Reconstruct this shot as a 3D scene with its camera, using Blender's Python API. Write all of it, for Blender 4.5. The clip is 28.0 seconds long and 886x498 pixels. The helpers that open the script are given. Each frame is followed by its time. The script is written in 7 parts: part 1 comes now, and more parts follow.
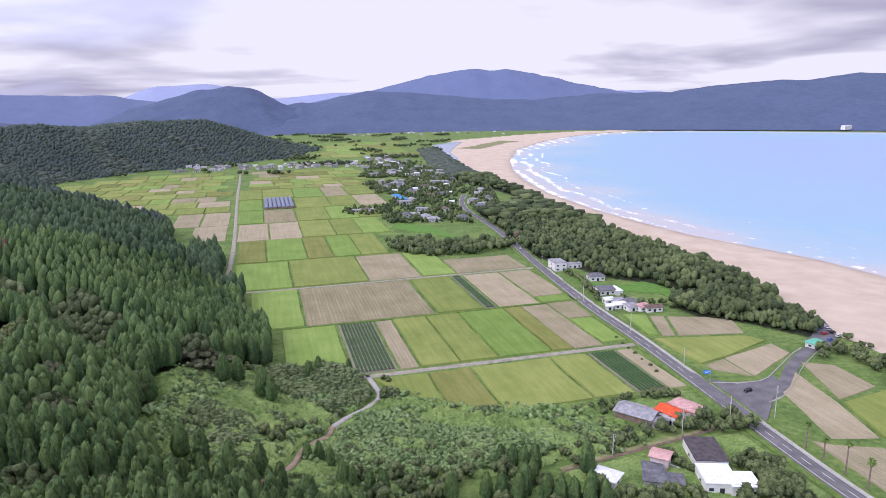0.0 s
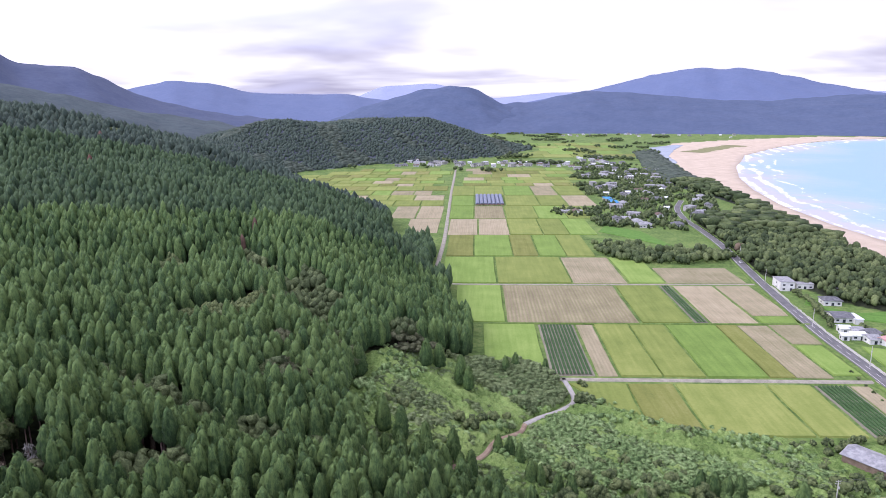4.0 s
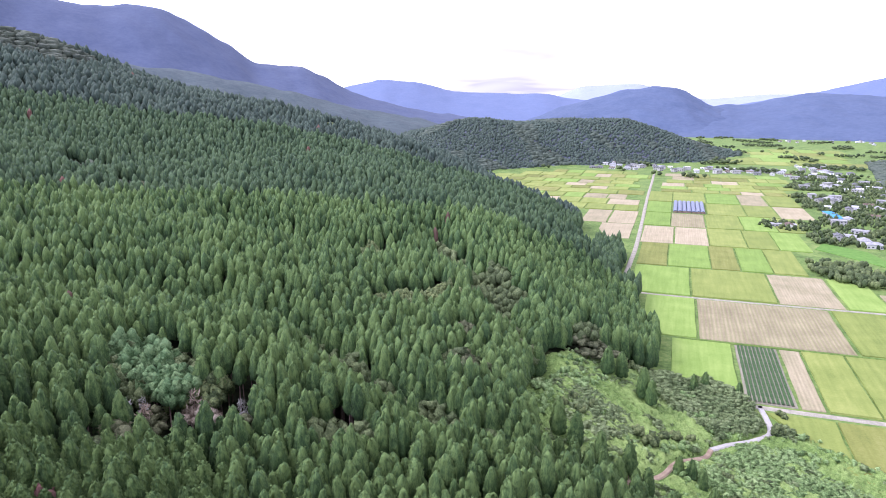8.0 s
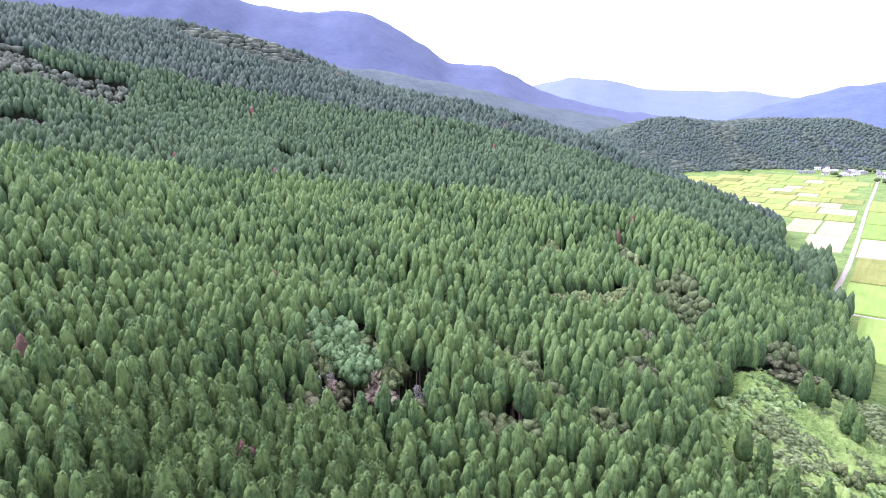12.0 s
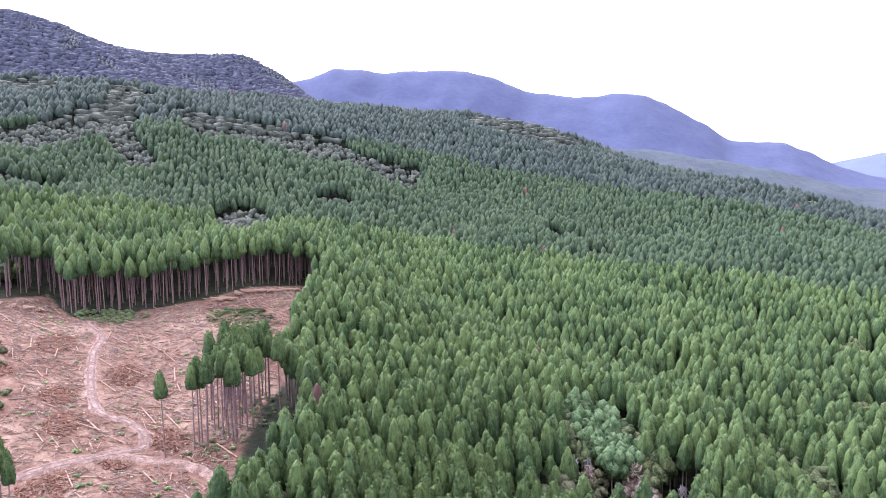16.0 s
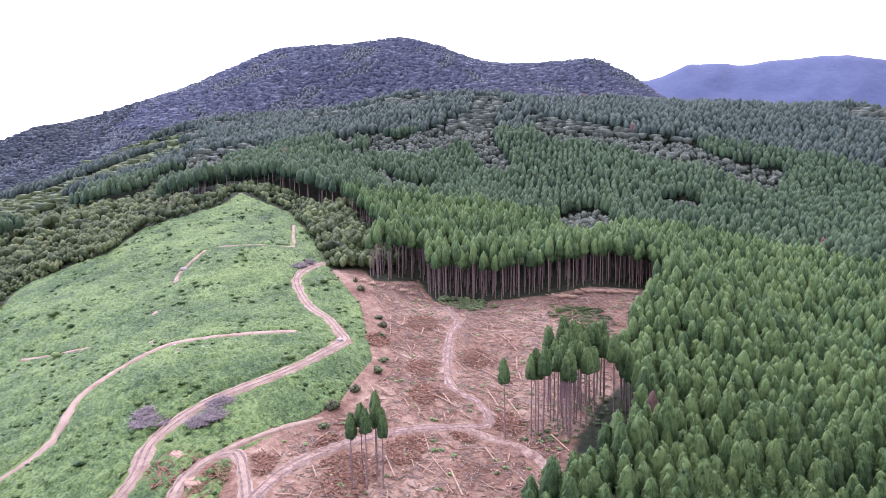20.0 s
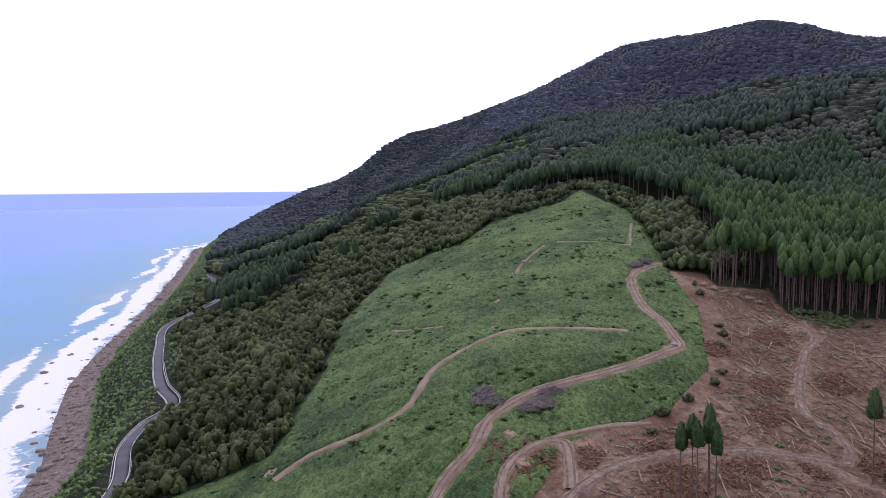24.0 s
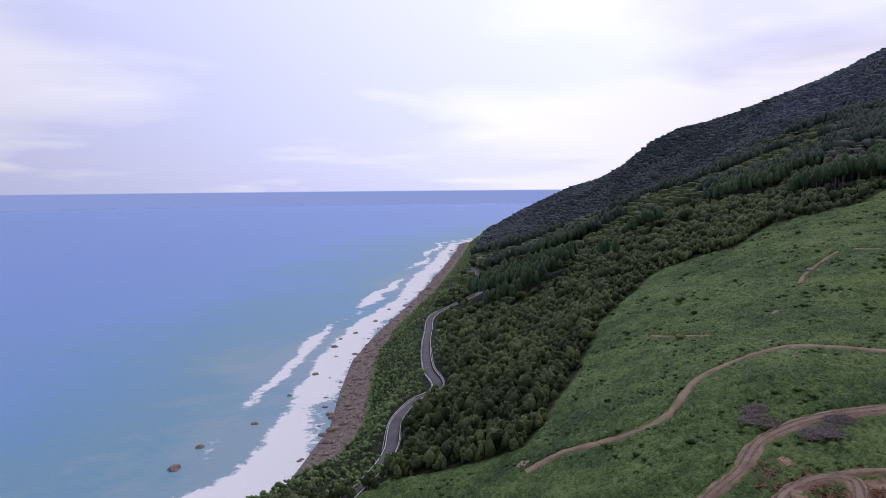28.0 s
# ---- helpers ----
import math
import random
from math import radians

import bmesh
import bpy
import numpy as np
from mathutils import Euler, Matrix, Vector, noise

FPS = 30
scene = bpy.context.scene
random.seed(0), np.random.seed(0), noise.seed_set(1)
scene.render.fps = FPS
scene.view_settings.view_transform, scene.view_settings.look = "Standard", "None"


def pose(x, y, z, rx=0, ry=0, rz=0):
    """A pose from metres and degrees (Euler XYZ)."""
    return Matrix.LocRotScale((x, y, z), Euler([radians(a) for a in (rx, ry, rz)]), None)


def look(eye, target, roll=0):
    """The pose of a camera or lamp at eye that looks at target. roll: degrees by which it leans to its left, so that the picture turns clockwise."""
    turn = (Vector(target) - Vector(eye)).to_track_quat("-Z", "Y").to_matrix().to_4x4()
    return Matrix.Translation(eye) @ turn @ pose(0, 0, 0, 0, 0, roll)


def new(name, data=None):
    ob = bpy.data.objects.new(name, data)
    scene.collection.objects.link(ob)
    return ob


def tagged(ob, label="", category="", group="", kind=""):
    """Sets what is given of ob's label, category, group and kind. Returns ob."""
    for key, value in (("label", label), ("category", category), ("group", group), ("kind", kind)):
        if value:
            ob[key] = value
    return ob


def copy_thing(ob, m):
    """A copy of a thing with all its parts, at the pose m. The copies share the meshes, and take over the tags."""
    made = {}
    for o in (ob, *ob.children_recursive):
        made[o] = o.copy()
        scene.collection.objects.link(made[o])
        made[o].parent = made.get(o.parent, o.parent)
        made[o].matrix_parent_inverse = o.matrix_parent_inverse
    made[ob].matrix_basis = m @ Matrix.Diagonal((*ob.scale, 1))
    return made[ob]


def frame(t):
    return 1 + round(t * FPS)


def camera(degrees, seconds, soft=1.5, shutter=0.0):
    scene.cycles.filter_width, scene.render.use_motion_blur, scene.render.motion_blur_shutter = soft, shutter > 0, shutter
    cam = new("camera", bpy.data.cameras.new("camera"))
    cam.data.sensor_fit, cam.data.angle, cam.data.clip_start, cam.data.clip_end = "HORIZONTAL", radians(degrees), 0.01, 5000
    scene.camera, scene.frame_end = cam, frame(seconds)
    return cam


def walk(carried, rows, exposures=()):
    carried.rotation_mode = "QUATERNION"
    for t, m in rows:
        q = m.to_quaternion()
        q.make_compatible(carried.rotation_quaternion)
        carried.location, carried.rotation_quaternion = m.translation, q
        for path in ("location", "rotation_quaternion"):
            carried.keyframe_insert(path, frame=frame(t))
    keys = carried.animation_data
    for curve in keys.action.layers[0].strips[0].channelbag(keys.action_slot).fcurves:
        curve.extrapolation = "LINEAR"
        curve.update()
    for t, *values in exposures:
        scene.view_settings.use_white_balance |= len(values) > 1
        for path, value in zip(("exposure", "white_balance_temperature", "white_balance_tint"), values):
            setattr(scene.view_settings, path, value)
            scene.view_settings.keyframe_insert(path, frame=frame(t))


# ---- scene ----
cam = camera(66.63, 28.0, 0.8)


def aim(az, pitch, roll):
    a, p = radians(az), radians(pitch)
    return look((0, 0, 128), (-math.sin(a) * math.cos(p), math.cos(a) * math.cos(p), 128 + math.sin(p)), roll)


PATH = [
    (0, 0.0, -12.69, -0.96),
    (0.5, 1.24, -12.69, -0.97),
    (1, 2.98, -12.65, -0.97),
    (1.5, 4.81, -12.64, -0.91),
    (2, 7.74, -12.59, -0.83),
    (2.5, 11.14, -12.52, -0.74),
    (3, 13.69, -12.50, -0.59),
    (3.5, 15.81, -12.50, -0.55),
    (5.5, 24.59, -12.43, -0.34),
    (6, 27.63, -12.45, -0.14),
    (6.5, 29.80, -12.43, -0.03),
    (7, 31.38, -12.43, 0.03),
    (7.5, 32.69, -12.45, 0.09),
    (8, 33.96, -12.46, 0.16),
    (8.5, 35.22, -12.46, 0.21),
    (9, 36.65, -12.46, 0.28),
    (9.5, 38.57, -12.46, 0.35),
    (10, 40.61, -12.45, 0.35),
    (10.5, 42.90, -12.50, 0.40),
    (11, 44.85, -12.56, 0.54),
    (11.5, 47.17, -12.52, 0.40),
    (13.5, 56.94, -11.30, -0.93),
    (14, 59.85, -9.51, -0.84),
    (14.5, 62.41, -8.38, -0.85),
    (15, 65.26, -7.64, -0.71),
    (15.5, 68.56, -6.73, -0.65),
    (16, 72.03, -5.84, -0.51),
    (16.5, 75.70, -5.44, -0.67),
    (17, 79.75, -5.42, -0.53),
    (17.5, 83.86, -5.44, -0.52),
    (18, 87.86, -5.44, -0.43),
    (18.5, 90.89, -5.47, -0.49),
    (19, 93.61, -5.47, -0.52),
    (19.5, 96.90, -5.47, -0.49),
    (20, 100.59, -5.46, -0.52),
    (20.5, 104.81, -5.47, -0.43),
    (21, 108.70, -5.47, -0.41),
    (21.5, 112.44, -5.48, -0.35),
    (23.5, 125.77, -5.37, -0.55),
    (24, 128.69, -5.40, -0.48),
    (24.5, 132.00, -5.41, -0.41),
    (25, 135.25, -5.37, -0.50),
    (25.5, 138.30, -5.38, -0.27),
    (26, 141.80, -5.38, -0.18),
    (26.5, 145.34, -5.40, -0.19),
    (27, 148.50, -5.40, -0.15),
    (27.5, 149.71, -5.43, -0.16),
    (28, 150.55, -5.36, -0.50),
]
walk(cam, [(t, aim(az, pitch, roll)) for t, az, pitch, roll in PATH],
     [(0, -0.91, 6140, 22), (3.5, -0.73, 6140, 22), (8, -0.07, 6050, 23), (11.5, 0.43, 6050, 25), (14, 1.0, 6050, 27), (15, 0.6, 6050, 28), (16, 0.41, 6050, 29), (18, 0.25, 6000, 31), (20, 0.2, 6000, 31), (21.5, -0.25, 6000, 29), (23.5, -1.25, 6140, 24), (26, -1.83, 6240, 21), (28, -2.03, 6240, 20)])
# ---- sky, sun ----
world = bpy.data.worlds.new("sky")
scene.world = world
world.use_nodes = True


class Nodes:
    """Short way to wire a node tree."""

    def __init__(self, tree):
        self.tree = tree

    def add(self, kind, **inputs):
        node = self.tree.nodes.new(kind)
        for key, value in inputs.items():
            self.put(node, key, value)
        return node

    def put(self, node, key, value):
        socket = node.inputs[int(key[1:])] if key[0] == "_" else node.inputs[key.replace("_", " ")]
        if isinstance(value, bpy.types.NodeSocket):
            self.tree.links.new(value, socket)
        else:
            socket.default_value = value

    def math(self, op, a, b=0.0, clamp=False):
        node = self.add("ShaderNodeMath", _0=a, _1=b)
        node.operation, node.use_clamp = op, clamp
        return node.outputs[0]

    def mix(self, fac, a, b, blend="MIX"):
        node = self.tree.nodes.new("ShaderNodeMix")
        node.data_type, node.blend_type = "RGBA", blend
        for i, v in ((0, fac), (6, a), (7, b)):
            if isinstance(v, bpy.types.NodeSocket):
                self.tree.links.new(v, node.inputs[i])
            else:
                node.inputs[i].default_value = v if i == 0 else (*v, 1)[:4]
        return node.outputs[2]

    def noise(self, vector, scale, detail=3.0, rough=0.55, distort=0.0):
        return self.add("ShaderNodeTexNoise", Vector=vector, Scale=scale, Detail=detail, Roughness=rough, Distortion=distort).outputs[0]

    def ramp(self, fac, *stops):
        node = self.add("ShaderNodeValToRGB", Fac=fac)
        el = node.color_ramp.elements
        while len(el) < len(stops):
            el.new(0.5)
        for e, (p, c) in zip(el, stops):
            e.position, e.color = p, ((*c, 1) if isinstance(c, tuple) else (c, c, c, 1))
        return node.outputs[0]

    def spread(self, value, lo, hi):
        node = self.add("ShaderNodeMapRange", Value=value)
        node.inputs[1].default_value, node.inputs[2].default_value = lo, hi
        return node.outputs[0]

    def attr(self, name):
        node = self.tree.nodes.new("ShaderNodeAttribute")
        node.attribute_name = name
        return node.outputs["Fac"]


SUN_AZ, SUN_UP = 118.0, 48.0           # bearing left of +y, height
W = Nodes(world.node_tree)
sky = W.tree.nodes.new("ShaderNodeTexSky")
sky.sky_type, sky.sun_disc = "NISHITA", False
sky.sun_elevation, sky.sun_rotation = radians(SUN_UP), radians(-SUN_AZ)
way = W.add("ShaderNodeTexCoord").outputs["Generated"]
split = W.add("ShaderNodeSeparateXYZ", Vector=way)
lift = W.math("ADD", W.math("MAXIMUM", split.outputs[2], 0.0), 0.10)
flat = W.add("ShaderNodeCombineXYZ", X=W.math("DIVIDE", split.outputs[0], lift), Y=W.math("DIVIDE", split.outputs[1], lift), Z=3.7).outputs[0]
puffs = W.noise(flat, 0.42, 4, 0.5, 0.2)
veil = W.noise(flat, 0.22, 3, 0.5)
cloud = W.ramp(puffs, (0.33, (0.68, 0.67, 0.84)), (0.42, (0.98, 0.98, 1.12)), (0.50, (1.34, 1.35, 1.42)))
clear = W.mix(1.0, sky.outputs[0], (0.16, 0.16, 0.16), "MULTIPLY")
clear = W.mix(0.9, clear, (1.36, 1.46, 1.98))
toward = W.add("ShaderNodeVectorMath", _0=way, _1=(math.sin(radians(-SUN_AZ)) * math.cos(radians(SUN_UP)), math.cos(radians(SUN_AZ)) * math.cos(radians(SUN_UP)), math.sin(radians(SUN_UP))))
toward.operation = "DOT_PRODUCT"
glow = W.math("POWER", W.math("MAXIMUM", toward.outputs["Value"], 0.0), 1.6)
seaward = W.spread(split.outputs[1], -0.62, -0.92)       # thinner cloud over the open sea
cloud = W.mix(seaward, cloud, (1.85, 1.88, 2.02))
cover = W.math("SUBTRACT", W.spread(veil, 0.30, 0.50), W.math("MULTIPLY", seaward, W.spread(puffs, 0.70, 0.50)), True)
above = W.mix(cover, clear, cloud)
above = W.mix(1.0, above, W.mix(glow, (1.20, 1.20, 1.20), (3.7, 3.66, 3.62)), "MULTIPLY")
back = W.add("ShaderNodeBackground")
W.tree.links.new(W.mix(W.spread(split.outputs[2], -0.0078, -0.0062), (1.02, 1.34, 2.50), above), back.inputs[0])
back.inputs[1].default_value = 1.0
W.tree.links.new(back.outputs[0], W.tree.nodes["World Output"].inputs[0])

sun = new("sun", bpy.data.lights.new("sun", "SUN"))
sun.data.energy, sun.data.angle, sun.data.color = 1.5, radians(9), (1.0, 0.95, 0.88)
sun.matrix_world = look((0, 0, 900), (900 * math.sin(radians(SUN_AZ)), -900 * math.cos(radians(SUN_AZ)), 900 - 900 * math.tan(radians(SUN_UP))))


# ---- materials ----
def material(name, rough=0.8, metal=0.0):
    m = bpy.data.materials.new(name)
    m.use_nodes = True
    n = Nodes(m.node_tree)
    n.shader = m.node_tree.nodes["Principled BSDF"]
    n.shader.inputs["Roughness"].default_value, n.shader.inputs["Metallic"].default_value = rough, metal
    n.shader.inputs["Specular IOR Level"].default_value = 0.3
    n.place = n.add("ShaderNodeNewGeometry").outputs["Position"]
    return m, n


def finish(n, color, bump=None, strength=0.3, distance=0.1):
    n.put(n.shader, "Base_Color", color if isinstance(color, bpy.types.NodeSocket) else (*color, 1))
    if bump is not None:
        b = n.add("ShaderNodeBump", Strength=strength, Distance=distance, Height=bump)
        n.tree.links.new(b.outputs[0], n.shader.inputs["Normal"])


def mottled(name, dark, light, size=1.0, fine=0.1, rough=0.8, metal=0.0, bump=0.3, depth=0.05, lo=0.35, hi=0.65):
    """Two tones over a coarse and a fine noise; sizes in metres."""
    m, n = material(name, rough, metal)
    a, b = n.noise(n.place, 1 / size, 4), n.noise(n.place, 1 / fine, 3)
    both = n.math("ADD", n.math("MULTIPLY", a, 0.6), n.math("MULTIPLY", b, 0.4))
    finish(n, n.ramp(both, (lo, dark), (hi, light)), b, bump, depth)
    return m


def foliage(name, dark, mid, light, dry, size=0.8, shine=0.25, single=False, needles=False):
    """Leaves: a tone for each plant, flecked by clusters with painted dark gaps, or streaked down its height for
    needles.
    """
    m, n = material(name, 0.75)
    n.shader.inputs["Specular IOR Level"].default_value = shine
    tint = n.add("ShaderNodeObjectInfo").outputs["Random"] if single else n.attr("tint")
    if single:
        tint = n.math("ADD", n.math("MULTIPLY", tint, 0.4), n.math("SUBTRACT", n.attr("tint"), 0.12))
        tint = n.math("MINIMUM", tint, 0.97)
    flecks = n.noise(n.place, 1 / size, 6, 0.8)
    if needles:
        upright = n.add("ShaderNodeMapping", Vector=n.place)
        upright.inputs["Scale"].default_value = (1.0, 1.0, 0.38)
        flecks = n.noise(upright.outputs[0], 1.1 / size, 6, 0.85)
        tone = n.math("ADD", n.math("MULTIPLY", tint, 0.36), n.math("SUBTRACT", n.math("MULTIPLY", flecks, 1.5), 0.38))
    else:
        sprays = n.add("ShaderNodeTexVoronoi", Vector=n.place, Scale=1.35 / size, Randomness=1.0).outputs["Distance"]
        # Darkens between clusters, painting the shaded gaps of the crown into the colour.
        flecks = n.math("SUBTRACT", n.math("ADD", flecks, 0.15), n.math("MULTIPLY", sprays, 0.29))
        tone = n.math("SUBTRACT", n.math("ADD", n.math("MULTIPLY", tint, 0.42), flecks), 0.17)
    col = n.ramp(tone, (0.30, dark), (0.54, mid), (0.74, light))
    col = n.mix(n.spread(tint, 0.985, 0.995), col, dry)
    finish(n, col, flecks, 0.9, 0.6)
    return m


M = {}
# Bands further from the eye have distance haze painted into their leaf colour.
M["cedar_far"] = foliage("distant_cedar_hazed", (0.026, 0.043, 0.035), (0.045, 0.072, 0.054), (0.074, 0.108, 0.075), (0.13, 0.075, 0.06), 1.5, needles=True)
M["cedar_slope"] = foliage("slope_cedar_hazed", (0.020, 0.042, 0.023), (0.044, 0.083, 0.040), (0.084, 0.137, 0.058), (0.15, 0.075, 0.06), 1.0, needles=True)
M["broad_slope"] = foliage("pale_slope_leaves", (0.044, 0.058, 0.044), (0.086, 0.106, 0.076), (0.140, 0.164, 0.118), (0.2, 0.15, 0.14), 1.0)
M["cedar_head"] = foliage("valley_head_cedar_hazed", (0.040, 0.062, 0.050), (0.054, 0.080, 0.062), (0.072, 0.102, 0.076), (0.1, 0.08, 0.07), 2.5)
M["broad_head"] = foliage("valley_head_leaves_hazed", (0.052, 0.072, 0.056), (0.072, 0.096, 0.072), (0.096, 0.122, 0.088), (0.1, 0.08, 0.07), 2.5)
M["broad_cape"] = foliage("cape_foliage_hazed", (0.044, 0.056, 0.066), (0.056, 0.072, 0.080), (0.074, 0.092, 0.094), (0.1, 0.08, 0.07), 2.2)
M["broad_far"] = foliage("mountain_foliage_hazed", (0.078, 0.090, 0.122), (0.090, 0.104, 0.134), (0.104, 0.118, 0.146), (0.15, 0.13, 0.13), 2.2)
M["olive"] = foliage("olive_leaves", (0.034, 0.056, 0.020), (0.094, 0.128, 0.046), (0.19, 0.232, 0.092), (0.2, 0.15, 0.1), 0.6)
M["glade"] = foliage("glade_leaves", (0.044, 0.064, 0.026), (0.106, 0.142, 0.058), (0.200, 0.245, 0.112), (0.2, 0.15, 0.12), 0.7)
M["shrub"] = foliage("shrub_leaves", (0.095, 0.165, 0.055), (0.215, 0.335, 0.120), (0.36, 0.48, 0.21), (0.2, 0.2, 0.1), 0.5)
M["fern"] = foliage("fern_and_vine", (0.022, 0.056, 0.014), (0.078, 0.142, 0.038), (0.168, 0.250, 0.072), (0.22, 0.2, 0.1), 0.8)
M["lawn"] = mottled("mown_lawn", (0.07, 0.17, 0.025), (0.13, 0.26, 0.05), 4, 0.4, 0.95)
M["shore_rock"] = mottled("shore_rock", (0.11, 0.082, 0.072), (0.46, 0.38, 0.33), 1.5, 0.25, 0.85, 0, 0.5, 0.1)
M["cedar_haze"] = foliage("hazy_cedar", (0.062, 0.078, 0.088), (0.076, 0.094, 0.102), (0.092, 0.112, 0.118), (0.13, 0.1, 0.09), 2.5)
CEDAR_TONES = ((0.022, 0.049, 0.019), (0.060, 0.116, 0.038), (0.142, 0.220, 0.068), (0.13, 0.08, 0.06))
BROAD_TONES = ((0.024, 0.042, 0.018), (0.074, 0.106, 0.040), (0.172, 0.212, 0.084), (0.21, 0.16, 0.11))
M["cedar"] = foliage("cedar_needles", *CEDAR_TONES, needles=True)
M["cedar_one"] = foliage("cedar_needles_single", *CEDAR_TONES, single=True, needles=True)
M["broad"] = foliage("broadleaf_foliage", *BROAD_TONES, 0.7)
M["broad_one"] = foliage("broadleaf_foliage_single", *BROAD_TONES, 0.7, single=True)
M["bark"] = mottled("bark", (0.125, 0.085, 0.084), (0.32, 0.225, 0.205), 0.6, 0.08)
M["asphalt"] = mottled("asphalt", (0.10, 0.10, 0.105), (0.19, 0.185, 0.19), 6, 0.3, 0.9)
M["asphalt_dark"] = mottled("old_asphalt", (0.10, 0.098, 0.115), (0.16, 0.155, 0.17), 6, 0.3, 0.9)
M["concrete"] = mottled("concrete", (0.30, 0.29, 0.27), (0.46, 0.44, 0.41), 2, 0.2, 0.9)
M["farm_track"] = mottled("gravel_track", (0.22, 0.21, 0.17), (0.40, 0.37, 0.30), 3, 0.4, 0.95)
M["track_soil"] = mottled("trodden_soil", (0.15, 0.090, 0.064), (0.36, 0.27, 0.205), 2.2, 0.5, 0.95, 0, 0.8, 0.2, 0.40, 0.60)
M["dirt"] = mottled("bare_dirt", (0.20, 0.135, 0.092), (0.37, 0.29, 0.215), 4, 0.4, 0.95, 0, 0.6, 0.1)
M["white_line"] = mottled("road_paint", (0.6, 0.6, 0.58), (0.8, 0.8, 0.78), 1, 0.1)


def ground_material():
    m, n = material("ground_cover", 0.95)
    big, mid, fine = n.noise(n.place, 0.045, 5, 0.6), n.noise(n.place, 0.35, 4, 0.65), n.noise(n.place, 1.6, 4, 0.7)
    grit = n.noise(n.place, 0.9, 6, 0.85, 0.8)
    grass = n.ramp(n.math("ADD", n.math("MULTIPLY", big, 0.5), n.math("MULTIPLY", mid, 0.5)), (0.36, (0.06, 0.11, 0.025)), (0.50, (0.125, 0.205, 0.05)), (0.64, (0.22, 0.28, 0.085)))
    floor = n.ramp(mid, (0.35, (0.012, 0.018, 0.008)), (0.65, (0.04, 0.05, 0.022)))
    # Far woodland floor takes a treetop colour with distance haze painted in.
    floor = n.mix(n.attr("hazed_canopy"), floor, n.ramp(mid, (0.35, (0.074, 0.085, 0.115)), (0.65, (0.090, 0.103, 0.130))))
    mead = n.ramp(n.math("ADD", n.math("MULTIPLY", big, 0.35), n.math("MULTIPLY", n.math("ADD", mid, fine), 0.33)), (0.36, (0.070, 0.115, 0.034)), (0.50, (0.115, 0.175, 0.050)), (0.63, (0.18, 0.24, 0.075)))
    cut = n.ramp(n.math("ADD", n.math("MULTIPLY", big, 0.35), n.math("ADD", n.math("MULTIPLY", mid, 0.25), n.math("MULTIPLY", grit, 0.40))), (0.38, (0.085, 0.045, 0.029)), (0.46, (0.180, 0.102, 0.067)), (0.53, (0.275, 0.184, 0.124)), (0.61, (0.40, 0.305, 0.220)))
    sand = n.ramp(n.math("ADD", n.math("MULTIPLY", big, 0.6), n.math("MULTIPLY", fine, 0.4)), (0.35, (0.47, 0.38, 0.28)), (0.65, (0.64, 0.54, 0.43)))
    rock = n.ramp(n.math("ADD", n.math("MULTIPLY", mid, 0.5), n.math("MULTIPLY", fine, 0.5)), (0.38, (0.09, 0.065, 0.058)), (0.62, (0.40, 0.32, 0.28)))
    jag = n.math("MULTIPLY", n.math("SUBTRACT", n.noise(n.place, 0.25, 4, 0.7), 0.5), 1.0)

    def edge(name, w=0.12):
        return n.spread(n.math("ADD", n.attr(name), n.math("MULTIPLY", jag, 0.6)), 0.5 - w, 0.5 + w)

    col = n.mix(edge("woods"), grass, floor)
    col = n.mix(edge("meadow"), col, mead)
    col = n.mix(edge("felled"), col, cut)
    col = n.mix(edge("rocky"), col, rock)
    col = n.mix(edge("sandy", 0.06), col, sand)
    wet = n.attr("wet")
    col = n.mix(n.math("MULTIPLY", wet, 0.45), col, (0.16, 0.14, 0.13))
    finish(n, col, n.math("ADD", mid, fine), 0.8, 0.5)
    return m


M["ground"] = ground_material()


def sea_material():
    m, n = material("sea_water", 0.45)
    n.shader.inputs["Specular IOR Level"].default_value = 0.2
    depth, open_sea = n.attr("depth"), n.attr("open_sea")
    drift = n.noise(n.place, 0.004, 7, 0.68, 0.4)
    d = n.math("ADD", depth, n.math("MULTIPLY", n.math("SUBTRACT", drift, 0.5), 0.75))
    bay = n.ramp(d, (0.0, (0.46, 0.46, 0.48)), (0.06, (0.36, 0.47, 0.54)), (0.22, (0.27, 0.44, 0.56)), (0.5, (0.28, 0.42, 0.60)), (0.8, (0.28, 0.40, 0.62)))
    ocean = n.ramp(d, (0.0, (0.26, 0.40, 0.48)), (0.08, (0.17, 0.36, 0.48)), (0.22, (0.15, 0.35, 0.56)), (0.42, (0.17, 0.34, 0.70)), (0.8, (0.17, 0.32, 0.72)))
    col = n.mix(open_sea, bay, ocean)
    foam = n.attr("foam")
    lace = n.noise(n.place, 0.16, 5, 0.75, 0.6)
    broad = n.noise(n.place, 0.03, 3, 0.6)
    f = n.math("ADD", foam, n.math("ADD", n.math("MULTIPLY", n.math("SUBTRACT", lace, 0.5), 0.9), n.math("MULTIPLY", n.math("SUBTRACT", broad, 0.5), 0.8)))
    col = n.mix(n.spread(f, 0.44, 0.56), col, (0.93, 0.94, 0.95))
    n.put(n.shader, "Roughness", n.mix(n.spread(f, 0.44, 0.54), (0.45, 0.45, 0.45), (0.9, 0.9, 0.9)))
    waves = n.math("ADD", n.noise(n.place, 0.22, 4, 0.6), n.math("MULTIPLY", n.noise(n.place, 0.03, 3), 2.0))
    finish(n, col, waves, 0.35, 0.5)
    return m


M["sea"] = sea_material()


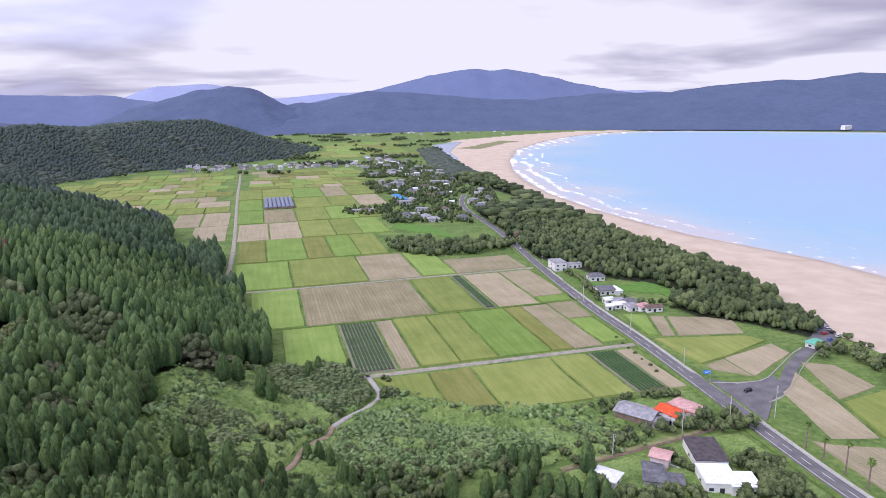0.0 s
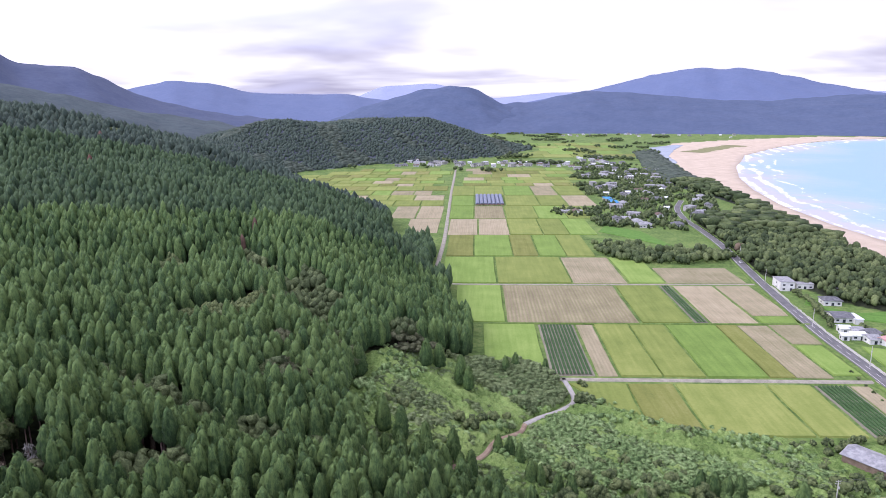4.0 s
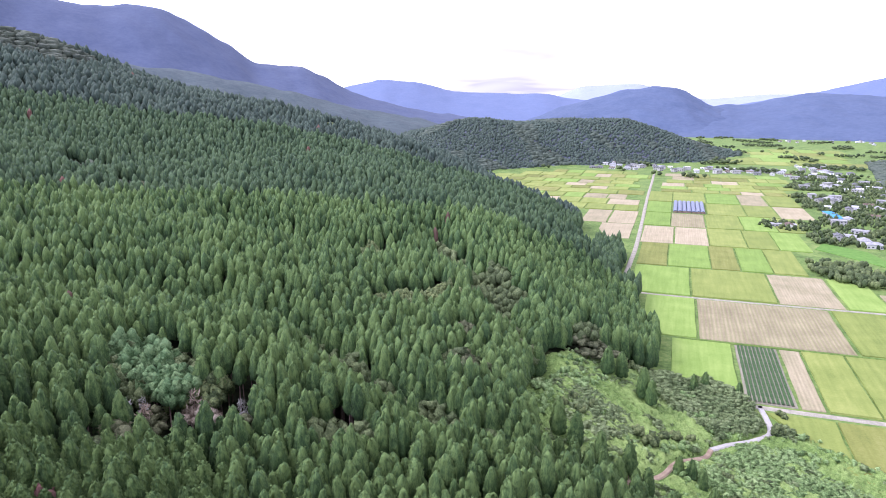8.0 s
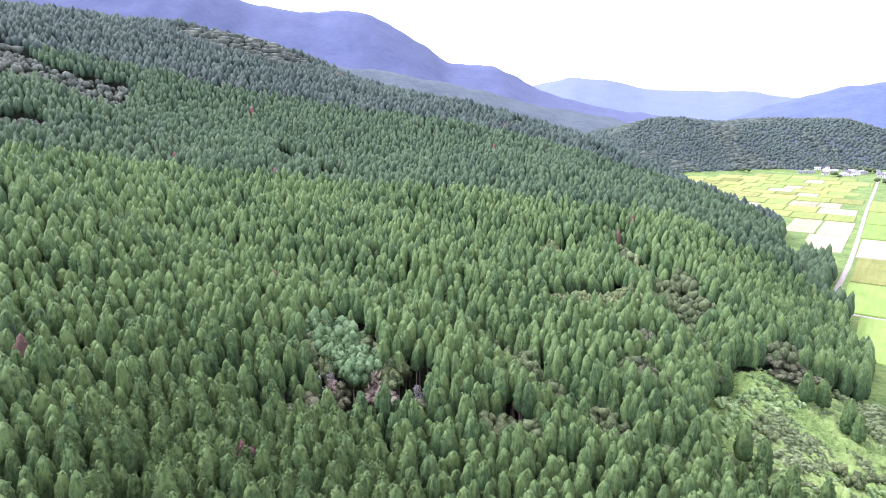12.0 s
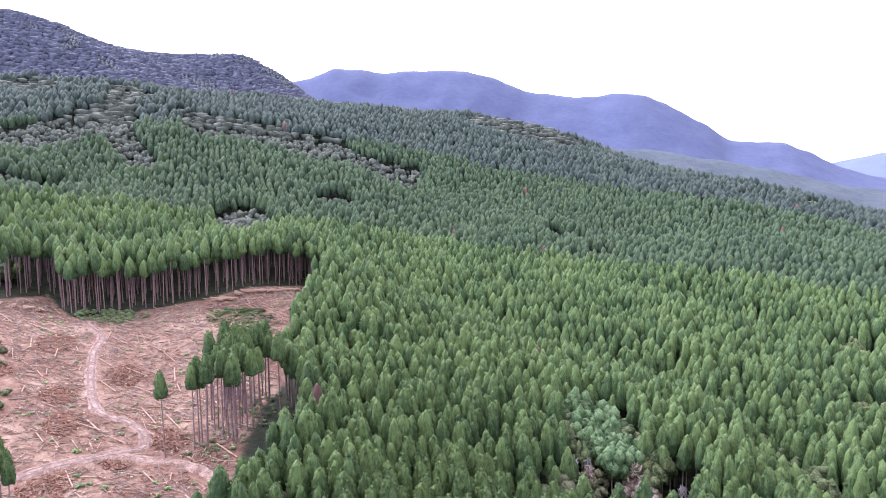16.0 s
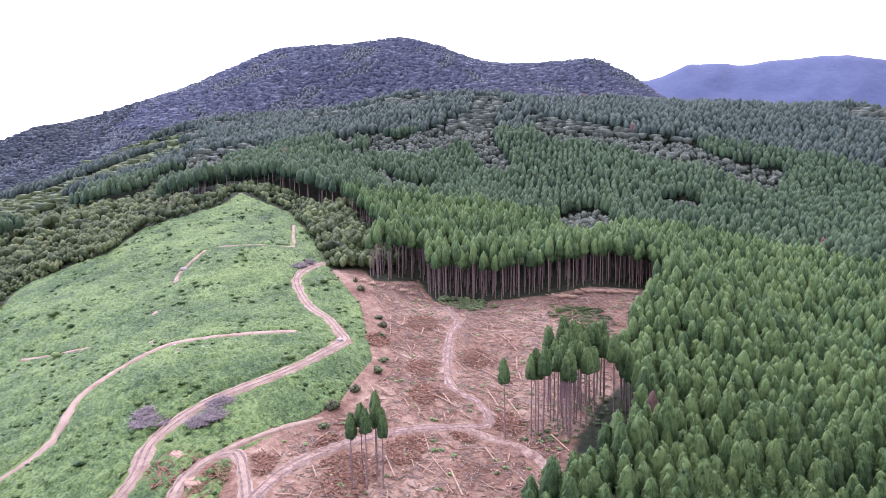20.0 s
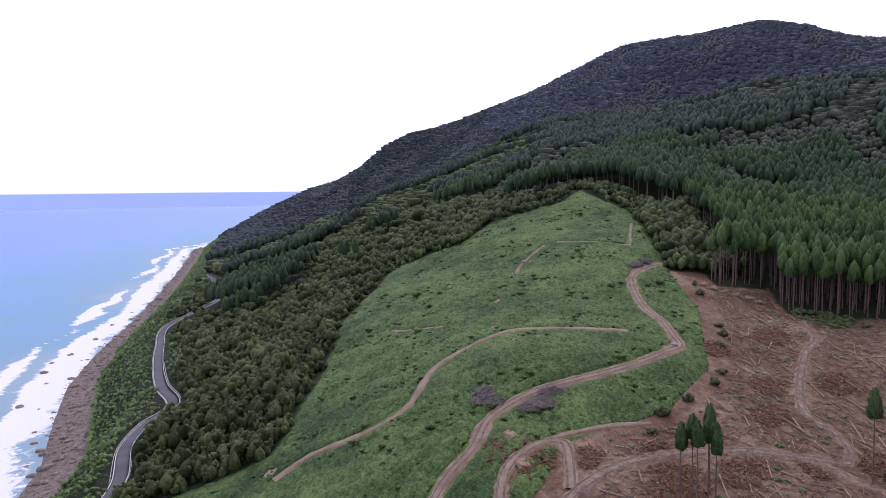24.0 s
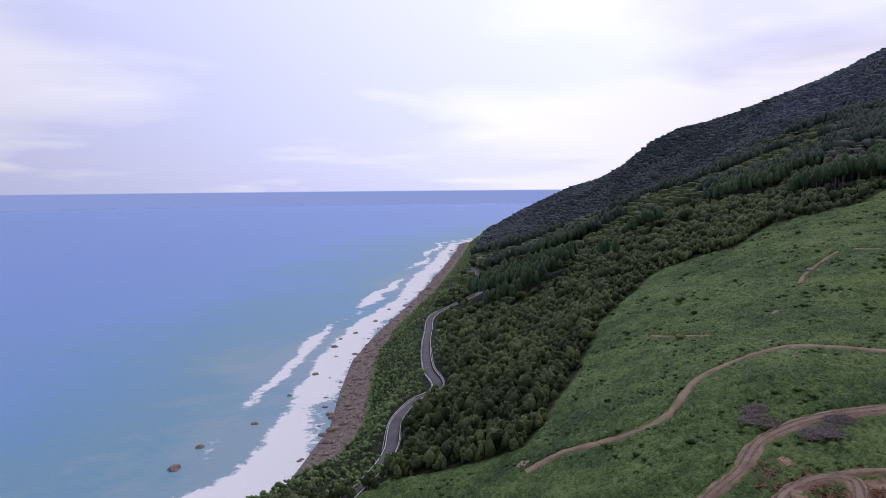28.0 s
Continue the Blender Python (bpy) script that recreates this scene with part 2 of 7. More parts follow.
# Hill colours with painted aerial haze: bluer and paler for farther ranges.
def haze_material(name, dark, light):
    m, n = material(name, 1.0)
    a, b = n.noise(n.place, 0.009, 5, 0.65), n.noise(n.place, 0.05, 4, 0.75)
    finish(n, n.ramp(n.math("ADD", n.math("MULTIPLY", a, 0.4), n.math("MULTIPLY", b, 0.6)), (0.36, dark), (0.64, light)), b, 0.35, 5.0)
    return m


M["range_foot"] = haze_material("hazed_wooded_foothills", (0.040, 0.060, 0.074), (0.076, 0.102, 0.110))
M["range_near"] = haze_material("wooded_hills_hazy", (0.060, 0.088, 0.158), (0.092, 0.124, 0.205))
M["range_mid"] = haze_material("hazed_blue_ridge", (0.058, 0.078, 0.142), (0.080, 0.103, 0.172))
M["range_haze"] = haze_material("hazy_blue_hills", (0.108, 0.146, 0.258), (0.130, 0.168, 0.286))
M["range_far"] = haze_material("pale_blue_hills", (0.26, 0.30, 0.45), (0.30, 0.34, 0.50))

# ---- the lie of the land: spines in plan (azimuth left of +y, distance, height) ----
EYE = (0.0, 0.0, 128.0)
SEA = -4.0


def polar(az, d):
    return -math.sin(radians(az)) * d, math.cos(radians(az)) * d


SPINES = []


def spine(height_rows):
    """Rows of azimuth, then pairs of distance and ground height along that bearing."""
    for az, *pairs in height_rows:
        for d, z in zip(pairs[::2], pairs[1::2]):
            SPINES.append((*polar(az, d), z))


# valley floor, well below the flat so that it cuts off level
spine([(-60, 150, -12, 300, -20), (-30, 200, -14, 450, -22, 1500, -20), (-14, 250, -16, 600, -25, 1200, -25), (0, 240, -9, 420, -22, 800, -25, 1400, -24),
       (8, 300, -13, 560, -22, 1000, -25), (15, 620, -12, 1150, -22)])
# the wooded hill beside the valley
spine([(5, 170, 2, 230, -2), (12, 140, 14, 210, 6, 300, -8), (20, 150, 22, 230, 14, 300, 14, 400, 6, 500, -4), (28, 160, 26, 260, 28, 400, 36, 520, 39, 605, 20, 690, 28, 790, 2), (32, 530, 48, 615, 34, 760, 44, 920, 8), (23, 480, 22, 570, 0),
       (37, 150, 28, 280, 30, 420, 44, 550, 58, 625, 50, 820, 66, 1000, 46), (48, 150, 32, 300, 40, 500, 62, 780, 107, 1000, 95)])
spine([(57, 160, 36, 300, 46, 560, 66, 850, 131, 1100, 120), (64, 160, 40, 320, 52, 560, 82, 900, 184, 1150, 168), (72, 160, 44, 330, 58, 600, 104, 950, 205),
       (80, 160, 50, 310, 68, 560, 118, 900, 212), (88, 150, 54, 310, 76, 520, 108, 860, 218)])
# the felled hollow, the meadow shoulder and the mountain
spine([(96, 150, 58, 230, 66, 310, 78, 520, 112, 850, 222), (103, 140, 60, 230, 72, 310, 80, 520, 116, 860, 222), (110, 140, 62, 210, 78, 320, 90, 520, 126, 860, 205),
       (117, 140, 64, 210, 78, 320, 98, 450, 122, 560, 128, 900, 190), (125, 140, 62, 200, 75, 330, 87, 460, 106, 700, 128)])
spine([(133, 140, 54, 230, 66, 330, 76, 480, 88, 800, 108, 1200, 120), (140, 140, 48, 230, 56, 330, 58, 500, 64, 800, 62, 1200, 60), (147, 140, 40, 230, 42, 320, 38, 480, 36, 700, 30, 1100, 14),
       (156, 140, 32, 230, 30), (175, 150, 24), (-150, 150, 22), (-100, 150, 14)])
# the bench behind the plantation's brow
spine([(84, 1060, 206), (90, 1060, 216), (96, 880, 226), (96, 1050, 222), (103, 880, 230), (103, 1060, 226), (110, 1060, 218)])
# summit ridge and the range behind
spine([(85, 1400, 330), (88, 1400, 360), (94, 1400, 368), (98, 1400, 378), (104, 1400, 418), (110, 1400, 412), (114, 1400, 396), (118, 1400, 352), (122, 1400, 300), (126, 1400, 262), (129.5, 1400, 236), (131.5, 1420, 232), (133.3, 1450, 214), (135, 1460, 172),
       (137, 1500, 140), (140, 1520, 118), (144, 1540, 66), (148, 1540, 6)])
spine([(104, 1900, 330), (120, 1900, 220), (135, 2000, 80), (84, 2000, 300), (78, 1500, 200), (66, 1500, 100), (50, 1500, 30), (40, 1500, 20), (30, 1480, 86), (104, 3000, 200), (60, 3000, 60), (130, 3000, 0)])
# low wooded hill across the head of the valley
spine([(33, 1450, 84), (30, 1520, 84), (27, 1570, 74), (23, 1590, 84), (19, 1620, 82), (16.5, 1620, 62), (14.2, 1625, 36), (11.8, 1640, 4), (24, 1330, -5), (18, 1390, -6), (14, 1470, -5), (24, 2100, 20), (14, 2200, -10), (35, 1150, 14), (29, 1230, -3), (6, 2000, -20), (-5, 2600, -10), (-20, 3000, -10), (20, 3000, 0), (40, 2500, 60)])

_S = np.array(SPINES)
_far = np.sqrt(((_S[:, None, :2] - _S[None, :, :2]) ** 2).sum(-1))
_A = np.zeros((len(_S) + 3, len(_S) + 3))
_A[:-3, :-3] = -_far - np.eye(len(_S)) * 4.0
_A[:-3, -3], _A[:-3, -2:] = 1, _S[:, :2] / 1000
_A[-3:, :-3] = _A[:-3, -3:].T
_K = np.linalg.solve(_A, np.concatenate([_S[:, 2], [0, 0, 0]]))

# wooded gullies that cut the near hillside
GULLIES = [([(-222, 322), (-190, 303), (-165, 286), (-146, 264), (-128, 246), (-112, 232)], 8.0, 11.0), ([(-214, 160), (-190, 166), (-165, 168), (-141, 155), (-114, 152), (-94, 151), (-76, 158)], 9.0, 9.0),
           ([(-300, 236), (-262, 246), (-236, 262), (-214, 282), (-196, 300)], 6.0, 12.0), ([(-292, 104), (-262, 118), (-240, 138), (-214, 158)], 5.0, 10.0)]

# the land's outline: bay beach, headland, rocky coast, cape, inland
BAY = [(2600, 1700), (1900, 1950), (1376, 2160), (1015, 2390), (791, 2500), (528, 2367), (380, 2150), (294, 1975), (190, 1700), (146, 1414), (132, 1230), (134, 1073), (150, 920), (179, 789), (209, 700), (236, 632), (276, 567), (302, 522), (320, 471), (338, 400)]
POINT = [(372, 310), (430, 130), (420, -20), (300, -160), (100, -252), (-30, -262), (-72, -278), (-120, -343), (-150, -405), (-184, -471), (-232, -540), (-290, -614), (-360, -705), (-435, -809), (-600, -1040), (-785, -1309), (-960, -1420), (-1600, -1900)]
LAND = BAY + POINT + [(-4950, -2600), (-4950, 4950), (4950, 4950), (4950, 1200)]


def outline_distance(x, y, ring, closed=True):
    """Distance from points to a broken line, positive inside it where it is closed."""
    x, y = np.asarray(x, float), np.asarray(y, float)
    best, inside = np.full(x.shape, 1e18), np.zeros(x.shape, bool)
    n = len(ring)
    for i in range(n if closed else n - 1):
        (ax, ay), (bx, by) = ring[i], ring[(i + 1) % n]
        ux, uy = bx - ax, by - ay
        s = np.clip(((x - ax) * ux + (y - ay) * uy) / (ux * ux + uy * uy + 1e-9), 0, 1)
        best = np.minimum(best, (x - ax - s * ux) ** 2 + (y - ay - s * uy) ** 2)
        if closed:
            cross = ((ay > y) != (by > y)) & (x < ux * (y - ay) / (uy if uy else 1e-9) + ax)
            inside ^= cross
    d = np.sqrt(best)
    return np.where(inside, d, -d) if closed else d


def wob(x, y, size, seed=0.0):
    """A smooth cheap ripple between about -1 and 1."""
    u, v = x / size, y / size
    return (np.sin(u * 2.1 + 1.7 * np.sin(v * 1.3 + seed)) + np.sin(v * 2.7 + 1.3 * np.sin(u * 1.9 - seed)) + np.sin((u + v) * 1.6 + 2 * np.sin((u - v) * 0.9 + seed * 2))) / 3


def land_height(x, y):
    x, y = np.asarray(x, float), np.asarray(y, float)
    shape = x.shape
    x, y = x.ravel(), y.ravel()
    z = np.empty(x.shape)
    for i in range(0, len(x), 20000):
        a, b = x[i:i + 20000, None], y[i:i + 20000, None]
        z[i:i + 20000] = -np.sqrt((a - _S[:, 0]) ** 2 + (b - _S[:, 1]) ** 2) @ _K[:-3] + _K[-3] + (a[:, 0] * _K[-2] + b[:, 0] * _K[-1]) / 1000
    up = np.clip(z / 30, 0, 1)
    z = z + up * (wob(x, y, 60) * 2.0 + wob(x, y, 23, 2.0) * 0.7 + np.clip(z / 150 - 0.7, 0, 2) * wob(x, y, 140, 4.0) * 6)
    z = np.where(z > -6, 0.5 * (z + np.sqrt(z * z + 4)), 0)          # cut off level at the valley floor
    for line_, deep, wide in GULLIES:
        close = (x > -340) & (x < -50) & (y > 80) & (y < 360)
        if close.any():
            z[close] -= deep * np.exp(-(outline_distance(x[close], y[close], line_, False) / wide) ** 2)
    d = outline_distance(x, y, LAND)
    rocky = np.clip((-y - 60) / 150, 0, 1)
    shore = SEA + np.where(d > 0, (0.055 + rocky * 0.05) * d + np.clip(d - 75, 0, None) * 0.5 + rocky * np.clip(d - 18, 0, None) * (0.9 - 0.3 * np.clip((-y - 700) / 400, 0, 1)), d * 0.05)
    z = np.where(z < shore, z, shore + 0.0)
    return z.reshape(shape)


# ---- mesh helpers ----
def mesh_from(name, verts, tris=None, quads=None, attrs=None, mats=(), smooth=True):
    """A mesh from numpy arrays."""
    verts = np.asarray(verts, np.float32)
    loops, sizes = [], []
    if tris is not None and len(tris):
        loops.append(np.asarray(tris, np.int32).ravel()), sizes.append(np.full(len(tris), 3, np.int32))
    if quads is not None and len(quads):
        loops.append(np.asarray(quads, np.int32).ravel()), sizes.append(np.full(len(quads), 4, np.int32))
    loops, sizes = np.concatenate(loops), np.concatenate(sizes)
    me = bpy.data.meshes.new(name)
    me.vertices.add(len(verts))
    me.vertices.foreach_set("co", verts.ravel())
    me.loops.add(len(loops))
    me.loops.foreach_set("vertex_index", loops)
    me.polygons.add(len(sizes))
    me.polygons.foreach_set("loop_start", np.concatenate([[0], np.cumsum(sizes)[:-1]]).astype(np.int32))
    me.polygons.foreach_set("use_smooth", np.full(len(sizes), smooth))
    for key, values in (attrs or {}).items():
        me.attributes.new(key, "FLOAT", "POINT").data.foreach_set("value", np.asarray(values, np.float32).ravel())
    for mt in mats:
        me.materials.append(mt)
    me.update(calc_edges=True)
    return me


def grid_quads(rows, cols, wrap=False):
    i, j = np.meshgrid(np.arange(rows - 1), np.arange(cols if wrap else cols - 1), indexing="ij")
    k = (j + 1) % cols
    return np.stack([i * cols + j, i * cols + k, (i + 1) * cols + k, (i + 1) * cols + j], -1).reshape(-1, 4)


# ---- areas in plan ----
MEADOW = [(-400, -206), (-384, -167), (-352, -143), (-293, -108), (-252, -80), (-201, -60), (-168, -60), (-140, -74), (-100, -66), (-62, -105), (-60, -190), (-90, -196), (-118, -160), (-164, -190), (-207, -226), (-284, -266), (-310, -236), (-348, -240), (-379, -208)]
FELLED = [(-287, -89), (-314, -71), (-286, -58), (-294, -38), (-311, -5), (-342, 36), (-322, 46), (-290, 34), (-255, 25), (-228, 17), (-202, 8), (-176, 2), (-150, -2), (-110, -12), (-95, -48), (-128, -66), (-150, -70), (-168, -56), (-201, -56), (-252, -74)]
SCRUB = [(-100, 195), (-118, 250), (-92, 300), (-58, 308), (-32, 286), (10, 262), (60, 262), (80, 236), (60, 222), (30, 228), (0, 214), (-16, 170), (-70, 160)]
COAST_WOOD = [(38, 742), (58, 634), (74, 530), (98, 500), (112, 470), (140, 448), (158, 420), (140, 398), (148, 374), (172, 362), (196, 336), (206, 350), (210, 400), (210, 466), (194, 537), (169, 618), (139, 746), (100, 975), (50, 1200), (-10, 1700), (-60, 1700), (-40, 1500), (-20, 1250), (20, 1060), (96, 880), (80, 780)]
COPSE = [(-55, 602), (-40, 560), (-12, 538), (24, 544), (58, 566), (64, 590), (34, 590), (6, 584), (-20, 600)]
SAND_IN = [(208, 352), (212, 400), (212, 468), (196, 540), (171, 622), (141, 750), (102, 980), (52, 1206), (10, 1700), (10, 1900), (40, 2064), (266, 2303), (500, 2480)]


def inside(x, y, ring):
    return outline_distance(x, y, ring)


# ---- ground: one sheet out to the horizon ----
def polar_sheet(az_steps, radii):
    az = np.radians(az_steps)
    x = -np.sin(az)[None, :] * radii[:, None]
    y = np.cos(az)[None, :] * radii[:, None]
    return x, y


AZ = np.concatenate([np.arange(-36, 168, 0.38), np.arange(168, 324, 3.0)])
RAD = np.concatenate([[0.001, 15, 30, 45], np.geomspace(60, 4950, 235)])
gx, gy = polar_sheet(AZ, RAD)
gz = land_height(gx, gy)


def soft(d, w):
    return np.clip(0.5 + d / (2 * w), 0, 1)


shore_d = outline_distance(gx, gy, LAND)
rocky_coast = np.clip((-gy - 60) / 150, 0, 1)
meadow_d, felled_d = inside(gx, gy, MEADOW), inside(gx, gy, FELLED)
sand_w = soft(np.minimum(outline_distance(gx, gy, BAY[4:] + [(372, 310), (430, 130), (300, 140), (236, 250), (221, 300), (214, 332)] + SAND_IN), 20), 4)
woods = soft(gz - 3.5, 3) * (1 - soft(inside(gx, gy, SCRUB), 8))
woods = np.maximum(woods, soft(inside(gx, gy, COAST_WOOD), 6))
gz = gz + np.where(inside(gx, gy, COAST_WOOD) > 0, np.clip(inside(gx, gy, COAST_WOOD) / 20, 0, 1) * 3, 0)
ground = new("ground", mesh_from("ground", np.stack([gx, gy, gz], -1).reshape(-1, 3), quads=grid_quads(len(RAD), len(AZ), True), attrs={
    "woods": woods, "hazed_canopy": soft(np.hypot(gx, gy) - 1000, 120) * (1 - 0.5 * soft(np.degrees(np.arctan2(-gx, gy)) - 124, 8) * (gx < 0)), "meadow": soft(meadow_d, 4), "felled": np.maximum(soft(felled_d, 4), np.minimum(soft(meadow_d + 17, 3), soft(felled_d + 17, 3))), "sandy": sand_w,
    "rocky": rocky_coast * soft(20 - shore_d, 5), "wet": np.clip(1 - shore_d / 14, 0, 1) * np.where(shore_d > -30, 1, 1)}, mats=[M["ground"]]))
tagged(ground, "rolling land of grass, woodland floor and sand", "ground", kind="structure")

# ---- sea ----
SR = np.geomspace(150, 4980, 190)
SAZ = np.concatenate([np.arange(-60, -4, 0.5), np.arange(-4, 140, 4.0), np.arange(140, 172, 0.27), np.arange(172, 300, 2.0)])
sx, sy = polar_sheet(SAZ, SR)
sd = -outline_distance(sx, sy, LAND)
rocky_sea = np.clip((-sy - 60) / 150, 0, 1)
warp = wob(sx, sy, 90, 1.0) * 9 + wob(sx, sy, 33, 3.0) * 3
lines = sum(np.exp(-((sd - c - warp * k) / w) ** 2) * a for c, w, a, k in ((4, 6, 0.8, 0.4), (30, 8, 0.72, 1.0), (62, 7, 0.60, 1.5), (98, 6, 0.42, 2.0)))
surf = np.exp(-np.clip(sd, 0, None) / 22) * 0.42 + np.exp(-((sd - 17 - warp) / 13) ** 2) * 0.85 + np.exp(-((sd - 50 - warp * 1.8) / 8) ** 2) * 1.05 * np.clip(0.6 + 0.8 * wob(sx, sy, 130, 9.0), 0, 1)
foam_bay = lines * (0.6 + 0.4 * np.clip((sy - 600) / 500, 0, 1)) * np.where(sx < 900, 1, 0.6)
foam = np.where(sy > 60, foam_bay, surf * (0.95 + 0.35 * wob(sx, sy, 120, 5.0)))
sea = new("sea", mesh_from("sea", np.stack([sx, sy, np.full(sx.shape, SEA) + np.clip(foam, 0, 1) * 0.3], -1).reshape(-1, 3), quads=grid_quads(len(SR), len(SAZ), True), attrs={
    "depth": np.clip(sd / 700, 0, 1), "open_sea": soft(-sy, 60), "foam": foam}, mats=[M["sea"]]))
tagged(sea, "blue sea with white breaking surf", "sea", kind="structure")


# ---- ranges of hills far behind ----
def mountain_range(label, crest, dist, depth, mat, foot=0.0, seed=1.0, rough=1.0):
    """A ridge along a bearing: crest rows of azimuth and elevation angle, fitted to the camera's view."""
    a = np.array([r[0] for r in crest])[::-1]
    e = np.array([r[1] for r in crest])[::-1]
    az = np.arange(a.min(), a.max(), 0.16)
    rise = np.convolve(np.pad(np.interp(az, a, e), 3, mode="edge"), np.ones(7) / 7, "valid")
    top = 128 + dist * np.tan(np.radians(rise))
    s = np.concatenate([np.linspace(-1, 0.1, 24), [0.3, 0.5]])
    ca, cs = np.meshgrid(az, s)
    r = dist + cs * depth
    x, y = -np.sin(np.radians(ca)) * r, np.cos(np.radians(ca)) * r
    shape = np.clip(1 - np.abs(cs) ** 1.15, 0, 1)
    fold = wob(x, y, depth * 0.16, seed) * 0.5 + wob(x, y, depth * 0.06, seed + 2) * 0.3
    z = foot + (top[None, :] - foot) * np.clip(shape * (1 + fold * 0.16 * rough * (1 - shape)), 0, 1.0)
    z += (wob(x, y, 60, seed) * 4 + wob(x, y, 26, seed + 1) * 1.6) * rough * np.clip(shape * 3, 0, 1)
    ob = new("hills", mesh_from("hills", np.stack([x, y, z], -1).reshape(-1, 3), quads=grid_quads(len(s), len(az)), mats=[M[mat]]))
    return tagged(ob, label, "hills", kind="structure")


mountain_range("distant hills tinted with pale blue haze", [(28, -0.6), (25, 0.2), (22.6, 1.15), (21, 1.2), (18.4, 1.35), (16.5, 0.9), (13.5, 0.1), (11.5, 0.25), (9, 0.5), (6, 0.5), (4, 0.2), (0, 0), (-10, 0), (-14.2, 0.3), (-16, 0.32), (-18, 0.15), (-24, -1)], 4700, 600, "range_far", 0, 1.0, 0.3)
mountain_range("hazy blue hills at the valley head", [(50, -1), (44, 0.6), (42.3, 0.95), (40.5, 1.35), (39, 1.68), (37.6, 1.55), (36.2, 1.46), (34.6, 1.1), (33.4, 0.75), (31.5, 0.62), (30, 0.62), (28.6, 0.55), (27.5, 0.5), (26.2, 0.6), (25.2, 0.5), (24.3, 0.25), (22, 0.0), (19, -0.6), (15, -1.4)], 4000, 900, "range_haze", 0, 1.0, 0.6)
mountain_range("wooded mountain ridge tinted with blue haze", [(96, 8.6), (88, 8.8), (84, 8.0), (81, 9.1), (79, 9.15), (77.4, 8.8), (75, 8.95), (71.8, 9.05), (69.8, 8.95), (67.5, 8.3), (65.2, 7.25), (62, 6.75), (59.6, 6.6), (57.4, 6.85), (56, 6.7), (54, 5.9), (51, 4.2), (49.3, 2.9), (47.5, 2.7), (45.2, 2.55), (44, 2.0), (42.3, 1.0), (40, 0.1), (36, -0.8), (30, -1.6)], 2700, 900, "range_mid", 0, 3.0)
mountain_range("twin-peaked mountain tinted with blue haze", [(14, -1.4), (11.6, -0.4), (9.7, -0.1), (6, 0.6), (3.7, 1.1), (1, 1.75), (-1.2, 2.1), (-2.6, 2.3), (-3.9, 2.08), (-5.4, 2.2), (-7, 1.9), (-9.2, 1.45), (-11, 0.95), (-12.4, 0.7), (-14.3, 0.3), (-20, -0.6)], 4300, 900, "range_haze", 0, 5.0)
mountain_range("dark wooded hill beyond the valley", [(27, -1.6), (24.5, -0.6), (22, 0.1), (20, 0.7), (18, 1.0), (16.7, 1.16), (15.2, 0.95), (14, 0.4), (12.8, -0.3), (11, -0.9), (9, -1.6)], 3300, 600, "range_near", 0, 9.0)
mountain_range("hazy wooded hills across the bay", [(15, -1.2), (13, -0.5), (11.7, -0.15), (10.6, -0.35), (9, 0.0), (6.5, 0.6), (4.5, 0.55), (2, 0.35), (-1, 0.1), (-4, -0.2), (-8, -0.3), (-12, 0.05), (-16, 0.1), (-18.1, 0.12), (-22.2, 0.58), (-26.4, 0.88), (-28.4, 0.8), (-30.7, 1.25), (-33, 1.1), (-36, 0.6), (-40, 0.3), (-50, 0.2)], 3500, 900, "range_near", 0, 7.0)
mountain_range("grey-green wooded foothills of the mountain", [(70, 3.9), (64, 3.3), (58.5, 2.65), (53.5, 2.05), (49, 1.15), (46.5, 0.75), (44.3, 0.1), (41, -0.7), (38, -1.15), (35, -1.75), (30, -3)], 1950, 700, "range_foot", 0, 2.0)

# ---- plots and lanes in plan ----
M["grass_bank"] = mottled("grass_bank", (0.06, 0.12, 0.025), (0.17, 0.25, 0.06), 2.5, 0.4, 0.95)
M["reeds"] = mottled("dry_reeds", (0.14, 0.15, 0.06), (0.30, 0.30, 0.15), 3, 0.4, 0.95)
EAST_FIELDS = [("g", [(106, 382), (119, 380), (116, 346), (111, 346)]), ("b", [(121, 379), (129, 377), (125, 345), (118, 345)]), ("b", [(131, 377), (166, 374), (163, 347), (127, 345)]),
               ("y", [(112, 340), (162, 342), (169, 335), (142, 315), (124, 305)]), ("b", [(170, 331), (173, 317), (143, 290), (138, 312)]), ("b", [(137, 311), (142, 290), (127, 298), (125, 303)]),
               ("b", [(172, 305), (186, 301), (190, 276), (167, 264)]), ("b", [(163, 296), (147, 274), (145, 231), (163, 231), (165, 261)]), ("y", [(167, 261), (192, 272), (196, 240), (165, 231)]), ("b", [(137, 230), (143, 227), (160, 224), (158, 198), (143, 196)])]
W_ROAD = [(-145, 430), (-157, 471), (-170, 522), (-186, 585), (-217, 696), (-277, 907), (-330, 1100), (-372, 1250)]
FOOT_PATH = [(-37, 298), (-32, 286), (-29, 274), (-34, 263), (-41, 254), (-45, 246), (-45, 237), (-48, 228), (-51, 219), (-52, 203), (-58, 185)]
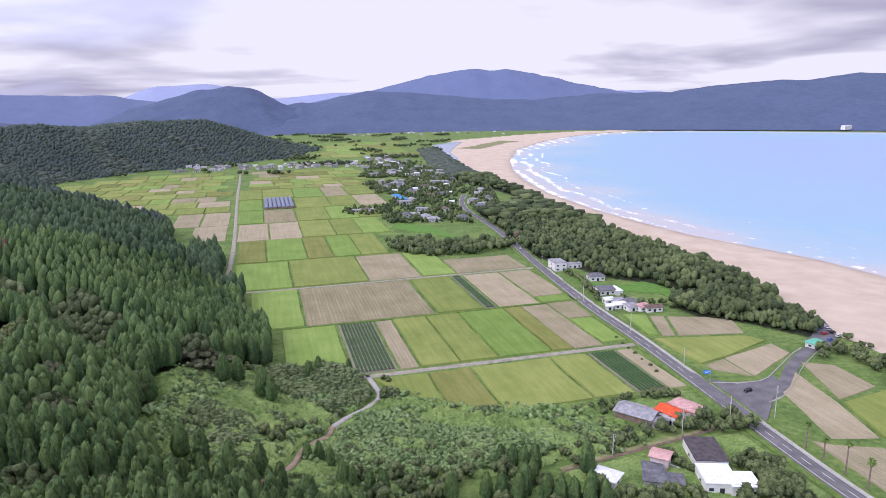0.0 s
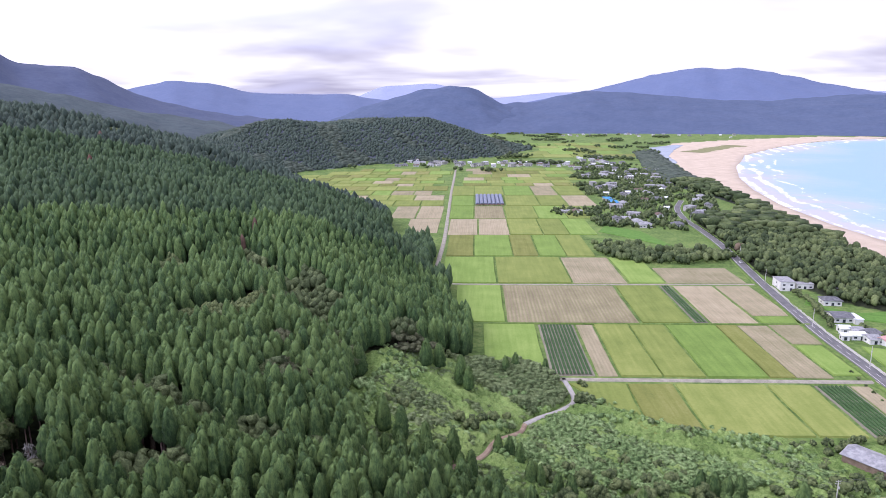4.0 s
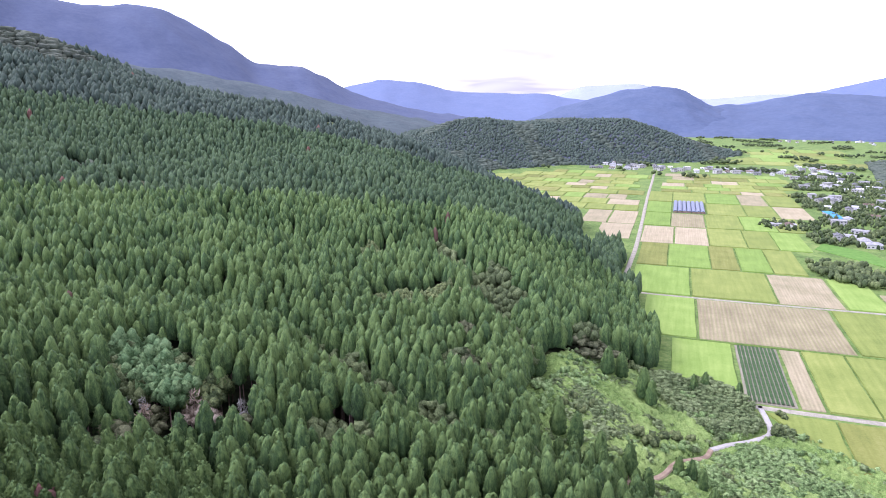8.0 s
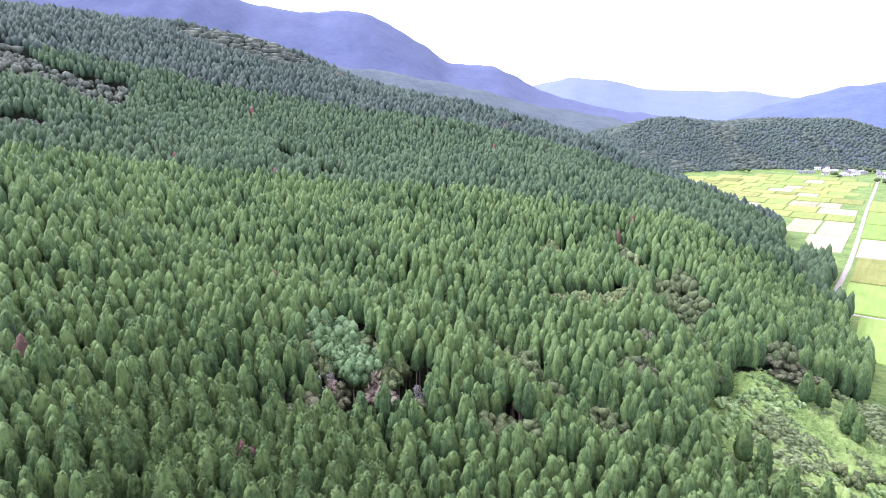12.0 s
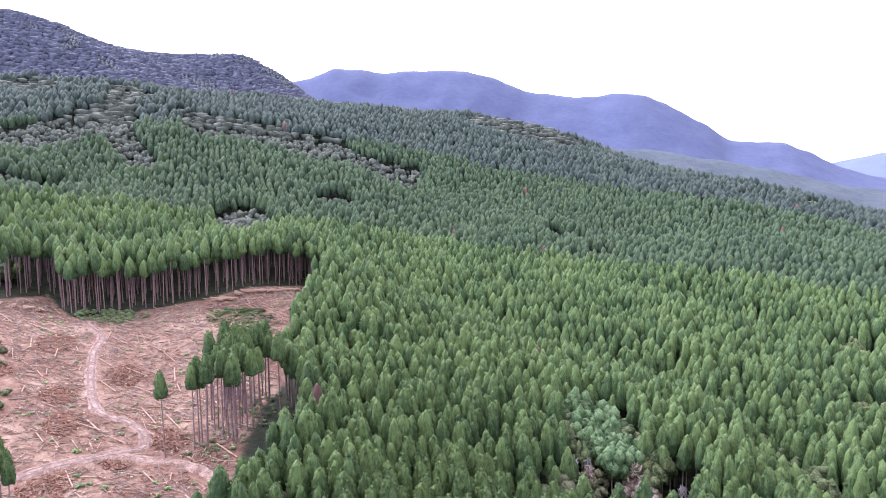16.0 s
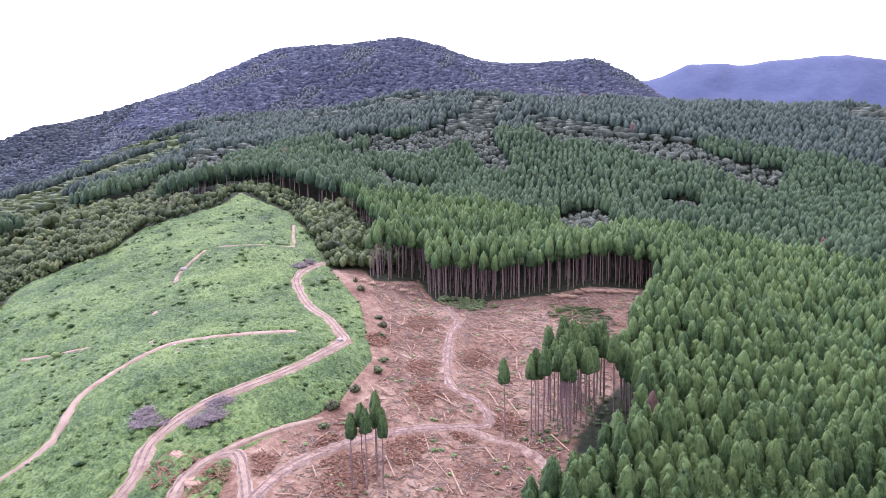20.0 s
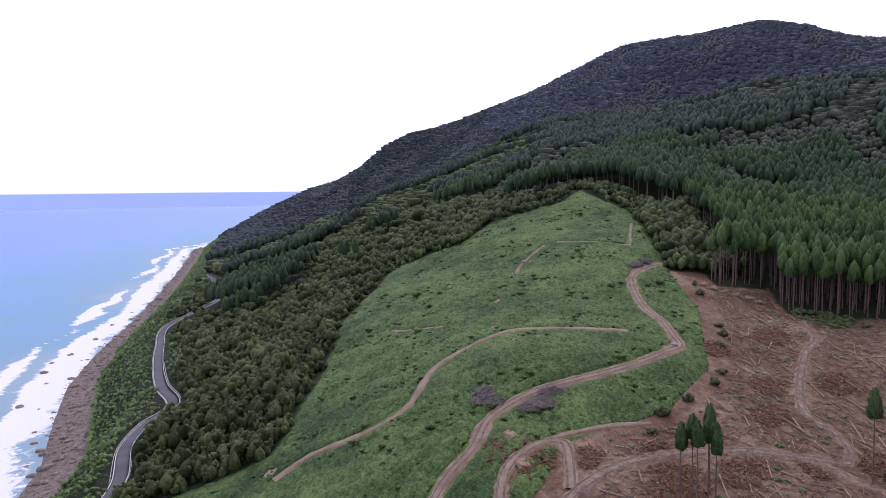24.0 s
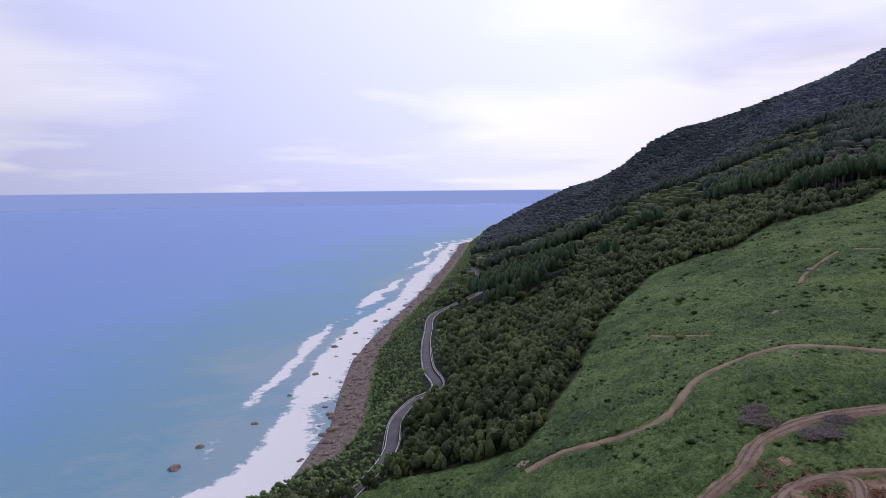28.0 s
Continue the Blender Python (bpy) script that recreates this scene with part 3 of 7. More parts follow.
TRACKS = [([(-100, -88), (-114, -92), (-127, -93), (-140, -97), (-154, -94), (-167, -86), (-179, -79), (-196, -73), (-208, -72), (-214, -76), (-225, -84), (-236, -95), (-264, -112), (-284, -114), (-298, -112)], 4.4),
          ([(-108, -146), (-118, -142), (-128, -130), (-140, -125), (-161, -133), (-179, -131), (-192, -126), (-196, -116), (-200, -102), (-206, -88)], 3.0),
          ([(-258, -164), (-270, -170), (-285, -174), (-302, -175)], 2.0), ([(-306, -170), (-306, -150), (-309, -133), (-330, -141), (-355, -151)], 1.8),
          ([(-108, -72), (-115, -77), (-125, -81), (-135, -80), (-139, -75), (-131, -69), (-124, -65)], 3.4), ([(-135, -80), (-143, -76), (-153, -69), (-160, -62)], 1.8),
          ([(-198, -186), (-198, -170), (-197, -158)], 1.6),
          ([(-105, -64), (-120, -64), (-136, -62), (-150, -55), (-162, -43), (-173, -29), (-178, -22), (-186, -22), (-193, -27), (-199, -35), (-220, -40), (-244, -43), (-262, -43), (-278, -50)], 3.6),
          ([(-173, -28), (-170, -12), (-160, -4), (-140, -2)], 4.0)]
COAST_ROAD = [(-52, -172), (-70, -190), (-86, -204), (-102, -222), (-117, -248), (-133, -263), (-150, -272), (-163, -305), (-188, -355), (-218, -408), (-250, -460), (-282, -476), (-311, -488), (-350, -545), (-398, -625), (-450, -720)]
STAND = [(-174, -11), (-174, -1), (-198, 9), (-222, 16), (-220, 0), (-206, -8)]
CLEARED = [(-174, -8), (-116, -12), (-132, -4), (-145, 4), (-157, 12), (-175, 18), (-222, 16), (-206, -8)]


# ---- trees ----
def ring_tree(rings, segs, rough, seed):
    """A cedar crown of unit height and radius: a pointed arch in outline, with upright folds and drooping tiers."""
    rng = np.random.RandomState(seed)
    ts = np.linspace(0, 1, rings) ** 0.9
    prof = np.interp(ts, [0, 0.07, 0.22, 0.42, 0.62, 0.80, 0.91, 1], [0.80, 1.0, 1.0, 0.90, 0.74, 0.54, 0.35, 0.0])
    fold = np.where(np.arange(segs) % 2 == 0, 1.0, 0.76) * rng.uniform(0.88, 1.12, segs)
    turn = rng.uniform(-0.16, 0.16, segs)
    v = []
    for k, (t, r) in enumerate(zip(ts[:-1], prof[:-1])):
        tier = 1.07 if k % 2 else 0.93
        # Tone follows height: hollows painted darker, crests lighter, like shade between tufts.
        for j in range(segs):
            out = rng.uniform(-1, 1)
            rr = r * fold[j] * tier * (1 + rough * out)
            a = 2 * math.pi * (j + turn[j] + 0.2 * math.sin(k * 1.7 + j)) / segs
            v.append((math.cos(a) * rr, math.sin(a) * rr, t - 0.04 * (fold[j] - 0.85) - 0.025 * out))
    v.append((rng.uniform(-0.05, 0.05), rng.uniform(-0.05, 0.05), 1.0))
    f = []
    for k in range(rings - 2):
        for j in range(segs):
            a, b = k * segs + j, k * segs + (j + 1) % segs
            f += [(a, b, b + segs), (a, b + segs, a + segs)]
    top = len(v) - 1
    f += [((rings - 2) * segs + j, (rings - 2) * segs + (j + 1) % segs, top) for j in range(segs)]
    return np.array(v), np.array(f)


def tufted(template, count, size, seed):
    """Adds loose sprays of needles over a crown, so that its outline is ragged."""
    v, f = template
    rng = np.random.RandomState(seed)
    vs, fs = [v], [f]
    off = len(v)
    for i in range(count):
        a, b, c = v[f[rng.randint(len(f))]]
        p = (a + b + c) / 3
        o = np.array([p[0], p[1], 0.0])
        o /= np.linalg.norm(o) + 1e-6
        s = np.array([-o[1], o[0], 0])
        w = size * rng.uniform(0.6, 1.3)
        tip = p + o * w * 1.1 + np.array([0, 0, rng.uniform(-0.5, 0.9) * w * 0.35])
        vs.append(np.array([p - s * w * 0.5, p + s * w * 0.5, tip, p + np.array([0, 0, w * 0.3])]))
        fs.append(np.array([(0, 1, 2), (1, 3, 2), (3, 0, 2)]) + off)
        off += 4
    return np.concatenate(vs), np.concatenate(fs)


def lump_tree(lumps, detail, seed, flat=0.75, spread=0.66):
    """A broadleaf crown of unit radius and height: clumps of leaves with gaps between."""
    rng = np.random.RandomState(seed)
    bm = bmesh.new()
    bmesh.ops.create_icosphere(bm, subdivisions=detail, radius=1)
    base = np.array([x.co for x in bm.verts])
    faces = np.array([[x.index for x in p.verts] for p in bm.faces])
    bm.free()
    vs, fs, off = [], [], 0
    for i in range(lumps):
        a = 2.4 * i + rng.uniform(-0.4, 0.4)
        r = 0.0 if i == 0 else rng.uniform(0.35, spread)
        c = np.array([math.cos(a) * r, math.sin(a) * r, 0.62 - 0.35 * r + rng.uniform(-0.14, 0.14)])
        s = rng.uniform(0.26, 0.44) * (1.2 if i == 0 else 1)
        rough = 1 + rng.uniform(-0.36, 0.36, (len(base), 1))
        vs.append(base * rough * np.array([s, s, s * flat]) + c)
        fs.append(faces + off)
        off += len(base)
    return np.concatenate(vs), np.concatenate(fs)


def stem(sides=5, top=0.55):
    v = np.array([[math.cos(k * 2 * math.pi / sides) * w, math.sin(k * 2 * math.pi / sides) * w, q] for q, w in ((0, 1.0), (0.5, 0.8), (1, top)) for k in range(sides)])
    f = np.array([t for r in range(2) for k in range(sides) for t in ((r * sides + k, r * sides + (k + 1) % sides, (r + 1) * sides + (k + 1) % sides), (r * sides + k, (r + 1) * sides + (k + 1) % sides, (r + 1) * sides + k))])
    return v, f


def sunlit_tone(tv):
    """Painted light: paler towards the crown's tip and outer folds, darker low and inside."""
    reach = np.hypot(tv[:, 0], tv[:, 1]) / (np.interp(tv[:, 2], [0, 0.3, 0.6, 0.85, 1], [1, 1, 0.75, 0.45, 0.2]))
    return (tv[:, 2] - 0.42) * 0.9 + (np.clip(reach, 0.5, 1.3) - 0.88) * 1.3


def scatter_mesh(name, template, xyz, height, radius, tint, mat, rng, smooth=True, lean=0.02, sunlit=0.0):
    """One mesh of many copies of a template, each turned and scaled."""
    tv, tf = template
    n = len(xyz)
    a = rng.uniform(0, 2 * np.pi, n)
    c, s = np.cos(a)[:, None], np.sin(a)[:, None]
    tilt = rng.normal(0, lean, (n, 2, 1))
    zz = tv[None, :, 2] * height[:, None]
    x = (tv[None, :, 0] * c - tv[None, :, 1] * s) * radius[:, None] + tilt[:, 0] * zz + xyz[:, 0:1]
    y = (tv[None, :, 0] * s + tv[None, :, 1] * c) * radius[:, None] + tilt[:, 1] * zz + xyz[:, 1:2]
    v = np.stack([x, y, zz + xyz[:, 2:3]], -1).reshape(-1, 3)
    f = (tf[None] + (np.arange(n) * len(tv))[:, None, None]).reshape(-1, 3)
    # Crown tops and outer folds are painted lighter, as if sunlit.
    tone = np.repeat(tint, len(tv)) if sunlit == 0 else np.where(tint[:, None] > 0.99, 1.0, np.clip(tint[:, None] + sunlit * sunlit_tone(tv)[None], 0, 0.97)).ravel()
    return mesh_from(name, v, tris=f, attrs={"tint": tone}, mats=[mat], smooth=smooth)


def jitter_grid(x0, x1, y0, y1, step, rng, loose=0.33):
    i, j = np.meshgrid(np.arange(x0, x1, step), np.arange(y0, y1, step), indexing="ij")
    return (i + rng.uniform(-loose, loose, i.shape) * step).ravel(), (j + rng.uniform(-loose, loose, j.shape) * step).ravel()


HILL_FOOT = [(-82, 300), (-98, 360), (-114, 366), (-134, 436), (-149, 436), (-162, 478), (-173, 520), (-192, 560), (-215, 560), (-174, 430), (-134, 330), (-102, 290)]
HOLLOWS = [(-153, 103, 9), (-146, 113, 7), (-158, 92, 7), (-106, 20, 4), (-112, 26, 4)]
HOLE_FRONT = [(-164, 92), (-141, 82), (-133, 89), (-131, 103), (-147, 119)]
ROADS_CLEAR = [(COAST_ROAD[3:], 6.0), (W_ROAD, 5), (FOOT_PATH, 4)]
GLADES = [(-170, 231, 11), (-175, 219, 9), (-165, 246, 9), (-233, 272, 10), (-152, 279, 15), (-169, 297, 12), (-115, 185, 9), (-105, 274, 12), (-184, 109, 10), (-175, 106, 10), (-167, 104, 11), (-158, 101, 9), (-216, 149, 7), (-403, 251, 14), (-112, 119, 8), (-144, 76, 7), (-162, 69, 5), (-495, 80, 15), (-522, 555, 16), (-427, 469, 12), (-132, 210, 7), (-111, 285, 7)]


def wood_kind(x, y, z):
    """0 open, 1 cedar, 2 broadleaf, 3 scrub."""
    d = np.hypot(x, y)
    az = np.degrees(np.arctan2(-x, y))
    blot = wob(x, y, 75, 9.0) + 0.6 * wob(x, y, 31, 4.0)
    kind = np.where(z > 3.0, 1, 0)
    kind = np.where((z > 3) & ((d + 120 * blot > 1130) & (az > 40) | (az + 7 * blot > 121) | (az < -40)), 2, kind)
    kind = np.where((kind == 2) & (az < 150) & (d > 420) & (blot < -0.45), 1, kind)
    kind = np.where((kind == 1) & (blot > 1.0) & (d > 420), 2, kind)
    kind = np.where((kind == 1) & (blot > 0.45) & (d > 1000) & (az < 45), 2, kind)
    knoll = (np.hypot((az - 65) * 14, d - 880) < 75)
    strip = (np.abs(az - 97.0 - 1.2 * blot) < 1.5) & (d > 560) & (d < 840)
    fan = (np.hypot((az - 88.6) * 7, (d - 430) * 0.35) < 17)
    shelf = (np.abs(d - 690 - (az - 90) * 6 - 30 * blot) < 45) & (az > 74) & (az < 93)
    flank = (az > 99) & (az < 112) & (d > 480) & (blot > 0.25)
    kind = np.where((kind == 1) & (knoll | strip | fan | shelf | flank), 2, kind)
    for hx, hy, hr in GLADES:
        kind = np.where(np.hypot(x - hx, y - hy) < hr * (1 + 0.3 * blot), 2, kind)
    for line_, deep, wide_ in GULLIES[:2]:
        kind = np.where((kind == 1) & (outline_distance(x, y, line_, False) < 5.5 + 2.5 * blot), 2, kind)
    kind = np.where((inside(x, y, COAST_WOOD) > 2) | (inside(x, y, COPSE) > 0), 2, kind)
    kind = np.where((inside(x, y, SCRUB) > 0) & (z > -1), 3, kind)
    kind = np.where((kind == 1) & (z < 6) & (az < 34) & (d < 640), 3, kind)
    kind = np.where((inside(x, y, HILL_FOOT) > 1) & (kind != 2), 1, kind)
    kind = np.where((kind > 0) & (y < -120) & (outline_distance(x, y, LAND) < 62 + 16 * blot) & (az > 140), 3, kind)
    kind = np.where((kind == 1) & (inside(x, y, MEADOW) > -34) & (inside(x, y, FELLED) < -14) & (x < -240), 2, kind)
    kind = np.where(inside(x, y, CLEARED) > 0, 0, kind)
    kind = np.where((inside(x, y, MEADOW) > -1) | (inside(x, y, FELLED) > -1) | (inside(x, y, STAND) > -1) | ((inside(x, y, MEADOW) > -16) & (inside(x, y, FELLED) > -16)), 0, kind)
    kind = np.where(inside(x, y, HOLE_FRONT) > -2, 0, kind)
    for hx, hy, hr in HOLLOWS:
        kind = np.where(np.hypot(x - hx, y - hy) < hr, 0, kind)
    shore = outline_distance(x, y, LAND)
    return np.where((y < 60) & (shore < 19), 0, kind)


def plant(step, lo, hi, rng):
    r = hi + 5
    x, y = jitter_grid(-r, r, -r, r, step, rng)
    d = np.hypot(x, y)
    az = np.degrees(np.arctan2(-x, y))
    ok = (d >= lo) & (d < hi) & (az > -36) & (az < 168)
    x, y = x[ok], y[ok]
    z = land_height(x, y)
    kind = wood_kind(x, y, z)
    for line, half in ROADS_CLEAR:
        kind = np.where(outline_distance(x, y, line, False) < half, 0, kind)
    z = z + np.where(inside(x, y, COAST_WOOD) > 0, np.clip(inside(x, y, COAST_WOOD) / 20, 0, 1) * 3, 0)
    return x, y, z, kind


def lone_mesh(name, template, h, r, low, mat):
    v, f = template
    # The vertex tint paints the same light into single crowns.
    return mesh_from(name, v * np.array([r, r, h]) + np.array([0, 0, low]), tris=f, attrs={"tint": np.clip(0.5 + 0.6 * sunlit_tone(v), 0.05, 0.95)}, mats=[mat], smooth=True)


CEDAR_CROWNS = [tufted(ring_tree(12, 13, 0.13, 20 + i), 130, 0.17, i) for i in range(5)]
CEDAR_THINGS = [(lone_mesh("cedar_crown", c, 10.0, 2.4, 9.8, M["cedar_one"]), lone_mesh("cedar_trunk", stem(7), 17, 0.24, -0.5, M["bark"])) for c in CEDAR_CROWNS]
BROAD_CROWNS = [tufted(lump_tree(12, 1, 40 + i, 0.7, 0.78), 130, 0.2, i) for i in range(4)]
BROAD_THINGS = [(lone_mesh("leafy_crown", c, 8.2, 4.6, 1.6, M["broad_one"]), lone_mesh("leafy_trunk", stem(7), 6, 0.28, -0.5, M["bark"])) for c in BROAD_CROWNS]


def tree_thing(kind, x, y, z, size, rng, label, group, slender=False, low=False):
    crown, trunk = (CEDAR_THINGS if kind == "cedar_tree" else BROAD_THINGS)[rng.randint(0, 4)]
    top = tagged(new(kind), label, "tree", group)
    for name, me in (("trunk", trunk), ("crown", crown)):
        o = new(name, me)
        o.parent = top
        if slender and name == "crown":
            o.matrix_basis = Matrix.Translation((0, 0, 7.4)) @ Matrix.Diagonal((0.66, 0.66, 0.60, 1))
        if low and name == "crown":
            o.matrix_basis = Matrix.Translation((0, 0, -12.5)) @ Matrix.Diagonal((1.6, 1.6, 1.55, 1))
        if slender and name == "trunk":
            o.matrix_basis = Matrix.Diagonal((0.75, 0.75, 1.05, 1))
    top.matrix_basis = pose(x, y, z, rng.uniform(-1.5, 1.5), rng.uniform(-1.5, 1.5), rng.uniform(0, 360)) @ Matrix.Scale(size, 4)
    return top


def build_forest():
    rng = np.random.RandomState(11)
    pick = np.random.RandomState(3)
    dome = lump_tree(1, 1, 4, 0.75)
    bands = [(3.95, 95, 200, [tufted(ring_tree(9, 12, 0.14, 61 + i), 36, 0.2, 5 + i) for i in range(3)], tufted(lump_tree(6, 1, 1, 0.7, 0.75), 40, 0.2, 6), "near"),
             (3.95, 200, 290, [tufted(ring_tree(7, 10, 0.14, 91 + i), 18, 0.24, 5 + i) for i in range(3)], tufted(lump_tree(5, 1, 1, 0.7, 0.75), 24, 0.22, 6), "hither"),
             (4.1, 290, 430, [ring_tree(6, 8, 0.19, 71 + i) for i in range(3)], tufted(lump_tree(4, 1, 2, 0.7, 0.75), 5, 0.28, 4), "middle"),
             (4.7, 430, 680, [ring_tree(5, 6, 0.16, 81 + i) for i in range(2)], lump_tree(2, 1, 2), "slope"),
             (6.2, 680, 1080, [ring_tree(4, 5, 0.12, 3)], dome, "upper"),
             (6.2, 1080, 1460, [ring_tree(3, 5, 0.1, 4)], dome, "far"),
             (7.0, 1460, 1720, [ring_tree(3, 5, 0.1, 4)], dome, "ridge"),
             (19.0, 1720, 2400, [ring_tree(3, 5, 0.1, 4)], dome, "last")]
    for step, lo, hi, cones, lump, name in bands:
        x, y, z, kind = plant(step, lo, hi, rng)
        tint = np.clip(rng.normal(0.5, 0.19, len(x)) + 0.16 * wob(x, y, 40, 7.0), 0, 0.98)
        tint[rng.uniform(size=len(x)) < 0.0006] = 1.0
        size = np.clip(rng.normal(1, 0.10, len(x)), 0.7, 1.3)
        P = np.stack([x, y, z], -1)
        c = np.where(kind == 1)[0]
        if name == "near":            # the nearest stretch of the plantation, tree by tree
            order = c[np.argsort(np.hypot(x[c] + 120, y[c] - 52))][:210]
            for i in order:
                tree_thing("cedar_tree", x[i], y[i], z[i], size[i], pick, "tall dark green cedar with a rounded cone crown", "cedars of the plantation")
            c = np.setdiff1d(c, order)
        if len(c):
            edge = np.maximum(np.maximum(inside(x[c], y[c], FELLED), inside(x[c], y[c], MEADOW)), -200)
            margin = soft(edge + 34, 12) * (x[c] < -225)          # tall drawn-up trunks along the felling
            h = (19.5 + 4.0 * margin if hi < 1100 else 13.0) * size[c]
            foot = np.maximum.reduce([soft(inside(x[c], y[c], SCRUB) + 15, 6), soft(9.0 - z[c], 3.0) * (hi < 700), soft(17 - np.min([outline_distance(x[c], y[c], g[0], False) for g in GULLIES], axis=0), 4) * 0.8])     # leafy to the ground at the hill foot
            low = (0.52 + 0.12 * margin - 0.40 * foot) * h
            p2 = P[c].copy()
            p2[:, 2] += low - (8.0 if hi > 1100 else 0.0)
            h = h * (1 - 0.18 * foot)
            wide = (0.62 if hi > 1000 else 0.585) * step * (1 + 0.30 * foot) * np.clip(rng.normal(1, 0.10, len(c)), 0.75, 1.3)
            turn_ = rng.randint(0, len(cones), len(c))
            # Hazier leaf colours stand in for the air before far trees.
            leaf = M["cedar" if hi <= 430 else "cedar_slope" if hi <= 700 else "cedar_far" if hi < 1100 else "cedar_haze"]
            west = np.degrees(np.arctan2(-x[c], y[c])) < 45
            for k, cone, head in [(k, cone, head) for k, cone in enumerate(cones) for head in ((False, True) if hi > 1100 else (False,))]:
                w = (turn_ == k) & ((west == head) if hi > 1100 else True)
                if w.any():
                    me = scatter_mesh("cedar_forest", cone, p2[w], (h - low)[w], wide[w], tint[c][w], M["cedar_head"] if head else leaf, rng, sunlit=0.8 if hi < 700 else 0.4)
                    tagged(new("cedar_forest", me), "dense dark green cedar plantation on the hillside", "forest", kind="stuff")
            if hi <= 700:
                t = (edge > -40) if lo >= 200 else np.full(len(c), True)
                me = scatter_mesh("cedar_stems", stem(5), P[c][t], h[t] * 0.8, np.full(t.sum(), 0.24) * size[c][t], tint[c][t], M["bark"], rng, lean=0.015)
                tagged(new("cedar_stems", me), "straight bare reddish-brown cedar trunks", "forest", kind="stuff")
        b = np.where(kind == 2)[0]
        b = b[rng.uniform(size=len(b)) < {"near": 0.85, "hither": 0.85, "middle": 0.9, "slope": 0.8, "upper": 0.75}.get(name, 0.9)]
        if name == "near" and len(b):
            order = b[np.argsort(np.hypot(x[b] + 150, y[b] + 215))][:30]
            for i in order:
                tree_thing("broadleaf_tree", x[i], y[i], z[i] - 0.5, size[i] * pick.uniform(0.7, 1.15), pick, "dark evergreen broadleaf tree on the coastal slope", "trees of the coastal slope")
            b = np.setdiff1d(b, order)
        if len(b):
            s = size[b] * rng.uniform(0.72, 1.3, len(b))
            s = s * np.where((y[b] < -150) & (x[b] > -420), rng.uniform(0.55, 0.95, len(b)), 1.0)
            in_glade = (np.min([np.hypot(x[b] - hx, y[b] - hy) - hr * 1.3 for hx, hy, hr in GLADES], axis=0) < 0) | ((np.min([outline_distance(x[b], y[b], g[0], False) for g in GULLIES[:2]], axis=0) < 10) & (hi < 700))
            az_b = np.degrees(np.arctan2(-x[b], y[b]))
            high = (az_b > 45) & (az_b < 121) & (hi > 400) & (hi < 1100) & (inside(x[b], y[b], MEADOW) < -60)
            # Raised off the ground so their crowns show above the cedars from the camera.
            P[b, 2] += np.where(in_glade | high, 4.5, 0.0)
            high = high | ((hi > 1100) & (az_b < 45))
            sort = np.where(high, 1, np.where(in_glade, 2, np.where((rng.uniform(size=len(b)) < 0.3) & (hi < 700), 3, 0)))
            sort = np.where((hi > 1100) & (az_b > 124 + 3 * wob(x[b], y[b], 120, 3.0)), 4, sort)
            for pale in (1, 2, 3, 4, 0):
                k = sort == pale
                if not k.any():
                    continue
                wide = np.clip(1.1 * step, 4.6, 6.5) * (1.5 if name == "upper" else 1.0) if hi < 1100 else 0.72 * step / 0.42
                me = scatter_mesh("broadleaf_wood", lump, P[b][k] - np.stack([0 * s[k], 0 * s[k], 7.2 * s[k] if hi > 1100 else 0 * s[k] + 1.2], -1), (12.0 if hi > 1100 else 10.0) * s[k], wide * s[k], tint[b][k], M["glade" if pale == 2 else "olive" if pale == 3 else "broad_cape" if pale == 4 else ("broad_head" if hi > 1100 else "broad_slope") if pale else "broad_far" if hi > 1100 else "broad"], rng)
                tagged(new("broadleaf_wood", me), "pale grey-green broadleaf trees on the mountain slope" if pale == 1 else "grey-olive broadleaf trees in a glade of the plantation" if pale == 2 else "tangled evergreen broadleaf woodland", "forest", kind="stuff")
        s3 = np.where(kind == 3)[0]
        if len(s3):
            n3 = len(s3) * 4
            q = np.repeat(s3, 4)
            px, py = x[q] + rng.uniform(-step, step, n3) * 0.7, y[q] + rng.uniform(-step, step, n3) * 0.7
            thick = wob(px, py, 22, 3.0) + 0.5 * wob(px, py, 9, 6.0)
            keep = thick > np.where(inside(px, py, SCRUB) > 0, 0.25, np.where(py < -120, -1.0, -0.25))
            px, py, thick = px[keep], py[keep], thick[keep]
            s = rng.uniform(0.35, 1.15, len(px)) * (0.7 + 0.5 * np.clip(thick, 0, 1))
            pz = land_height(px, py)
            me = scatter_mesh("scrub", tufted(lump_tree(1, 1, 9, 0.8), 8, 0.36, 3), np.stack([px, py, pz - 0.3], -1), 3.4 * s, 2.5 * s, np.clip(rng.normal(0.5, 0.22, len(px)), 0, 0.98), M["shrub"], rng)
            tagged(new("scrub", me), "thick green scrub and bamboo grass in the hollow", "scrub", kind="stuff")


build_forest()


# ---- farmland ----
TURN = radians(15)


def uv(u, v):
    return u * math.cos(TURN) - v * math.sin(TURN), u * math.sin(TURN) + v * math.cos(TURN)


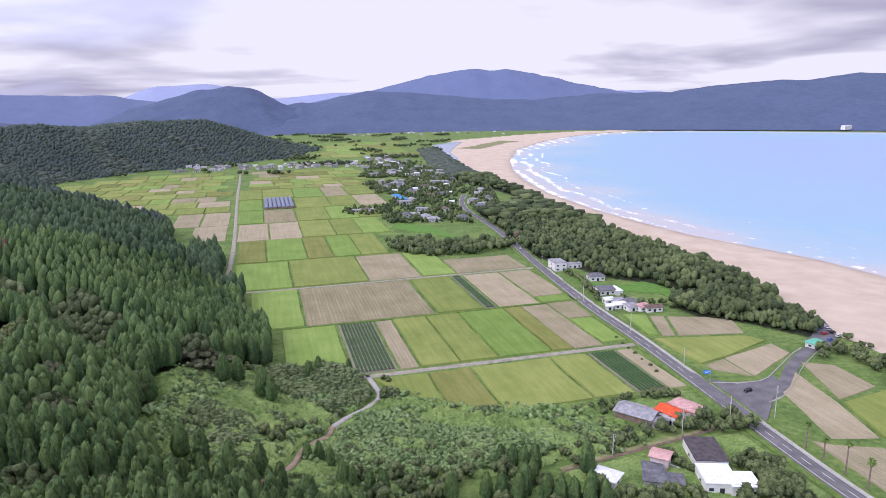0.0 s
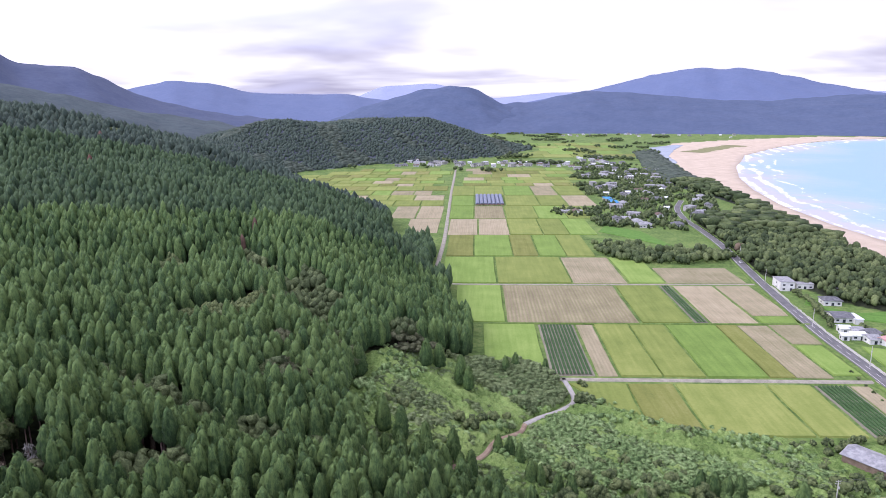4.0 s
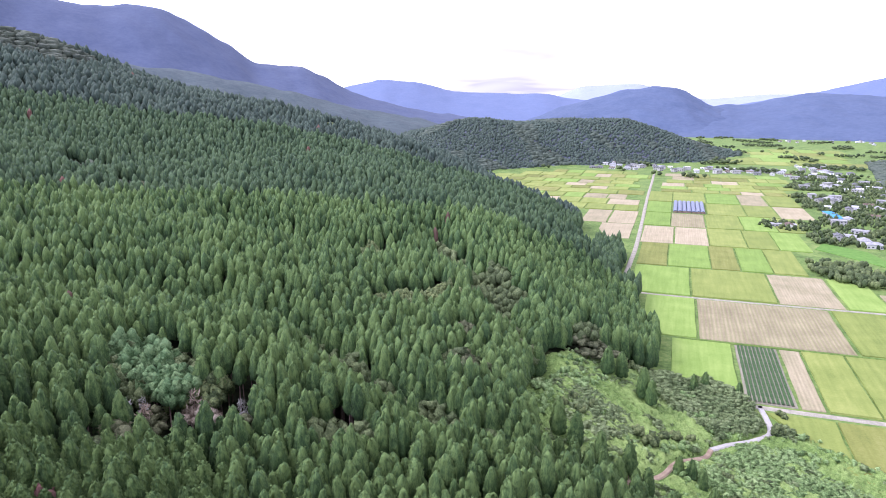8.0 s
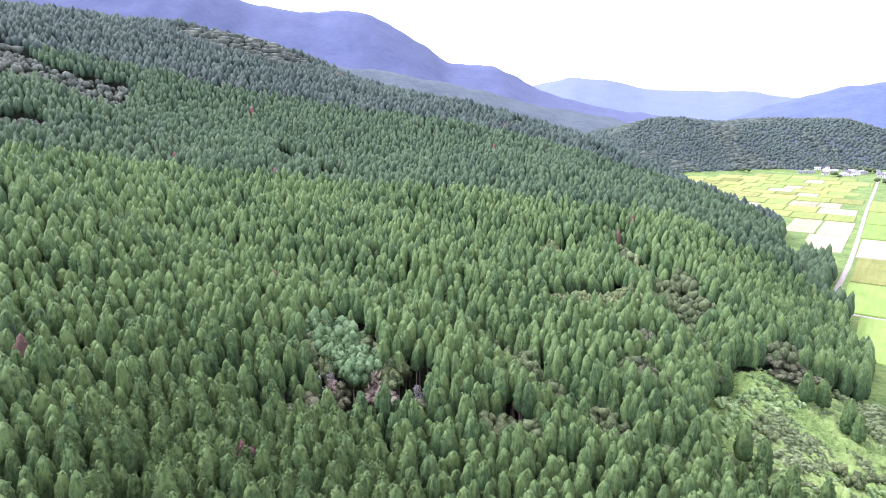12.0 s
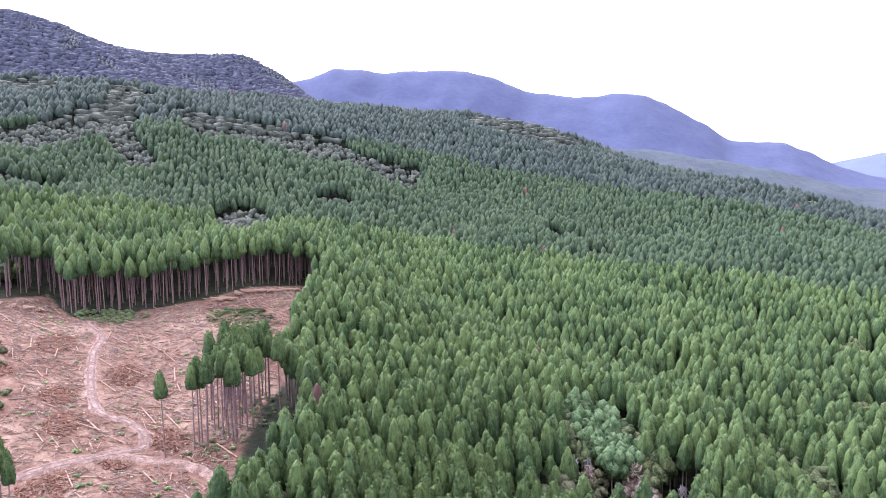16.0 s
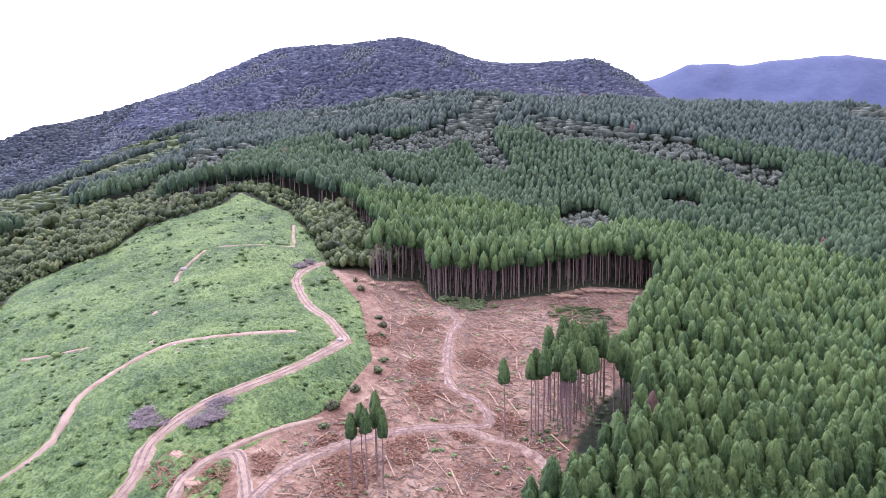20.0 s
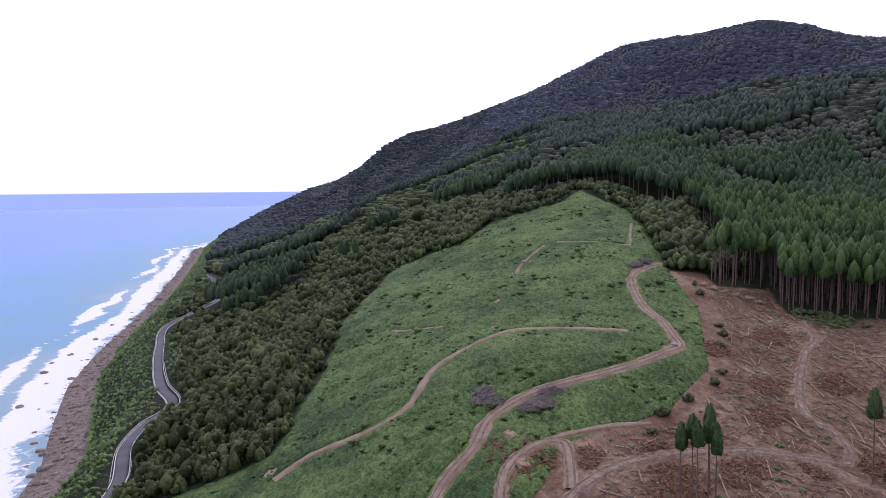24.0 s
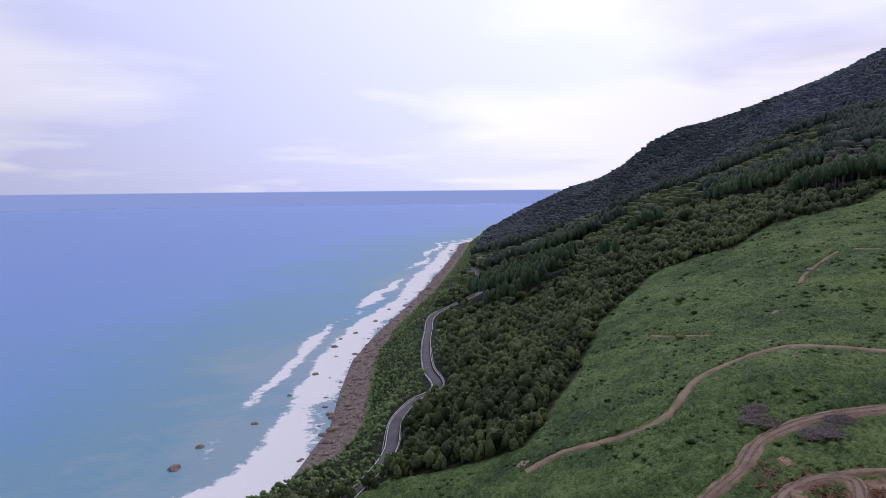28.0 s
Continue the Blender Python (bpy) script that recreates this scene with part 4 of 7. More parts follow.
def crop_material(name, dark, mid, light, rows=0.0, strength=0.5, gap=None):
    m, n = material(name, 0.9)
    turned = n.add("ShaderNodeVectorRotate", Vector=n.place, Angle=-TURN)
    turned.rotation_type = "Z_AXIS"
    pick = n.add("ShaderNodeObjectInfo").outputs["Random"]
    big, fine = n.noise(n.place, 0.05, 4, 0.6), n.noise(n.place, 0.9, 4, 0.7)
    stretched = n.add("ShaderNodeMapping", Vector=turned.outputs[0])
    stretched.inputs["Scale"].default_value = (0.5, 0.03, 0.5)
    streak = n.noise(stretched.outputs[0], 1.0, 3, 0.6)
    tone = n.math("ADD", n.math("ADD", n.math("MULTIPLY", big, 0.35), n.math("MULTIPLY", fine, 0.25)), n.math("MULTIPLY", streak, 0.3))
    tone = n.math("ADD", tone, n.math("MULTIPLY", n.math("SUBTRACT", pick, 0.5), 0.16))
    col = n.ramp(tone, (0.30, dark), (0.46, mid), (0.60, light))
    h = fine
    if rows:
        x = n.add("ShaderNodeSeparateXYZ", Vector=turned.outputs[0]).outputs[0]
        wave = n.math("SINE", n.math("MULTIPLY", x, 2 * math.pi / rows))
        h = n.math("ADD", fine, n.math("MULTIPLY", wave, 0.5))
        col = n.mix(n.math("MULTIPLY", n.spread(wave, -0.2, 0.6), strength), col, gap or dark)
    finish(n, col, h, 0.6, 0.2)
    return m


M["g"] = crop_material("young_rice", (0.125, 0.205, 0.038), (0.178, 0.280, 0.056), (0.240, 0.338, 0.084))
M["y"] = crop_material("ripening_rice", (0.142, 0.190, 0.040), (0.205, 0.252, 0.060), (0.275, 0.310, 0.088))
M["o"] = crop_material("olive_rice", (0.120, 0.145, 0.032), (0.185, 0.205, 0.050), (0.25, 0.255, 0.085))
M["b"] = crop_material("tilled_soil", (0.205, 0.195, 0.104), (0.325, 0.282, 0.180), (0.425, 0.362, 0.245), 1.8, 0.18, (0.250, 0.222, 0.132))
M["d"] = crop_material("stubble", (0.174, 0.145, 0.087), (0.275, 0.239, 0.145), (0.377, 0.334, 0.203), 2.2, 0.4, (0.203, 0.217, 0.087))
M["v"] = crop_material("mulched_beds", (0.131, 0.131, 0.102), (0.232, 0.217, 0.160), (0.319, 0.290, 0.232), 0)
CROPS = {"g": ("rice_field", "bright green rice field with low grass banks", 0.45), "y": ("rice_field", "yellow-green ripening rice field with low grass banks", 0.5),
         "o": ("rice_field", "olive green rice field, patchy, nearly ripe", 0.45), "b": ("tilled_field", "bare tan tilled field with faint furrows", 0.08),
         "d": ("stubble_field", "brown stubble field with weedy rows", 0.12), "v": ("vegetable_field", "vegetable field with dark green crop rows", 0.08)}
farm_rng = random.Random(5)


def part(name, bm, mat, parent=None, label=""):
    me = bpy.data.meshes.new(name)
    bm.to_mesh(me)
    bm.free()
    me.materials.append(mat)
    ob = new(name, me)
    if parent is not None:
        ob.parent = parent
    return tagged(ob, label) if label else ob


def slab(corners, low, high, inset=0.35, wander=0.2):
    """A low block over a four- or more-sided plot, with a sloping rim and slightly uneven edges."""
    bm = bmesh.new()
    ring = []
    n = len(corners)
    for i in range(n):
        a, b = Vector(corners[i]), Vector(corners[(i + 1) % n])
        k = max(1, int((b - a).length / 9))
        ring += [a.lerp(b, j / k) + Vector((farm_rng.uniform(-wander, wander), farm_rng.uniform(-wander, wander))) for j in range(k)]
    mid = sum(ring, Vector((0, 0))) / len(ring)
    outer = [bm.verts.new((p.x, p.y, low)) for p in ring]
    inner = [bm.verts.new((*(p + (mid - p).normalized() * inset), high)) for p in ring]
    for i in range(len(ring)):
        j = (i + 1) % len(ring)
        bm.faces.new((outer[i], outer[j], inner[j], inner[i]))
    bm.faces.new(inner)
    bmesh.ops.recalc_face_normals(bm, faces=bm.faces[:])
    return bm


def crop_row(length):
    """A hedge-like row of leafy crop along y."""
    bm = bmesh.new()
    rng = random.Random(3)
    prev = None
    k = max(2, int(length / 1.6))
    for i in range(k + 1):
        w, h = 0.62 * rng.uniform(0.8, 1.2), 0.75 * rng.uniform(0.8, 1.2)
        y = length * i / k
        cur = [bm.verts.new(p) for p in ((-w, y, 0), (-w * 0.7, y, h * 0.75), (0, y, h), (w * 0.7, y, h * 0.75), (w, y, 0))]
        if prev:
            for j in range(4):
                bm.faces.new((prev[j], prev[j + 1], cur[j + 1], cur[j]))
        prev = cur
    return bm


row_mesh = {}


def field(crop, u0, u1, v0, v1, *, poly=None):
    name, text, h = CROPS[crop]
    c = poly or [uv(u0, v0), uv(u1, v0), uv(u1, v1), uv(u0, v1)]
    ob = part(name, slab(c, -0.3, 0.3 + h), M[crop])
    tagged(ob, text, "field", "fields on the valley floor")
    if crop == "v":
        n = max(2, int((u1 - u0 - 1) / 1.9))
        key = round(v1 - v0)
        for i in range(n):
            if key not in row_mesh:
                first = part("crop_row", crop_row(v1 - v0 - 2), M["row"], ob)
                row_mesh[key] = first.data
            else:
                first = new("crop_row", row_mesh[key])
                first.parent = ob
            x, y = uv(u0 + 1 + (i + 0.5) * (u1 - u0 - 2) / n, v0 + 1)
            first.matrix_basis = pose(x, y, 0.36, 0, 0, 15)
    return ob


m_row, n_row = material("crop_leaves", 0.8)
finish(n_row, n_row.ramp(n_row.noise(n_row.place, 1.6, 4, 0.7), (0.35, (0.018, 0.05, 0.016)), (0.65, (0.07, 0.14, 0.045))), n_row.noise(n_row.place, 4.0, 3), 0.8, 0.2)
M["row"] = m_row

for row in ((243, 291, "y42 69 o70 90 y91.5 131 y132.5 151 v153 168 b169 177"), (300, 374, "g5 34.5 v36.5 57 b58.5 67.5 y69 88 y89 108 g109.5 137 o138 149 b150 166.5"),
            (345, 376, "b168 186"), (303, 342, "g168 181"), (378, 458, "g-12 18 d19.5 96 y98 126 v128 135.5 b137.5 164"), (393, 458, "b166 189"), (378, 390, "g166 188"),
            (465, 544, "g-24 15.5 y17 69 b70.5 108 g110 134"), (466, 509, "b136 191"), (549, 637, "o-24 -1 g0 32 o33 53 g54.5 76 y77 100"),
            (640, 727, "b-26 3 b4.5 34 y35 66 y67 91.5 g92.5 118"), (732, 818, "g-28 -1 d0 34 y35.5 70 g71 102 y103 128"), (821, 910, "g-29 -1 y39 80 y81.5 114 b116 150"),
            (915, 1012, "y-31 -1 y0 40 g42 80 b82 113 y115 150"), (650, 730, "b-70 -37"), (733, 818, "b-94 -67 b-65 -37"), (243, 262, "y62 69")):
    v0, v1, plots = row
    items = plots.split()
    for a, b in zip(items[::2], items[1::2]):
        if v0 == 243 and v1 == 262:
            continue
        if a == "y42":
            field("y", 42, 69, 243, 291, poly=[uv(43, 291), uv(62, 256), uv(69, 243), uv(69, 291)])
        else:
            field(a[0], float(a[1:]), float(b), v0, v1)
far_rng = random.Random(8)
for v0, v1, u in ((733, 775, -150), (778, 818, -160), (821, 866, -200), (869, 915, -210), (918, 964, -250), (967, 1012, -260), (1016, 1048, -290), (1051, 1084, -290), (1088, 1130, -300), (1133, 1176, -300), (1180, 1230, -300), (1234, 1280, -290)):
    while u < (150 if v0 > 1015 else -66):
        w = far_rng.uniform(24, 46)
        if v0 < 820 and u + w > -96:
            break
        if not (-46 < u + w / 2 < -30) and max(land_height(np.array([uv(u, v0)[0], uv(u, v1)[0]]), np.array([uv(u, v0)[1], uv(u, v1)[1]]))) < 1.3:
            field(far_rng.choice("gyyyob"), u, min(u + w - 1.5, -39 if u < -38 else 999), v0, v1)
        u += w
for v0, v1 in ((1520, 1600), (1604, 1700), (1704, 1800), (1804, 1900), (1904, 2020)):
    u = 60
    while u < 350:
        w = far_rng.uniform(40, 70)
        field(far_rng.choice("ggyyyo"), u, u + w - 2, v0, v1)
        u += w
for crop, poly in EAST_FIELDS:
    field(crop, 0, 0, 0, 0, poly=poly)


# ---- roads ----
def smooth_line(points, step=3.0):
    """A curve through plan points, as evenly spaced points."""
    p = [np.array(q, float) for q in points]
    p = [2 * p[0] - p[1]] + p + [2 * p[-1] - p[-2]]
    out = []
    for a, b, c, d in zip(p, p[1:], p[2:], p[3:]):
        n = max(1, int(np.linalg.norm(c - b) / step))
        for i in range(n):
            t = i / n
            out.append(0.5 * (2 * b + (c - a) * t + (2 * a - 5 * b + 4 * c - d) * t * t + (3 * b - a - 3 * c + d) * t ** 3))
    return np.array(out + [p[-2]])


def ribbon(name, points, width, mat, lift=0.3, label="", cat="road", cross=7, edge=0.6, wander=0.0, level=False, kind="structure", offset=0.0, step=3.0):
    """A strip laid over the ground along a line, with skirts."""
    c = smooth_line(points, step)
    t = np.gradient(c, axis=0)
    t /= np.linalg.norm(t, axis=1)[:, None] + 1e-9
    side = np.stack([t[:, 1], -t[:, 0]], -1)
    c = c + side * offset
    k = np.linspace(-0.5, 0.5, cross)
    w = width * (1 + wander * np.random.RandomState(4).uniform(-1, 1, (len(c), 1)))
    x = c[:, :1] + side[:, :1] * k * w
    y = c[:, 1:] + side[:, 1:] * k * w
    z = land_height(x, y)
    if level:
        mid = z[:, cross // 2]
        mid = np.convolve(np.pad(mid, 4, mode="edge"), np.ones(9) / 9, "valid")
        z = np.repeat(mid[:, None], cross, 1)
    z = z + lift
    z[:, 0] -= edge
    z[:, -1] -= edge
    ob = new(name, mesh_from(name, np.stack([x, y, z], -1).reshape(-1, 3), quads=grid_quads(len(c), cross), mats=[mat]))
    return tagged(ob, label, cat, kind=kind)


MAIN = [(160, 90), (146, 140), (131, 197), (122, 242), (114, 286), (103, 344), (90, 403), (75, 496), (57, 628), (40, 715), (30, 760), (24, 830), (30, 900)]
SIDE = [(121, 266), (133, 266), (148, 276), (157, 288), (165, 300), (178, 315), (194, 330)]
ribbon("road", MAIN, 7.6, M["asphalt"], 0.42, "two-lane grey asphalt road with white lines")
ribbon("road", SIDE, 6.4, M["asphalt"], 0.46, "grey asphalt side road to the beach")
ribbon("road_marking", MAIN, 0.22, M["white_line"], 0.47, "white edge line", "road marking", 2, 0.0, offset=3.0)
ribbon("road_marking", MAIN, 0.22, M["white_line"], 0.47, "white edge line", "road marking", 2, 0.0, offset=-3.0)
line = smooth_line(MAIN, 5.0)
for i in range(2, 70, 2):
    ribbon("road_marking", [tuple(line[i]), tuple(line[i + 1])], 0.22, M["white_line"], 0.48, "white dashed centre line", "road marking", 2, 0.0)
ribbon("verge", MAIN, 1.6, M["grass_bank"], 0.75, "grass verge beside the road", "verge", 5, 0.5, 0.3, offset=5.2)
ribbon("verge", MAIN, 2.4, M["grass_bank"], 0.75, "grass verge beside the road", "verge", 5, 0.5, 0.3, offset=-5.4)
ribbon("pavement", MAIN[1:8], 1.6, M["concrete"], 0.58, "concrete pavement beside the road", "pavement", 3, 0.5, offset=4.6)
ribbon("farm_road", [uv(30, 296), uv(60, 296), uv(120, 296), uv(184, 296)], 3.6, M["farm_track"], 0.5, "pale gravel farm road between fields")
ribbon("farm_road", [uv(-24, 461), uv(60, 461), uv(120, 462), uv(196, 463)], 2.2, M["farm_track"], 0.5, "pale farm path between fields")
ribbon("farm_road", W_ROAD, 4.0, M["farm_track"], 0.5, "pale gravel farm road along the hill foot")
ribbon("farm_road", [uv(8, 376), uv(90, 376), uv(192, 377)], 1.6, M["grass_bank"], 0.75, "grass path between fields")
ribbon("farm_road", FOOT_PATH[:6], 2.6, M["concrete"], 0.5, "winding pale concrete farm lane")
ribbon("farm_road", FOOT_PATH[5:], 2.2, M["dirt"], 0.4, "narrow dirt path through the scrub", "track")
tagged(part("junction", slab([(115, 296), (121, 287), (131, 281.5), (143, 284), (152, 290), (150, 280), (140, 266), (134, 256), (128, 246), (120, 244), (115, 262), (112, 282)], -0.4, 0.5, 0.3, 0.1), M["asphalt"]), "wide grey asphalt road junction", "road", kind="structure")


# ---- buildings ----
M["plaster"] = mottled("white_plaster", (0.60, 0.59, 0.56), (0.80, 0.79, 0.76), 3, 0.3, 0.9, 0, 0.1)
M["plaster_grey"] = mottled("grey_plaster", (0.34, 0.33, 0.32), (0.50, 0.48, 0.46), 3, 0.3, 0.9, 0, 0.1)
M["wood_wall"] = mottled("weathered_boards", (0.14, 0.10, 0.07), (0.28, 0.21, 0.16), 2, 0.2, 0.9)
M["pink_wall"] = mottled("pale_pink_render", (0.50, 0.42, 0.39), (0.68, 0.58, 0.54), 3, 0.3, 0.9)
M["window_glass"] = mottled("window_glass", (0.02, 0.025, 0.03), (0.06, 0.07, 0.08), 2, 0.5, 0.15)
M["frame"] = mottled("aluminium_frame", (0.35, 0.35, 0.35), (0.5, 0.5, 0.5), 1, 0.1, 0.5)


def roof_material(name, dark, light, pitch=0.3):
    m, n = material(name, 0.65)
    grid = n.add("ShaderNodeTexCoord").outputs["Object"]
    waves = n.math("SINE", n.math("MULTIPLY", n.add("ShaderNodeSeparateXYZ", Vector=grid).outputs[0], 2 * math.pi / pitch))
    stain = n.noise(n.place, 0.5, 4, 0.65)
    finish(n, n.ramp(n.math("ADD", stain, n.math("MULTIPLY", waves, 0.04)), (0.35, dark), (0.65, light)), waves, 0.5, 0.06)
    return m


ROOFS = {"slate": roof_material("grey_roof_tiles", (0.085, 0.088, 0.10), (0.20, 0.205, 0.22)), "ash": roof_material("pale_grey_roof_tiles", (0.22, 0.225, 0.24), (0.40, 0.40, 0.41)),
         "brown": roof_material("brown_roof_tiles", (0.09, 0.06, 0.05), (0.19, 0.14, 0.11)), "white": roof_material("white_roof_sheet", (0.62, 0.66, 0.70), (0.85, 0.87, 0.9), 1.5),
         "red": roof_material("orange_red_roof", (0.62, 0.07, 0.02), (0.80, 0.13, 0.04)), "pink": roof_material("faded_pink_roof", (0.48, 0.26, 0.25), (0.66, 0.42, 0.38)),
         "blue": roof_material("blue_roof_sheet", (0.03, 0.22, 0.55), (0.06, 0.34, 0.72)), "green": roof_material("green_roof_sheet", (0.10, 0.40, 0.28), (0.17, 0.52, 0.38)), "dark": roof_material("dark_flat_roof", (0.045, 0.038, 0.042), (0.11, 0.095, 0.10), 0.9)}
ROOF_WORDS = {"slate": "grey tiled roof", "ash": "pale grey tiled roof", "brown": "brown tiled roof", "white": "white sheet roof", "red": "bright orange-red roof", "pink": "faded pink roof", "blue": "bright blue sheet roof", "green": "green roof", "dark": "dark flat roof"}


def box_bm(x0, x1, y0, y1, z0, z1, bevel=0.0):
    bm = bmesh.new()
    bmesh.ops.create_cube(bm, size=1, matrix=Matrix.Translation(((x0 + x1) / 2, (y0 + y1) / 2, (z0 + z1) / 2)) @ Matrix.Diagonal((x1 - x0, y1 - y0, z1 - z0, 1)))
    if bevel:
        bmesh.ops.bevel(bm, geom=bm.edges[:], offset=bevel, segments=1, affect="EDGES")
    return bm


def pitched_roof(w, d, z, rise, style, over=0.7, thick=0.22):
    """Hip or gable roof with eaves, ridge along x."""
    bm = bmesh.new()
    a, b = w / 2 + over, d / 2 + over
    inset = b * 0.95 if style == "hip" else 0.0
    inset = min(inset, a * 0.75)
    for dz in (0.0, -thick):
        for x, y in ((-a, -b), (a, -b), (a, b), (-a, b)):
            bm.verts.new((x, y, z + dz))
        for x in (-a + inset, a - inset):
            bm.verts.new((x, 0, z + rise + dz))
    v = list(bm.verts)
    for o, flip in ((0, False), (6, True)):
        for f in ((0, 1, 5, 4), (1, 2, 5), (2, 3, 4, 5), (3, 0, 4)):
            if style == "gable" and len(f) == 3:
                continue
            q = [v[o + i] for i in f]
            bm.faces.new(q[::-1] if flip else q)
    rim = ((0, 1), (1, 2), (2, 3), (3, 0)) if style == "hip" else ((0, 1), (1, 5), (5, 2), (2, 3), (3, 4), (4, 0))
    for i, j in rim:
        bm.faces.new((v[i], v[i + 6], v[j + 6], v[j]))
    return bm


def flat_roof(w, d, z, over=0.3):
    bm = box_bm(-w / 2 - over, w / 2 + over, -d / 2 - over, d / 2 + over, z, z + 0.25)
    top = [f for f in bm.faces if f.normal.z > 0.9]
    r = bmesh.ops.inset_region(bm, faces=top, thickness=0.35)
    bmesh.ops.translate(bm, verts=list({x for f in top for x in f.verts}), vec=(0, 0, -0.15))
    return bm


def house(w, d, h, rise, style, roof, wall="plaster", storeys=1, label="", windows=True, name="house", cat="house"):
    top = new(name)
    tagged(top, label or "low plastered house with a %s" % ROOF_WORDS[roof], cat)
    bm = box_bm(-w / 2, w / 2, -d / 2, d / 2, -0.4, h)
    if style == "gable":
        for s in (-1, 1):
            q = [bm.verts.new((s * w / 2, y, z)) for y, z in ((-d / 2, h), (d / 2, h), (0, h + rise * d / (d + 1.4)))]
            bm.faces.new(q)
    part("wall", bm, M[wall], top)
    part("roof", flat_roof(w, d, h) if style == "flat" else pitched_roof(w, d, h, rise, style), ROOFS[roof], top)
    if windows:
        for s in range(storeys):
            z = 0.9 + s * 2.8
            n = max(1, int(w / 3.2))
            for side in (-1, 1):
                for i in range(n):
                    x = (i + 0.5) * w / n - w / 2
                    door = s == 0 and i == n // 2 and side == -1
                    fr = part("door" if door else "window", box_bm(x - 0.85, x + 0.85, side * d / 2 - 0.05, side * d / 2 + 0.05, 0.05 if door else z, (2.1 if door else z + 1.2), 0.01), M["frame"], top)
                    part("pane", box_bm(x - 0.75, x + 0.75, side * d / 2 - 0.07, side * d / 2 + 0.07, 0.15 if door else z + 0.08, (2.0 if door else z + 1.12)), M["window_glass"], fr)
            for side in (-1, 1):
                fr = part("window", box_bm(side * w / 2 - 0.05, side * w / 2 + 0.05, -0.8, 0.8, z, z + 1.1, 0.01), M["frame"], top)
                part("pane", box_bm(side * w / 2 - 0.07, side * w / 2 + 0.07, -0.7, 0.7, z + 0.08, z + 1.02), M["window_glass"], fr)
    return top


def ground_z(x, y):
    return float(land_height(np.array([x]), np.array([y]))[0])


def set_at(ob, x, y, turn, dz=0.0):
    ob.matrix_basis = pose(x, y, ground_z(x, y) + dz, 0, 0, turn)
    return ob


# beside the road, near
set_at(house(15, 10.5, 3.4, 1.6, "gable", "ash", "wood_wall", label="long farm shed with a grey sheet roof", windows=False, name="shed", cat="shed"), 77.5, 251, -38)
set_at(house(5, 6, 2.6, 0.8, "gable", "ash", "plaster_grey", label="lean-to shed with a pale grey roof", windows=False, name="shed", cat="shed"), 84.5, 243.5, -38)
set_at(house(9.0, 7.0, 4.6, 1.5, "gable", "red", storeys=2, label="white house with a bright orange-red roof"), 90.0, 248, -55)
set_at(house(12.5, 7.5, 2.8, 0.9, "hip", "pink", "pink_wall", label="low building with a faded pink roof", windows=False), 99.5, 256, -53)
set_at(house(11.0, 16.5, 3.9, 0, "flat", "dark", label="white building with a dark flat roof"), 92.5, 219, -4)
set_at(house(10.5, 12.0, 3.7, 0, "flat", "white", "plaster", 1, "white building with a flat white roof and parapet"), 90.3, 203, -4)
set_at(house(9.0, 9.0, 3.6, 0, "flat", "white", "plaster", 1, "white wing with a flat white roof and parapet"), 97.2, 199.5, -4)
set_at(house(6.0, 6.0, 4.8, 0.5, "gable", "pink", "pink_wall", 1, "small pale pink house with a faded pink roof"), 75.2, 214.6, -30)
set_at(house(6.0, 12.0, 2.6, 0.8, "gable", "slate", "plaster_grey", 1, "low storehouse with a grey roof", False), 70.2, 207, -14)
set_at(house(7.0, 6.0, 2.4, 0.7, "gable", "slate", "plaster_grey", 1, "low storehouse with a grey roof", False), 75.2, 203, -14)
set_at(house(8.0, 6.5, 3.2, 1.2, "hip", "white", "plaster", 1, "white house with a white sheet roof"), 54, 205, -35)
# along the coastal wood
set_at(house(9.5, 14, 6.4, 0, "flat", "ash", "plaster", 2, "white two-storey building with a flat grey roof"), 86, 493, 12)
set_at(house(11, 5.5, 3.6, 0, "flat", "ash", "plaster", 1, "low white annex with a flat roof"), 99, 497, 12)
set_at(house(14, 10, 4.0, 2.6, "hip", "slate", "wood_wall", 1, "dark house with a grey tiled roof among trees"), 125, 484, -62)
set_at(house(10.5, 9, 3.4, 1.8, "hip", "slate", "plaster", 1, "white house with a grey tiled roof"), 108, 462, 8)
set_at(house(10.5, 12, 3.2, 1.4, "gable", "slate", "plaster", 1, "low house with a grey roof and skylight"), 106, 429, 12)
set_at(house(4.5, 12, 3.0, 0, "flat", "white", "plaster", 1, "narrow white annex with a flat roof", False), 113.5, 428, 12)
for hx, hy, w, d, rf, tn in ((103, 406, 5, 6, "white", 10), (108.5, 404, 6, 7, "ash", 20), (107, 396, 7, 6, "white", 12), (114.5, 401, 7, 8, "slate", 40), (113, 392, 6, 8, "ash", 20), (119.5, 391, 7, 6, "pink", 35), (126, 389, 10, 6, "brown", 10), (100.5, 392, 4, 3, "white", 10)):
    set_at(house(w, d, 3.0, 1.2, "gable", rf, "plaster", 1, "small house in a cluster with a %s" % ROOF_WORDS[rf]), hx, hy, tn)
set_at(house(8.0, 5.0, 3.0, 1.4, "hip", "green", "plaster", 1, "white beach rest house with a green roof"), 189.5, 325.5, 30)
